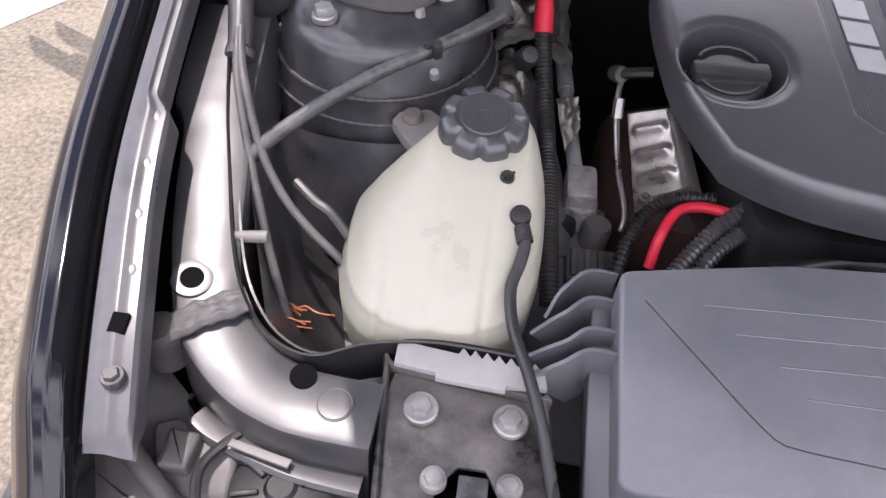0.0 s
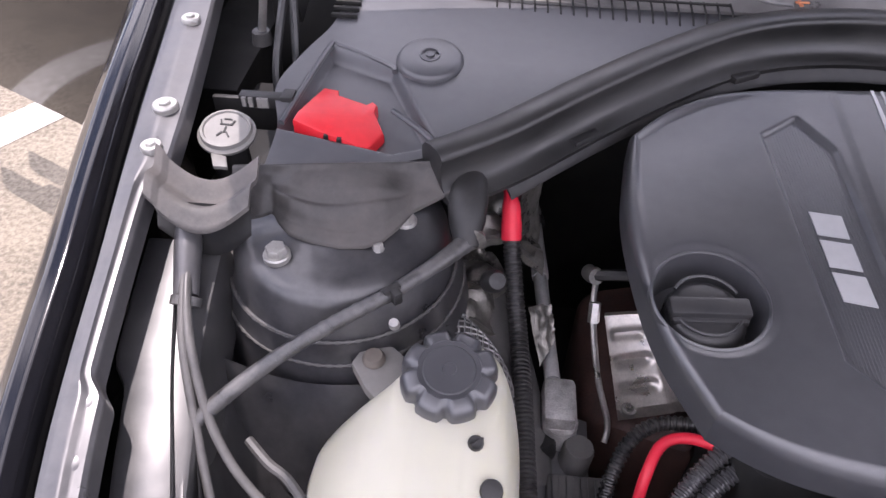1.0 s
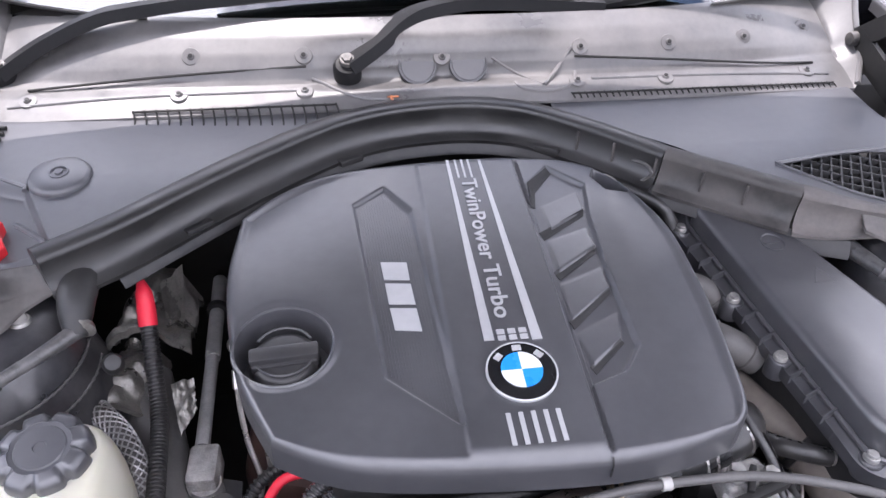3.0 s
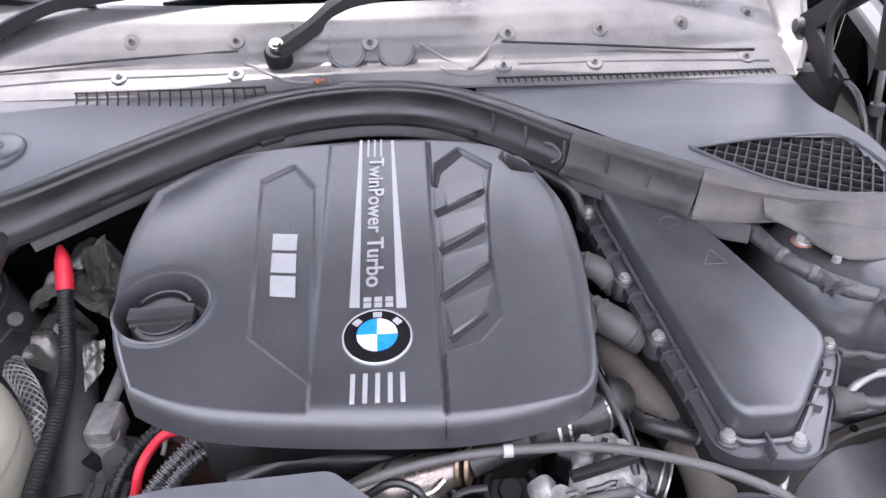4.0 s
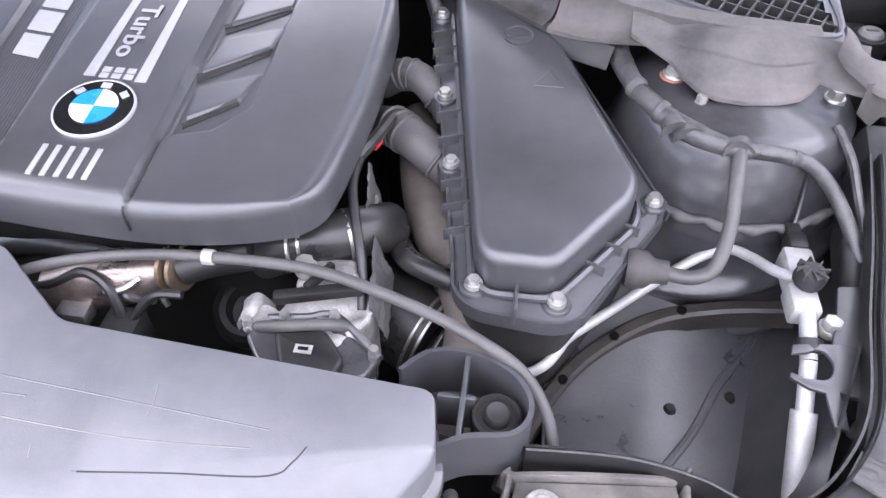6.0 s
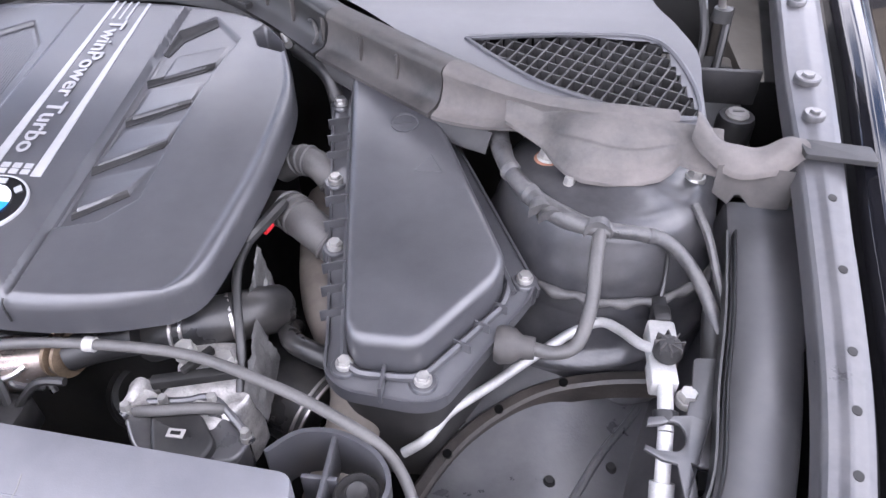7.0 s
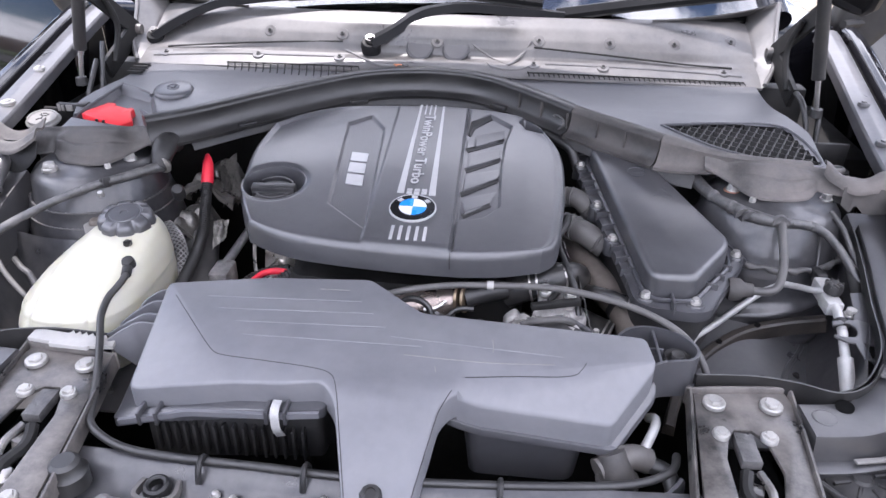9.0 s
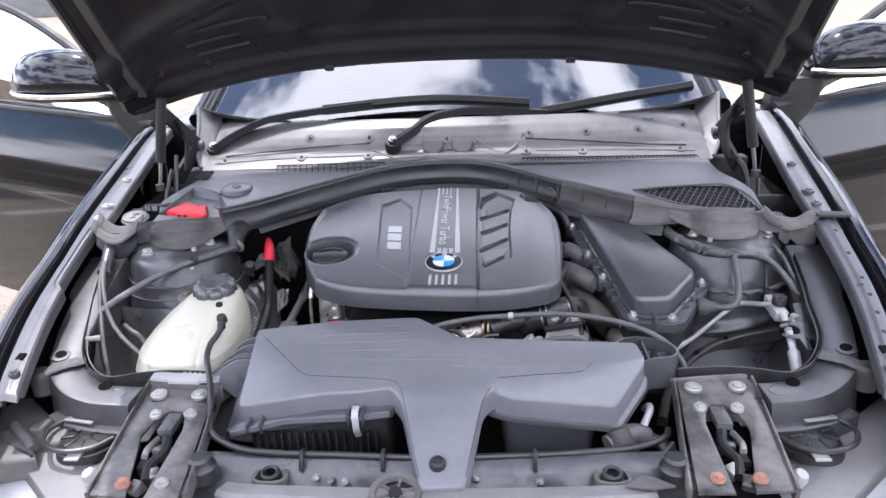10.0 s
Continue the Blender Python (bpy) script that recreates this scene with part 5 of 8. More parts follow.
part("channel", sweep([(-0.345, -0.366, 0.712), (-0.31, -0.380, 0.706), (-0.15, -0.388, 0.704), (0.15, -0.386, 0.704), (0.31, -0.372, 0.706), (0.352, -0.345, 0.714)], [(-0.004, -0.02), (-0.004, 0.0), (-0.002, 0.004), (0.002, 0.004), (0.004, 0.0), (0.004, -0.02)], 60), PLASTIC, front, "thin plastic edge channel")
part("front_lip", sweep([(-0.30, -0.436, 0.708), (-0.27, -0.446, 0.712), (-0.15, -0.452, 0.712), (0, -0.455, 0.712), (0.15, -0.452, 0.712), (0.27, -0.446, 0.712), (0.30, -0.436, 0.708)], [(-0.016, -0.03), (-0.016, -0.002), (-0.010, 0.003), (0.010, 0.003), (0.016, -0.002), (0.016, -0.03)], 50), GASKET, front, "pale front edge of the panel")
part("round_boss", lathe([(0.026, 0.0), (0.028, 0.008), (0.036, 0.008), (0.038, 0.0), (0.038, -0.02), (0.026, -0.02)], 40, (-0.050, -0.456, 0.712), (0, -0.1, 1), False), LAMP_GREY, front, "round ring boss")
part("boss_hub", lathe([(0.001, 0.008), (0.009, 0.008), (0.011, 0.0), (0.026, -0.002), (0.026, -0.012)], 24, (-0.050, -0.456, 0.712), (0, -0.1, 1)), PLASTIC_DARK, front)
for a in (20, 80, 140, 200, 260, 320):
    part("spoke", moved(box(0.009, 0.028, -0.002, 0.002, -0.002, 0.006, 0.0008), Matrix.Translation((-0.050, -0.456, 0.712)) @ pose(0, 0, 0, 0, 0, a)), LAMP_GREY, front)
for x in (-0.237, 0.251):
    part("ring_clip", lathe([(0.008, 0.004), (0.011, 0.006), (0.014, 0.004), (0.015, -0.006), (0.008, -0.006)], 24, (x, -0.412, 0.712), (0, -0.1, 1), False), PLASTIC_DARK, front, "black ring clip")
    part("clip_foot", sweep([(x - 0.020, -0.400, 0.708), (x - 0.022, -0.424, 0.710), (x, -0.432, 0.711), (x + 0.022, -0.424, 0.710), (x + 0.020, -0.400, 0.708)], [(-0.0025, -0.008), (0.0025, -0.008), (0.0025, 0.003), (-0.0025, 0.003)], 24), LAMP_GREY, front)
part("arrow_tab", slab([(0.262, -0.446), (0.288, -0.424), (0.305, -0.428), (0.330, -0.446), (0.300, -0.452)], 0.004, 0.001, lambda x, y: 0.722), LAMP_GREY, front, "pale arrow-shaped tab")
for x, y in ((-0.150, -0.415), (-0.172, -0.410), (-0.128, -0.418), (0.150, -0.418), (-0.05, -0.405), (0.06, -0.410)):
    part("rivet", lathe([(0.001, 0.004), (0.004, 0.003), (0.006, -0.002)], 10, (x, y, 0.705), (0, 0, 1)), ZINC, front, "dull rivet")
for x in (-0.195, -0.075, 0.145):
    part("hose_clip", tube([(x, -0.368, 0.712), (x, -0.378, 0.728), (x, -0.392, 0.726), (x, -0.400, 0.708)], 0.0035, 14, 6), PLASTIC_DARK, front, "black hose clip")
bumper = [(-0.80, -0.36, 0.590), (-0.70, -0.445, 0.582), (-0.60, -0.505, 0.590), (-0.50, -0.540, 0.625), (-0.30, -0.55, 0.655), (0, -0.575, 0.650), (0.30, -0.55, 0.655), (0.50, -0.540, 0.625), (0.60, -0.505, 0.590), (0.70, -0.445, 0.582), (0.80, -0.36, 0.590)]
solid("bumper", sweep(bumper, [(0.02, 0.004), (0.0, 0.006), (-0.02, 0.0), (-0.04, -0.02), (-0.055, -0.06), (-0.06, -0.2), (-0.03, -0.2), (0.02, -0.03)][::-1], 70), BODY, "black painted front bumper edge", "bumper", kind="")

# hood, raised
hood = thing("hood", (0, 0.35, 1.05), "raised black hood with a ribbed underside", "hood")
HOOD_U = Vector((0, -math.sqrt(0.5), math.sqrt(0.5)))
HOOD_N = Vector((0, -math.sqrt(0.5), -math.sqrt(0.5)))


def hood_pt(u, v, sink=0.0):
    a = abs(2 * u - 1)
    x = (2 * u - 1) * (0.745 - 0.045 * v - 0.045 * v * v)
    start = 0.010 * (1 - a ** 2.5)
    s = start + (1.10 - 0.12 * a * a - start) * v
    return Vector((x, 0.405, 1.105)) + HOOD_U * s + HOOD_N * (-0.125 * (1 - a ** 2.6) + sink)


def hood_under(u, v):
    a = abs(2 * u - 1)
    d = min(v * 1.1, (1 - v) * 1.1, (1 - a) * 0.7)
    sink = 0.006 - 0.030 * smooth(0.03, 0.075, d)
    sink += 0.016 * smooth(0.07, 0.16, v) * math.exp(-((a - 0.45 - 0.25 * v) / 0.035) ** 2) + 0.020 * math.exp(-((v - 0.16 - 0.12 * (1 - a ** 2)) / 0.03) ** 2)
    sink += 0.012 * math.exp(-((v - 0.07) / 0.016) ** 2)
    return hood_pt(u, v, sink + 0.012)


part("outer_skin", grid(lambda u, v: hood_pt(u, v, -0.040), 50, 40), BODY, hood, "glossy black outer skin", sharp=60)
part("inner_panel", grid(hood_under, 120, 100), HOODPAD, hood, "matt black pressed inner panel", sharp=60)
rim = [hood_pt(0, 1 - k / 20, 0.010) for k in range(21)] + [hood_pt(k / 30, 0, 0.010) for k in range(1, 31)] + [hood_pt(1, k / 20, 0.010) for k in range(1, 21)]
part("edge", tube(rim, 0.012, 160, 8), HOODPAD, hood)
for u in (0.31, 0.69):
    part("buffer", moved(box(-0.011, 0.011, -0.006, 0.006, -0.012, 0.004, 0.002), Matrix.Translation(hood_pt(u, 0.0, 0.02)) @ pose(0, 0, 0, 45)), RUBBER, hood)
for s in (-1, 1):
    for u, v in ((0.06, 0.07), (0.10, 0.13), (0.13, 0.06), (0.085, 0.20)):
        uu = u if s < 0 else 1 - u
        part("bolt", bolt(hood_under(uu, v), 0.008, HOOD_N), DARK, hood)
    for v, u0, u1 in ((0.085, 0.12, 0.20), (0.115, 0.11, 0.19), (0.150, 0.13, 0.24)):
        part("pressed_bar", tube([hood_under(u if s < 0 else 1 - u, v) for u in np.linspace(u0, u1, 6)], 0.006, 16, 8), HOODPAD, hood)
    part("side_strip", sweep([hood_pt(0.030 if s < 0 else 0.970, v, 0.022) for v in np.linspace(0.05, 0.97, 12)], [(-0.010, -0.004), (0.010, -0.004), (0.010, 0.004), (-0.010, 0.004)], 40, up=HOOD_N), RUBBER_WORN, hood, "greyed rubber side strip")
    strut = thing("gas_strut", (s * 0.690, 0.352, 0.93), "grey hood gas strut between fender and hood", "gas strut", "gas struts")
    lo, hi = Vector((s * 0.690, 0.350, 0.925)), Vector((s * 0.646, 0.345, 1.135))
    part("rod", tube([lo, lo.lerp(hi, 0.45)], 0.0045, 6, 10), STEEL, strut, "thin steel rod")
    part("cylinder", tube([lo.lerp(hi, 0.30), hi], 0.0115, 8, 14), PLASTIC_DARK, strut, "grey cylinder")
    part("end_fitting", lathe([(0.001, 0.016), (0.010, 0.014), (0.012, 0.0), (0.001, -0.004)], 14, lo - Vector((0, 0, 0.006))), PLASTIC_DARK, strut)
    hinge = part("hinge", sweep([(s * 0.662, 0.40, 0.935), (s * 0.660, 0.47, 0.96), (s * 0.656, 0.53, 0.985)], [(-0.004, -0.02), (0.004, -0.02), (0.004, 0.02), (-0.004, 0.02)], 12), DARK, hood, "black steel hinge")
    part("upper_arm", sweep([(s * 0.656, 0.53, 0.985), (s * 0.662, 0.46, 1.04), (s * 0.672, 0.385, 1.10)], [(-0.004, -0.016), (0.004, -0.016), (0.004, 0.016), (-0.004, 0.016)], 12), DARK, hinge)
    part("link", tube([(s * 0.655, 0.42, 0.945), (s * 0.650, 0.45, 1.01), (s * 0.658, 0.43, 1.07)], 0.006, 14, 8), DARK, hinge)
    part("pivot", lathe([(0.001, 0.010), (0.010, 0.010), (0.012, 0.0)], 12, (s * 0.652, 0.53, 0.985), (-s, 0, 0)), LATCH, hinge)

# windscreen, dashboard shade and pillars
shield = thing("windscreen", (0, 0.6, 1.02), "dark windscreen reflecting the sky", "windscreen")


def glass_pt(u, v):
    a = 2 * u - 1
    return Vector((a * (0.70 - 0.08 * v), 0.535 + 0.13 * a * a + 0.80 * v, 1.030 - 0.012 * a * a + 0.42 * v - 0.02 * v * v))


part("pane", grid(glass_pt, 40, 20), GLASS, shield, "curved laminated glass")
part("black_band", grid(lambda u, v: glass_pt(u, v * 0.05) - Vector((0, 0, 0.006)), 40, 2), BLACK_GLOSS, shield)
part("dashboard", grid(lambda u, v: glass_pt(0.02 + 0.96 * u, v * 0.7) - Vector((0, 0, 0.10 + 0.26 * v)), 20, 10), DARK, shield, "dark dashboard top")
body = thing("car", (0, 1.6, 0.0), "black hatchback with its hood and front doors open", "car")
part("cabin", slab(rounded([(-0.86, 0.72), (0.86, 0.72), (0.88, 3.2), (-0.88, 3.2)], 0.05), 0.72, 0.02, lambda x, y: 1.00), BODY, body)
part("roof", grid(lambda u, v: Vector(((2 * u - 1) * 0.60, 1.33 + 1.4 * v, 1.42 + 0.03 * math.sin(math.pi * v) - 0.04 * (2 * u - 1) ** 2)), 12, 10), BODY, body)
for s in (-1, 1):
    part("pillar", tube([glass_pt(0 if s < 0 else 1, k / 6) for k in range(7)], 0.028, 16, 10), BODY, body)
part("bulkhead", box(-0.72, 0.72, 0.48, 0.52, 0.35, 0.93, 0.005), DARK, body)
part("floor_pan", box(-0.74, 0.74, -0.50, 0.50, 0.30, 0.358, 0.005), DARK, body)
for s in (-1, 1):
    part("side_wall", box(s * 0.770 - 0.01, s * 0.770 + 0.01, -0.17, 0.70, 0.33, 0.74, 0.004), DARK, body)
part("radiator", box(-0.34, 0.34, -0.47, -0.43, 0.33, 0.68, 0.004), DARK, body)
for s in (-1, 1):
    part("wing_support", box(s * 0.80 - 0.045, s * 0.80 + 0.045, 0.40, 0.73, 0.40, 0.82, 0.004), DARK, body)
    for y in (0.04, 2.75):
        wheel = part("wheel", lathe([(0.10, -0.09), (0.29, -0.10), (0.315, -0.08), (0.315, 0.08), (0.29, 0.10), (0.10, 0.09)], 40, (s * 0.76, y, 0.315), (1, 0, 0)), RUBBER, body, "black tyre")


# doors, standing open
for s in (-1, 1):
    a0, a1 = Vector((s * 0.875, 0.74)), Vector((s * 1.93, 1.25))

    def door_pt(u, v, off=0.0):
        c = a0.lerp(a1, u)
        n = Vector((a1.y - a0.y, -(a1.x - a0.x))).normalized() * (1 if s > 0 else -1)
        if n.y > 0:
            n = -n
        bulge = 0.05 * math.sin(math.pi * (0.15 + 0.75 * v)) - 0.26 * max(0.0, v - 0.66) ** 2 + 0.004 * math.exp(-((v - 0.66) / 0.02) ** 2) + off
        return Vector((c.x + n.x * bulge, c.y + n.y * bulge, 0.30 + 0.70 * v + 0.02 * u))

    door = part("door", grid(lambda u, v: door_pt(u, v), 30, 40), BODY, body, "open door with a glossy black panel", sharp=70)
    part("inner_panel", grid(lambda u, v: door_pt(u, v, -0.09), 8, 8), PLASTIC_DARK, door)
    part("window_seal", tube([door_pt(u / 10, 1.0, 0.004) for u in range(11)], 0.010, 20, 8), PLASTIC_DARK, door, "black window seal")
    top = [door_pt(0.02, 1.0, -0.03)] + [door_pt(0.25, 1.0, -0.04) + Vector((0, 0, 0.16)), door_pt(0.55, 1.0, -0.06) + Vector((0, 0, 0.30)), door_pt(0.90, 1.0, -0.07) + Vector((0, 0, 0.36))] + [door_pt(1.0, 1.0, -0.06) + Vector((0, 0, 0.30)), door_pt(1.0, 1.0, -0.03)]
    part("window_frame", tube(top, 0.014, 50, 8), PLASTIC_DARK, door)
    part("window", grid(lambda u, v: door_pt(0.05 + 0.93 * u, 1.0, -0.035 - 0.03 * v) + Vector((0, 0, v * float(np.interp(u, [0, 0.25, 0.55, 0.9, 1], [0.02, 0.17, 0.30, 0.35, 0.30])))), 12, 6), GLASS, door, "clear window glass")
    D_SHAPE = [(0.55, 0.0), (-0.10, 0.0), (-0.75, 0.02), (-1.0, 0.10), (-1.02, 0.28), (-0.95, 0.50), (-0.78, 0.74), (-0.48, 0.92), (-0.10, 1.0), (0.30, 0.96), (0.55, 0.85)]
    shell = [(0.965, 0.800, 0.040, 0.055), (0.985, 0.800, 0.062, 0.085), (1.03, 0.800, 0.078, 0.112), (1.10, 0.800, 0.086, 0.126), (1.18, 0.812, 0.086, 0.126), (1.25, 0.835, 0.076, 0.112), (1.30, 0.862, 0.058, 0.086), (1.33, 0.885, 0.030, 0.050)]
    part("mirror", ring_mesh([[Vector((s * x, y + d * a, 1.088 + h * b)) for a, b in rounded(D_SHAPE, 0.12, 3)] for x, y, d, h in shell]), BODY, door, "black mirror housing", sharp=60)
    part("indicator", tube([(s * x, y - d * 1.0, 1.090) for x, y, d, h in shell], 0.008, 30, 10), CHROME, door, "bright strip along the mirror")
    part("underside", ring_mesh([[Vector((s * x, y + d * 0.94 * a, 1.086 - 0.022 * b)) for a, b in rounded(D_SHAPE, 0.12, 3)] for x, y, d, h in shell]), PLASTIC_DARK, door, "matt black underside", sharp=60)
    part("mirror_foot", ring_mesh([[Vector((s * (0.915 + 0.008 * k) + w * a, 0.80 + 0.035 * b, 0.945 + 0.031 * k)) for a, b in rounded([(-1, -1), (1, -1), (1, 1), (-1, 1)], 0.5)] for k, w in enumerate((0.040, 0.058, 0.066, 0.068, 0.062))]), PLASTIC_DARK, door, "matt black mirror foot")


# ---- cowl, scuttle trays and the long seal ----
def cowl_pt(u, v):
    x = -0.625 + 1.25 * u
    a = x / 0.625
    prof = [(0.438, 0.944), (0.448, 0.952), (0.462, 0.961), (0.474, 0.966), (0.478, 0.972), (0.482, 0.986), (0.492, 1.001), (0.512, 1.020), (0.532, 1.033), (0.538, 1.036)]
    f = v * (len(prof) - 1)
    j = min(int(f), len(prof) - 2)
    y, z = (prof[j][k] + (prof[j + 1][k] - prof[j][k]) * (f - j) for k in (0, 1))
    y += (0.02 * a * a + 0.085 * a ** 4 * (v ** 2) + 0.045 * a * a * v)
    z -= 0.010 * a * a * (1 - v) + 0.012 * a * a * v
    mid = math.exp(-((x + 0.14) / 0.06) ** 2) + smooth(-0.13, -0.05, x) * smooth(0.19, 0.10, x)
    mid = min(1.0, mid)
    if 0.2 < v < 0.75:
        y += 0.012 * mid * math.sin((v - 0.2) / 0.55 * math.pi)
        z -= 0.006 * mid * math.sin((v - 0.2) / 0.55 * math.pi)
    return Vector((x, y, z))


cowl = thing("cowl_panel", (0, 0.48, 0.94), "weathered grey cowl panel under the windscreen", "cowl panel")
part("panel", grid(cowl_pt, 130, 45, 0.004), COWL, cowl)
for x, v in ((-0.575, 0.20), (-0.375, 0.22), (-0.206, 0.22), (0.182, 0.22), (0.318, 0.22), (0.555, 0.22), (-0.56, 0.66), (-0.358, 0.66), (-0.205, 0.66), (0.19, 0.66), (0.33, 0.66), (0.46, 0.66), (0.58, 0.68), (-0.012, 0.62)):
    p = cowl_pt((x + 0.625) / 1.25, v)
    ax = (0, -0.35, 1) if v < 0.5 else (0, -0.8, 0.6)
    part("clip", join(lathe([(0.001, 0.005), (0.004, 0.005), (0.0052, 0.002), (0.0115, 0.0018), (0.0125, -0.001)], 18, p, ax)), COWL, cowl, "round fixing clip")
    part("clip_core", lathe([(0.001, 0.0062), (0.0030, 0.0058), (0.0034, 0.002)], 12, p, ax), DARK, cowl)
for s in (-1, 1):
    tip = Vector((s * 0.672, 0.610, 1.067))

    def wing_pt(u, v):
        a = cowl_pt((s * (0.42 + 0.205 * u) + 0.625) / 1.25, 0.93)
        return a.lerp(a.lerp(tip, u * u) + Vector((0, -0.004, 0.004)), v)

    edge = spline([tip, (s * 0.664, 0.562, 1.010), (s * 0.655, 0.510, 0.965), (s * 0.630, 0.462, 0.940)], 20)
    part("wing", grid(wing_pt, 24, 8, 0.003), COWL, cowl, "upswept end of the cowl", sharp=60)
    part("side", grid(lambda u, v: cowl_pt(0.0 if s < 0 else 1.0, 0.93 - 0.93 * u).lerp(edge[round(u * 19)], v), 19, 6, 0.003), COWL, cowl, sharp=60)
    part("wing_lip", tube(edge, 0.0045, 30, 8), COWL, cowl, "rounded pale end lip")
for x in (-0.047, 0.026):
    p = cowl_pt((x + 0.625) / 1.25, 0.55)
    part("cover_disc", lathe([(0.001, 0.0022), (0.0232, 0.0022), (0.0240, 0.0012), (0.0252, 0.0012), (0.0258, 0.0034), (0.0272, 0.0030), (0.0280, -0.002)], 40, p, (0, -0.78, 0.62)), TRAY, cowl, "round flush cover disc")
for pts in ([(-0.579, 0.507, 0.957), (-0.386, 0.498, 0.9745), (-0.203, 0.491, 0.985)], [(0.181, 0.488, 0.988), (0.339, 0.494, 0.9755), (0.483, 0.499, 0.963), (0.575, 0.508, 0.957)]):
    part("groove", tube([(x, y - 0.001, z + 0.001) for x, y, z in pts], 0.0019, 40, 6), DARK, cowl, "dark moulded groove")
for pts in ([(-0.600, 0.15), (-0.45, 0.215), (-0.30, 0.235), (-0.215, 0.24)], [(0.205, 0.26), (0.33, 0.25), (0.47, 0.22), (0.59, 0.18)],
            [(-0.196, 0.44), (-0.180, 0.34), (-0.160, 0.22), (-0.130, 0.13), (-0.095, 0.10)], [(0.090, 0.24), (0.100, 0.17), (0.130, 0.13), (0.160, 0.15), (0.178, 0.24), (0.181, 0.40)]):
    part("step", tube([cowl_pt((x + 0.625) / 1.25, v) for x, v in pts], 0.0026, 40, 8), COWL, cowl, "rounded moulded step")
part("step", tube([cowl_pt((0.176 + 0.625) / 1.25, 0.66), cowl_pt((0.158 + 0.625) / 1.25, 0.48), cowl_pt((0.132 + 0.625) / 1.25, 0.20)], 0.0034, 20, 8), COWL, cowl, "slanting moulded edge")
part("step", tube([cowl_pt((0.060 + 0.625) / 1.25, 0.60), cowl_pt((0.100 + 0.625) / 1.25, 0.40), cowl_pt((0.132 + 0.625) / 1.25, 0.20)], 0.0020, 20, 8), COWL, cowl, "slanting moulded edge")


def tray_z(y):
    return float(np.interp(y, [0.10, 0.165, 0.24, 0.33, 0.45], [0.888, 0.896, 0.907, 0.9215, 0.936]))


TRAY_L = coons([(-0.640, 0.150), (-0.560, 0.165), (-0.470, 0.195), (-0.360, 0.275), (-0.250, 0.365), (-0.140, 0.430)], [(-0.612, 0.462), (-0.380, 0.450), (-0.140, 0.448)],
               [(-0.640, 0.150), (-0.640, 0.215), (-0.655, 0.275), (-0.636, 0.335), (-0.615, 0.390), (-0.612, 0.462)], [(-0.140, 0.430), (-0.140, 0.448)])
TERMINAL = [(-0.612, 0.345), (-0.535, 0.315), (-0.478, 0.205), (-0.520, 0.190), (-0.640, 0.215)]


def tray_left(u, v):
    p = TRAY_L(u, v)
    z = tray_z(p.y)
    d = inside(p.x, p.y, TERMINAL)
    z -= 0.017 * smooth(-0.003, 0.007, d)
    return Vector((p.x, p.y, z))


scuttle = thing("scuttle_tray", (-0.42, 0.30, 0.88), "dark grey plastic scuttle tray with a recessed well", "scuttle tray")
part("tray", grid(tray_left, 260, 190, 0.012), TRAY, scuttle)
part("raised_disc", lathe([(0.037, -0.004), (0.0365, 0.0015), (0.034, 0.0055), (0.031, 0.0068), (0.012, 0.0072), (0.001, 0.0072)], 60, (-0.498, 0.328, tray_z(0.328)), (0, -0.13, 1)), TRAY, scuttle)
TRAY_R = coons([(0.140, 0.420), (0.260, 0.345), (0.370, 0.255), (0.470, 0.185), (0.560, 0.155), (0.650, 0.150)], [(0.140, 0.452), (0.400, 0.455), (0.612, 0.466)],
               [(0.140, 0.420), (0.140, 0.452)], [(0.650, 0.150), (0.652, 0.210), (0.655, 0.275), (0.638, 0.325), (0.615, 0.380), (0.612, 0.466)])
GRILLE = [(0.405, 0.282), (0.520, 0.298), (0.618, 0.290), (0.645, 0.172), (0.565, 0.178), (0.490, 0.210), (0.440, 0.250)]
bm = grid(lambda u, v: Vector((TRAY_R(u, v).x, TRAY_R(u, v).y, tray_z(TRAY_R(u, v).y))), 110, 90)
bmesh.ops.delete(bm, geom=[f for f in bm.faces if inside(f.calc_center_median().x, f.calc_center_median().y, GRILLE) > 0.0], context="FACES")
vent_tray = thing("vent_tray", (0.42, 0.30, 0.88), "grey plastic scuttle tray with a fresh-air grille", "scuttle tray")
part("tray", bm, TRAY, vent_tray)
# Flat dark sheet closes the opening and stands for the shade below the slats.
part("well", slab([(x, y) for x, y in GRILLE], 0.004, 0, lambda x, y: tray_z(y) - 0.045), DARK, vent_tray, "flat dark sheet under the grille for the shade of its well")
part("grille_rim", tube([(x, y, tray_z(y)) for x, y in GRILLE + GRILLE[:1]], 0.003, 80, 6), TRAY, vent_tray)


def clip_bar(c, d, half):
    """The stretch of a line that lies inside the grille."""
    ts = [t for t in np.linspace(-half, half, 160) if inside(c.x + d.x * t, c.y + d.y * t, GRILLE) > -0.002]
    return (min(ts), max(ts)) if len(ts) > 4 else None


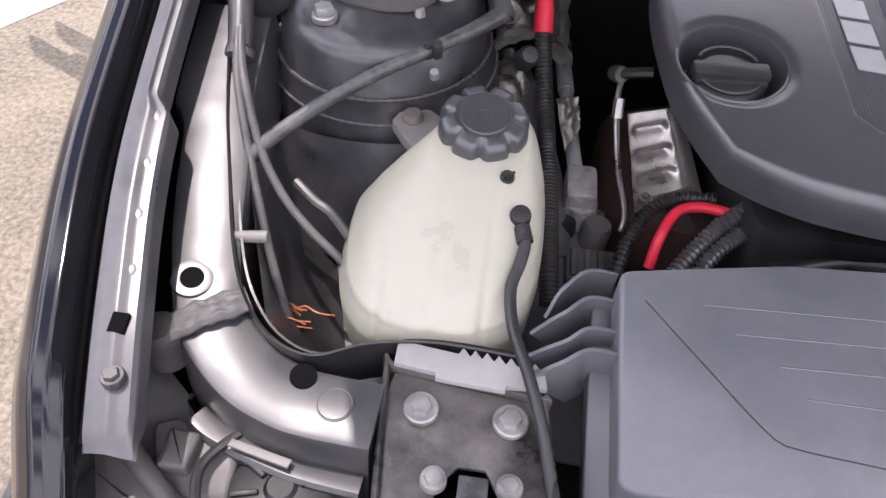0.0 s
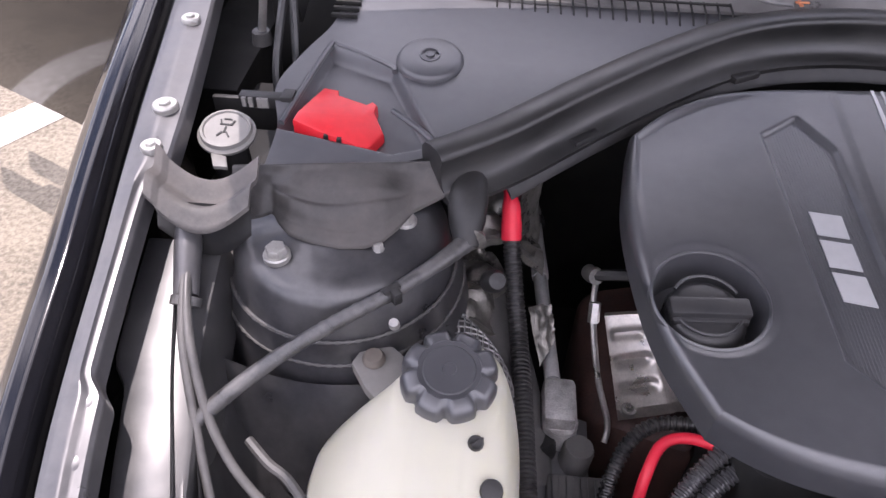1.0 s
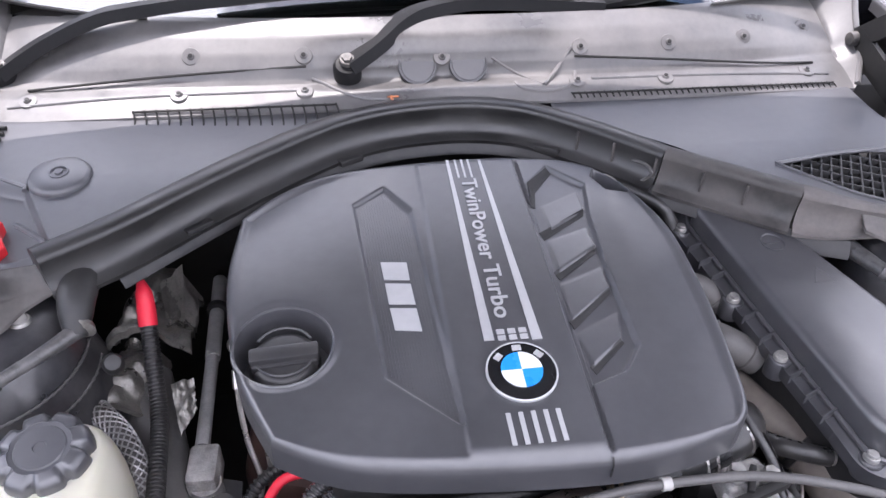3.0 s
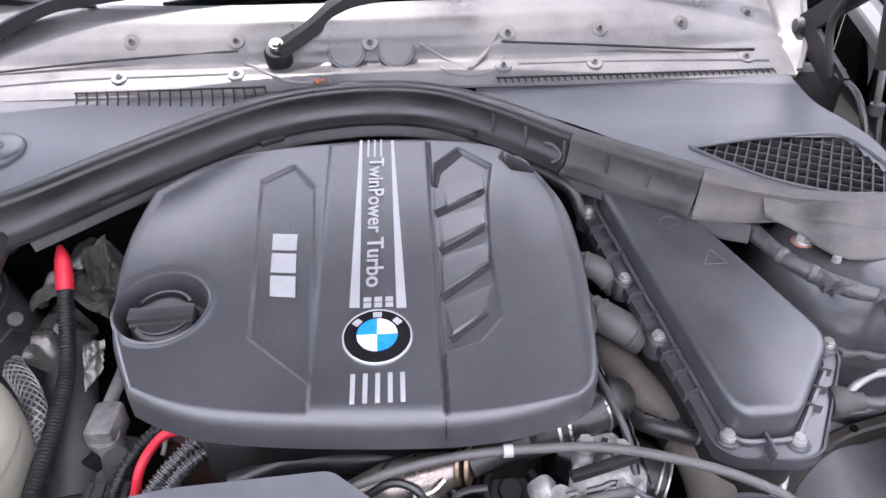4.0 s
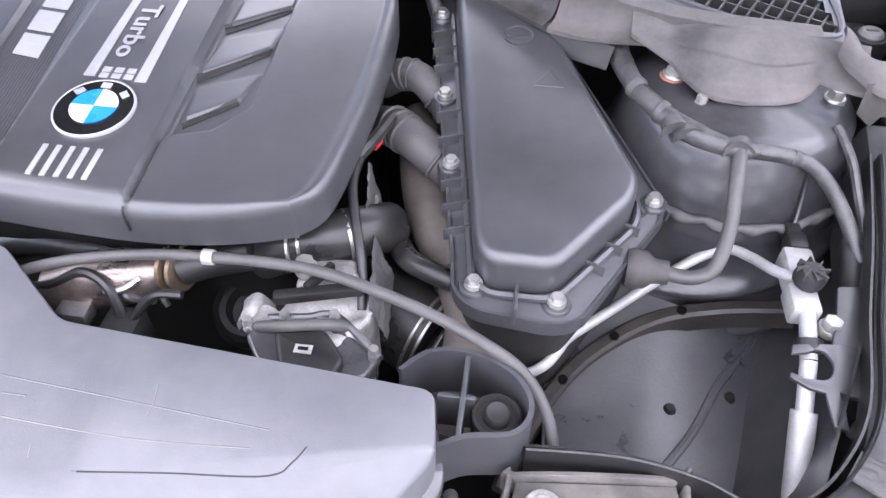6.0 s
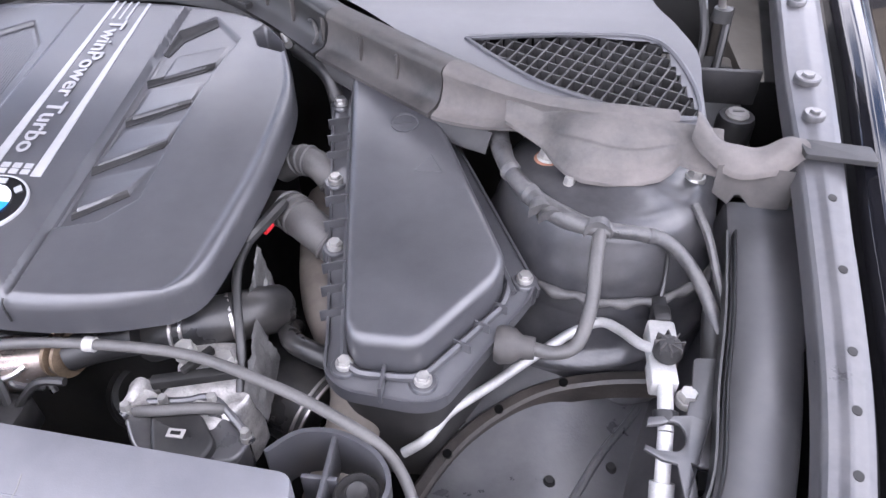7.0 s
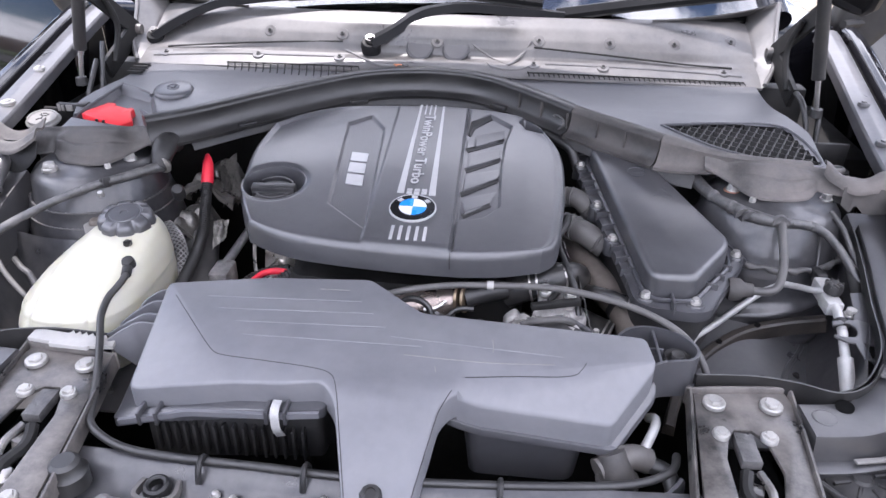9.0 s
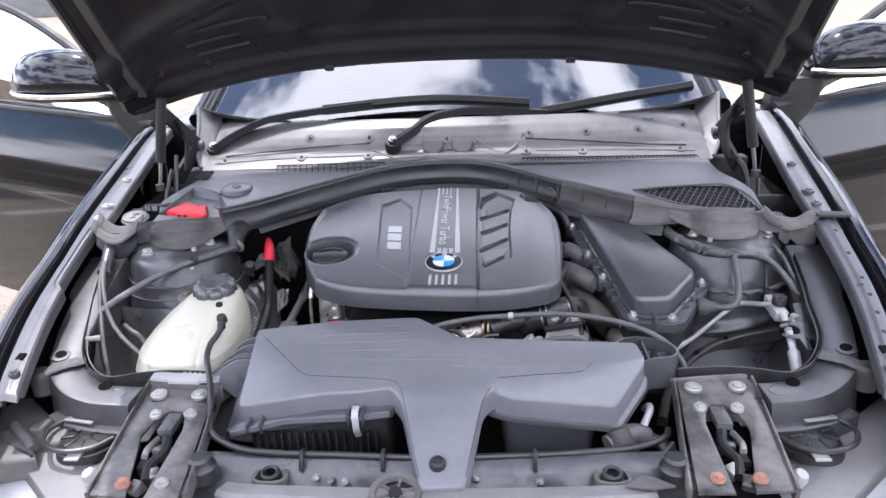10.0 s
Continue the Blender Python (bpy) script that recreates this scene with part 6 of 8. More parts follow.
for ang, gap, w in ((62, 0.0125, 0.0010), (-24, 0.0165, 0.0009)):
    d = Vector((math.cos(radians(ang)), math.sin(radians(ang))))
    n = Vector((-d.y, d.x))
    for k in range(-20, 21):
        c = Vector((0.53, 0.235)) + n * gap * k
        seg = clip_bar(c, d, 0.2)
        if seg:
            a, b = c + d * seg[0], c + d * seg[1]
            part("slat", sweep([(a.x, a.y, tray_z(a.y) - 0.003), ((a.x + b.x) / 2, (a.y + b.y) / 2, tray_z((a.y + b.y) / 2) - 0.003), (b.x, b.y, tray_z(b.y) - 0.003)], [(-w, -0.009), (w, -0.009), (w, 0.001), (-w, 0.001)], 5), RUBBER, vent_tray)

SEAL = [(-0.476, 0.160, 0.910), (-0.415, 0.205, 0.912), (-0.330, 0.282, 0.917), (-0.245, 0.350, 0.923), (-0.165, 0.400, 0.929), (-0.085, 0.424, 0.933), (0.010, 0.430, 0.934), (0.095, 0.414, 0.930), (0.175, 0.366, 0.922), (0.255, 0.300, 0.913), (0.395, 0.206, 0.902), (0.450, 0.180, 0.900), (0.520, 0.162, 0.899), (0.620, 0.156, 0.896)]
seal = thing("bulkhead_seal", (0, 0.38, 0.88), "long black rubber seal arching over the bulkhead", "rubber seal")
prof = [(0.034, -0.029), (0.035, -0.024), (0.021, -0.0205), (0.0165, -0.015), (0.0135, -0.004), (0.0130, 0.006), (0.0150, 0.0130), (0.0155, 0.0165), (0.012, 0.0205), (0.004, 0.0225), (-0.006, 0.0215), (-0.016, 0.018), (-0.022, 0.010), (-0.022, -0.006), (-0.008, -0.016), (0.018, -0.029)]
part("bulb", sweep(SEAL[:10], prof, 110), RUBBER, seal, sharp=50)
part("worn_length", sweep(SEAL[9:11], prof, 16), RUBBER_WORN, seal, "greyed length of the seal", sharp=50)
part("end_length", sweep(SEAL[10:], lambda t: [(a * (1 - 0.35 * smooth(0, 0.5, t)), b * (1 - 0.45 * smooth(0, 0.5, t))) for a, b in prof], 40), RUBBER_DUSTY, seal, "dust-covered end of the seal", sharp=50)
lip = [Vector(p) + Vector((0, -0.034, -0.030)) for p in SEAL]
part("lip", sweep([(p.x * 0.98, p.y + 0.004 * abs(p.x), p.z) for p in lip[1:-2]], [(-0.006, 0.006), (0.006, -0.006), (0.008, -0.012), (-0.006, 0.002)], 100), PLASTIC_DARK, seal, "dark lower lip")


# rubber flaps over the strut towers and the saddle pieces at both ends
SADDLE_TOP = spline([(0.634, 0.146, 0.918), (0.641, 0.134, 0.914), (0.656, 0.117, 0.905), (0.674, 0.113, 0.903), (0.692, 0.114, 0.906), (0.708, 0.113, 0.915), (0.722, 0.110, 0.918)], 49)
SADDLE_LOW = spline([(0.628, 0.124, 0.906), (0.640, 0.104, 0.898), (0.652, 0.092, 0.893), (0.676, 0.084, 0.892), (0.696, 0.088, 0.894), (0.712, 0.092, 0.902), (0.722, 0.094, 0.910)], 49)
EDGE_X = [0.455, 0.472, 0.492, 0.503, 0.515, 0.530, 0.552, 0.585, 0.603, 0.615, 0.622, 0.630, 0.645, 0.660]
EDGE_Y = [0.150, 0.139, 0.131, 0.112, 0.096, 0.087, 0.084, 0.089, 0.097, 0.108, 0.118, 0.110, 0.104, 0.095]
EDGE_Z = [0.893, 0.889, 0.880, 0.876, 0.874, 0.873, 0.873, 0.873, 0.873, 0.875, 0.879, 0.880, 0.880, 0.882]
for s, mtl in ((-1, RUBBER_WORN), (1, RUBBER_DUSTY)):
    flap = thing("seal_flap", (s * 0.57, 0.13, 0.86), "sagging black rubber flap over the strut tower" if s < 0 else "dust-covered rubber flap over the strut tower", "rubber flap", "seal flaps")

    def flap_pt(u, v):
        x = 0.455 + 0.205 * u
        low_y = float(np.interp(x, EDGE_X, EDGE_Y))
        low_z = float(np.interp(x, EDGE_X, EDGE_Z))
        arch = smooth(0.490, 0.525, x) * smooth(0.628, 0.600, x)
        top = Vector((x, 0.172 - 0.030 * u, 0.908 - 0.008 * u * (s > 0)))
        p = top.lerp(Vector((x, low_y, low_z)), v)
        p.z += arch * (0.012 * math.sin(math.pi * min(1, v * 1.15)) - 0.004 * math.exp(-((v - 0.55) / 0.05) ** 2) - 0.003 * math.exp(-((v - 0.80) / 0.04) ** 2))
        p.z += 0.0025 * math.sin(u * 14 + v * 5) * math.sin(math.pi * v) + 0.004 * math.exp(-((v - 0.06) / 0.07) ** 2)
        return Vector((s * p.x, p.y, p.z))

    part("flap", grid(flap_pt, 72, 48, 0.004), mtl, flap, sharp=70)
    part("mount_cap", lathe([(0.001, 0.012), (0.030, 0.010), (0.045, 0.004), (0.048, -0.004)], 36, (s * 0.565, 0.138, 0.872), (0, -0.1, 1)), mtl, flap)

    def saddle_pt(u, v):
        if s < 0:
            x = 0.628 + 0.092 * u
            dip = math.sin(math.pi * u)
            y = 0.128 - 0.045 * v - 0.012 * dip
            return Vector((s * x, y, 0.930 - 0.022 * dip + 0.004 * math.cos(v * 9) - 0.012 * v + 0.006 * (u > 0.9)))
        top, low = SADDLE_TOP[round(u * 48)], SADDLE_LOW[round(u * 48)]
        p = top.lerp(low, v)
        return p + Vector((0, -0.004, 0.005)) * math.sin(math.pi * v) + Vector((0, 0, 0.0015 * math.sin(u * 17 + v * 3)))

    def skirt_pt(u, v):
        if s < 0:
            return Vector((s * (0.630 + 0.085 * u), 0.092 - 0.012 * v, 0.905 - 0.050 * v * (0.4 + 0.6 * math.sin(math.pi * u))))
        x = 0.648 + 0.070 * u
        end = float(np.interp(x, [0.648, 0.666, 0.670, 0.674, 0.686, 0.718], [0.872, 0.857, 0.868, 0.869, 0.857, 0.860]))
        return Vector((x, 0.091 - 0.004 * v + 0.003 * math.sin(u * 5), 0.896 + (end - 0.896) * v))

    part("saddle", grid(saddle_pt, 48, 16, 0.005), RUBBER_DUSTY, flap, "pale dusty rubber end saddle", sharp=60)
    if s > 0:
        part("end_tab", slab(rounded([(0.716, 0.086), (0.775, 0.080), (0.776, 0.104), (0.716, 0.112)], 0.003), 0.005, 0.001, lambda x, y: 0.9165), PLASTIC_DARK, flap, "flat black end tab")
    part("skirt", grid(skirt_pt, 48, 8, 0.003), PLASTIC_DARK if s < 0 else RUBBER_WORN, flap)


# ---- engine and everything round it ----
engine = thing("engine", (0, 0.12, 0.33), "grimy dark diesel engine under its cover", "engine")
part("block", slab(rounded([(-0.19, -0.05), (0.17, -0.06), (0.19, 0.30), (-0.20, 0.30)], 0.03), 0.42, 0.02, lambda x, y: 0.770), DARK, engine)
part("manifold", slab(rounded([(-0.305, 0.08), (-0.19, 0.02), (-0.17, 0.27), (-0.30, 0.27)], 0.03), 0.20, 0.015, lambda x, y: 0.655 + 0.3 * (x + 0.25)), RUSTY, engine, "rusty brown exhaust manifold")
rng = random.Random(4)
SH = [Vector(p) for p in ((-0.272, 0.068, 0.662), (-0.214, 0.052, 0.716), (-0.240, 0.150, 0.752), (-0.292, 0.160, 0.728))]


def shield_pt(u, v):
    p = SH[0].lerp(SH[1], u).lerp(SH[3].lerp(SH[2], u), v)
    n = Vector((-0.62, -0.30, 0.72))
    lift = 0.0
    for c in (0.25, 0.50, 0.75):
        lift += 0.005 * math.exp(-((v - c) / 0.045) ** 2) * smooth(0.10, 0.22, u) * smooth(0.80, 0.66, u)
    lift += 0.004 * math.exp(-((u - 0.88) / 0.05) ** 2) - 0.010 * smooth(0.06, 0.0, min(u, v, 1 - u, 1 - v))
    return p + n * lift


shield_plate = thing("heat_shield", (-0.25, 0.10, 0.65), "stamped silver heat shield with three ribs", "heat shield")
part("plate", grid(shield_pt, 36, 50, 0.003), SHIELD, shield_plate)
part("bolt", bolt(shield_pt(0.2, 0.04) + Vector((0, 0, 0.004)), 0.006), STEEL, shield_plate, "dull steel bolt")
pipe = thing("injector_pipe", (-0.29, 0.12, 0.65), "thin bright steel pipe with a union nut", "pipe")
part("pipe", tube([(-0.300, 0.178, 0.752), (-0.302, 0.160, 0.742), (-0.300, 0.130, 0.722), (-0.292, 0.095, 0.690), (-0.278, 0.066, 0.655), (-0.280, 0.050, 0.640)], 0.0034, 30, 8), STEEL, pipe)
part("union_nut", lathe([(0.003, 0.016), (0.0065, 0.016), (0.0065, -0.006), (0.003, -0.006)], 6, (-0.301, 0.145, 0.733), (0, 0.6, 0.8)), STEEL, pipe, "hexagonal union nut")
part("banjo", lathe([(0.002, 0.010), (0.009, 0.010), (0.010, 0.0), (0.009, -0.010)], 16, (-0.304, 0.185, 0.757), (0.3, -0.8, 0.5)), STEEL, pipe)
part("cross_hose", tube([(-0.306, 0.183, 0.757), (-0.29, 0.178, 0.765), (-0.268, 0.175, 0.770)], 0.0065, 14, 8), RUBBER, pipe)

for name, label, cat, mtl, pts, r, corr in (
        ("red_cable", "bright red cable looping below the engine cover", "cable", RED_SOFT, [(-0.268, -0.050, 0.700), (-0.262, -0.030, 0.722), (-0.247, -0.003, 0.733), (-0.226, 0.004, 0.738), (-0.200, -0.004, 0.742), (-0.170, -0.020, 0.742)], 0.0055, 0),
        ("corrugated_conduit", "black corrugated conduit with a pale sheen", "conduit", CONDUIT, [(-0.255, -0.075, 0.710), (-0.232, -0.046, 0.727), (-0.209, -0.022, 0.739), (-0.185, -0.004, 0.748), (-0.16, 0.01, 0.75)], 0.0085, 0.0010),
        ("corrugated_conduit", "black corrugated conduit with a pale sheen", "conduit", CONDUIT, [(-0.238, -0.085, 0.712), (-0.212, -0.048, 0.732), (-0.175, -0.022, 0.743), (-0.130, -0.018, 0.745), (-0.09, -0.03, 0.745)], 0.0080, 0.0010),
        ("corrugated_conduit", "dark corrugated conduit bending towards the engine", "conduit", CONDUIT_DARK, [(-0.300, -0.060, 0.685), (-0.288, -0.020, 0.705), (-0.268, 0.012, 0.718), (-0.240, 0.026, 0.725), (-0.205, 0.020, 0.735)], 0.0068, 0.0008),
        ("coolant_hose", "thick black coolant hose below the cover", "hose", RUBBER, [(-0.16, -0.06, 0.72), (-0.10, -0.045, 0.735), (-0.03, -0.05, 0.74), (0.04, -0.045, 0.735)], 0.014, 0)):
    solid(name, tube(pts, r, 60, 10, corr, 0.0055), mtl, label, cat)

# connectors deep beside the engine
conn = thing("pump_connector", (-0.30, -0.01, 0.62), "grey plastic connector block beside the engine", "connector")
part("body", box(-0.345, -0.285, -0.050, -0.005, 0.630, 0.668, 0.004), CABLE, conn)
part("socket", lathe([(0.001, 0.045), (0.014, 0.045), (0.016, 0.040), (0.016, 0.0)], 20, (-0.318, 0.012, 0.640), (0.1, 0.1, 1)), CABLE, conn)
part("socket", lathe([(0.001, 0.030), (0.013, 0.030), (0.015, 0.025), (0.015, 0.0)], 20, (-0.348, 0.020, 0.650), (-0.1, 0.2, 1)), PLASTIC_DARK, conn)
for k in range(4):
    part("rib", box(-0.340 + 0.014 * k, -0.333 + 0.014 * k, -0.046, -0.010, 0.667, 0.672, 0.001), CABLE, conn)
shaft = thing("steering_shaft", (-0.35, 0.27, 0.60), "plain grey steering shaft running to the bulkhead", "steering shaft")
part("shaft", tube([(-0.366, 0.440, 0.660), (-0.352, 0.250, 0.676)], 0.0105, 8, 14), SHAFT, shaft)
part("sleeve", tube([(-0.353, 0.262, 0.675), (-0.341, 0.085, 0.694)], 0.0085, 8, 12), SHAFT, shaft, "dull grey sleeve")
part("collar", lathe([(0.0105, -0.008), (0.0150, -0.006), (0.0150, 0.006), (0.0105, 0.008)], 16, (-0.3600, 0.360, 0.667), (-0.07, 1, -0.08)), PLASTIC_DARK, shaft, "black joint collar")
part("joint", join(box(-0.352, -0.318, 0.030, 0.082, 0.668, 0.708, 0.006), lathe([(0.001, 0.05), (0.017, 0.05), (0.019, 0.0)], 18, (-0.332, 0.040, 0.640))), CAST, shaft, "cast joint")
boot = thing("battery_cable", (-0.385, 0.07, 0.70), "black corrugated battery cable with a red boot", "cable")
part("conduit", tube([(-0.396, 0.186, 0.802), (-0.389, 0.145, 0.770), (-0.381, 0.100, 0.742), (-0.374, 0.030, 0.728), (-0.368, -0.060, 0.716), (-0.364, -0.110, 0.700)], 0.0092, 60, 12, 0.0007, 0.0045), RUBBER, boot)
part("boot", tube([(-0.405, 0.224, 0.838), (-0.400, 0.212, 0.832), (-0.3975, 0.198, 0.816), (-0.396, 0.184, 0.800)], [0.004, 0.0095, 0.0108, 0.0108], 24, 14), RED_SOFT, boot, "bright red terminal boot")


def crumple(c, sx, sy, sz, seed, n=26):
    """A crushed sheet of insulation about c."""
    off = Vector((seed * 3.1, seed * 1.7, seed * 2.3))

    def at(u, v):
        p = Vector(((u - 0.5) * sx, (v - 0.5) * sy, 0))
        z = noise.noise(p * 24 + off) * 0.7 + abs(noise.noise(p * 50 + off)) * 0.4
        return Vector(c) + Vector((p.x + 0.006 * noise.noise(p * 40 - off), p.y + 0.006 * noise.noise(p * 35 + off * 2), z * sz - 1.1 * sz * (4 * (u - 0.5) ** 2)))
    return grid(at, n, n, 0.01)


foil = thing("heat_insulation", (-0.37, 0.13, 0.60), "crumpled grey foil insulation beside the strut tower", "insulation")
for i, (c, sx, sy, sz) in enumerate((((-0.405, 0.240, 0.790), 0.09, 0.11, 0.04), ((-0.430, 0.165, 0.755), 0.070, 0.10, 0.035))):
    part("sheet", crumple(c, sx, sy, sz, i + 1), FOIL, foil)
part("column", tube([(-0.412, 0.185, 0.715), (-0.398, 0.120, 0.695), (-0.382, 0.060, 0.675), (-0.366, -0.010, 0.640)], [0.026, 0.031, 0.033, 0.034], 40, 24), CABLE, foil, "smooth olive-grey moulded column")
sheath = thing("braided_sheath", (-0.40, 0.06, 0.70), "woven bright steel sheath behind the coolant tank", "sheath")
BRAID_PATH = spline([(-0.453, 0.112, 0.748), (-0.436, 0.094, 0.752), (-0.414, 0.070, 0.747), (-0.399, 0.046, 0.736), (-0.391, 0.020, 0.716), (-0.388, -0.020, 0.690)], 120)
part("core", tube(BRAID_PATH, 0.0120, 120, 14), RUBBER_WORN, sheath)
for turn in (-1, 1):
    for k in range(9):
        strand = []
        for i, p in enumerate(BRAID_PATH):
            along = (BRAID_PATH[min(i + 1, 119)] - BRAID_PATH[max(i - 1, 0)]).normalized()
            side = along.cross(Vector((0, 0, 1))).normalized()
            a = turn * (i * 0.115) + k * math.tau / 9
            strand.append(p + (side * math.cos(a) + along.cross(side) * math.sin(a)) * 0.0123)
        part("strand", tube(strand, 0.0011, 120, 4), BRAID, sheath)
part("collar", tube([BRAID_PATH[0], BRAID_PATH[10]], [0.0150, 0.0138], 8, 16), SHAFT, sheath, "grey end collar")

# taped harness over the strut tower and the sheathed cables
loom = thing("taped_loom", (-0.53, 0.03, 0.80), "grey taped wiring loom crossing the strut tower", "wiring loom")
LOOM = [(-0.664, -0.078, 0.790), (-0.636, -0.052, 0.812), (-0.590, -0.015, 0.834), (-0.545, 0.015, 0.850), (-0.501, 0.045, 0.860), (-0.462, 0.085, 0.862), (-0.438, 0.116, 0.862)]
part("loom", tube(LOOM, [0.0070, 0.0072, 0.0066, 0.0062, 0.0060, 0.0070, 0.0095], 60, 12), TAPE, loom)
path = spline(LOOM, 60)
for k in range(3, 56, 2):
    a = (path[k + 1] - path[k - 1]).normalized()
    part("tape_turn", lathe([(0.0052, -0.006), (0.0066 + 0.0003 * (k % 3), 0.0), (0.0056, 0.007)], 12, path[k], a + Vector((0.15, -0.1, 0.1))), TAPE, loom)
part("clip", moved(join(box(-0.0085, 0.0085, -0.004, 0.004, -0.008, 0.008, 0.002), box(-0.004, 0.004, -0.012, -0.003, -0.004, 0.0095, 0.001)), pose(-0.500, 0.045, 0.860, 0, 0, 40)), PLASTIC_DARK, loom, "black cable clip")
part("stud", lathe([(0.001, 0.008), (0.004, 0.008), (0.005, 0.0)], 10, (-0.494, 0.018, 0.850), (0, -0.4, 1)), ZINC, loom)
elbow = thing("connector_boot", (-0.44, 0.14, 0.84), "dark rubber connector boot on the loom", "connector")
part("boot", tube([(-0.440, 0.110, 0.858), (-0.441, 0.122, 0.867), (-0.442, 0.140, 0.880), (-0.443, 0.165, 0.884), (-0.443, 0.190, 0.870)], [0.011, 0.017, 0.0195, 0.019, 0.014], 24, 16), PLASTIC_DARK, elbow)
part("crimp", lathe([(0.010, -0.004), (0.0155, 0.0), (0.0125, 0.006)], 14, (-0.437, 0.117, 0.862), (0.1, 0.9, 0.2)), FOIL, elbow)
plug = solid("round_plug", lathe([(0.001, 0.014), (0.008, 0.013), (0.011, 0.008), (0.011, -0.012)], 18, (-0.412, 0.105, 0.820), (0.2, -0.5, 0.6)), PLASTIC_DARK, "round black plug beside the tank cap", "plug")

for i, pts in enumerate(([(-0.682, 0.050, 0.864), (-0.673, 0.015, 0.853), (-0.660, -0.018, 0.842), (-0.640, -0.058, 0.812), (-0.617, -0.086, 0.786), (-0.590, -0.106, 0.766), (-0.555, -0.124, 0.745)],
                         [(-0.685, 0.050, 0.864), (-0.677, 0.015, 0.852), (-0.667, -0.018, 0.840), (-0.648, -0.066, 0.806), (-0.632, -0.102, 0.782), (-0.616, -0.136, 0.752), (-0.600, -0.164, 0.716), (-0.590, -0.172, 0.685)])):
    solid("sheathed_cable", tube(pts, 0.0042, 50, 10), CABLE, "thin grey sheathed cable down to the wheel arch", "cable", "sheathed cables")
sleeve = thing("cable_sleeve", (-0.69, 0.06, 0.84), "pale shrink sleeve holding two cables", "cable sleeve")
part("sleeve", tube([(-0.700, 0.118, 0.888), (-0.690, 0.080, 0.872), (-0.681, 0.032, 0.848)], [0.010, 0.0125, 0.0110], 20, 12), FENDER_RAIL, sleeve)
part("clamp", lathe([(0.010, -0.004), (0.0135, -0.004), (0.0135, 0.004), (0.010, 0.004)], 12, (-0.680, 0.028, 0.846), (0.02, 0.75, 0.5)), TAPE, sleeve, "dull wire clamp")
solid("pale_stud", lathe([(0.001, 0.030), (0.0052, 0.030), (0.0056, 0.027), (0.0048, 0.0)], 14, (-0.640, -0.147, 0.790), (1, 0.1, 0.05)), PALE, "pale plastic stud on the wing wall", "stud")
tag = solid("strip_clip", tube([(-0.612, -0.058, 0.772), (-0.590, -0.076, 0.768), (-0.572, -0.086, 0.764), (-0.548, -0.108, 0.752)], 0.0045, 24, 8), CABLE, "dull metal strip clipped to the wall", "clip")
debris = thing("wire_debris", (-0.62, -0.15, 0.66), "tangle of bare copper-coloured wires", "wires")
for k in range(9):
    a = Vector((-0.645 + 0.05 * rng.random(), -0.172 + 0.02 * rng.random(), 0.690 + 0.015 * rng.random()))
    part("wire", tube([a, a + Vector((0.012, 0.004 * rng.random(), 0.006)), a + Vector((0.026, -0.006 + 0.012 * rng.random(), 0.008)), a + Vector((0.040, 0.0, 0.002))], 0.0009, 14, 5), COPPER, debris)
debris_r = thing("wire_debris", (0.62, -0.16, 0.66), "tangle of bare copper-coloured wires", "wires")
for k in range(9):
    a = Vector((0.585 + 0.03 * rng.random(), -0.190 + 0.02 * rng.random(), 0.680 + 0.012 * rng.random()))
    part("wire", tube([a, a + Vector((0.014, 0.006, 0.006)), a + Vector((0.03, 0.012 * rng.random(), 0.010)), a + Vector((0.05, 0.016, 0.004))], 0.0009, 14, 5), COPPER, debris_r)

# throttle and exhaust gas valve in front of the engine
valve = thing("throttle_valve", (0.2, -0.1, 0.64), "cast aluminium valve body with a black actuator", "valve")
part("casting", slab(rounded([(0.172, -0.140), (0.186, -0.092), (0.242, -0.074), (0.262, -0.100), (0.246, -0.145), (0.190, -0.150)], 0.010), 0.080, 0.008, lambda x, y: 0.770 + 0.15 * (y + 0.1) + 0.004 * math.sin(x * 210) * math.sin(y * 190), 3, cuts=[((x, 0, 0), (1, 0, 0)) for x in np.linspace(0.18, 0.26, 14)] + [((0, y, 0), (0, 1, 0)) for y in np.linspace(-0.145, -0.08, 12)]), CAST, valve)
part("casting", slab(rounded([(0.190, -0.100), (0.192, -0.066), (0.236, -0.062), (0.246, -0.096)], 0.008), 0.030, 0.006, lambda x, y: 0.782, 3), CAST, valve)
part("actuator", slab(rounded([(0.158, -0.140), (0.166, -0.128), (0.190, -0.124), (0.228, -0.118), (0.238, -0.126), (0.272, -0.150), (0.262, -0.168), (0.20, -0.185), (0.172, -0.160)], 0.006), 0.030, 0.004, lambda x, y: 0.764 + 0.12 * (y + 0.14), 3), CONDUIT, valve, "black actuator cover")
part("actuator_box", slab(rounded([(0.185, -0.142), (0.225, -0.134), (0.246, -0.158), (0.240, -0.175), (0.200, -0.178)], 0.006), 0.016, 0.004, lambda x, y: 0.774 + 0.12 * (y + 0.14), 3), PLASTIC_DARK, valve)
part("actuator_rim", tube([(0.158, -0.140, 0.765), (0.170, -0.127, 0.767), (0.205, -0.121, 0.768), (0.230, -0.117, 0.768), (0.272, -0.150, 0.764)], 0.0035, 40, 8), PLASTIC, valve)
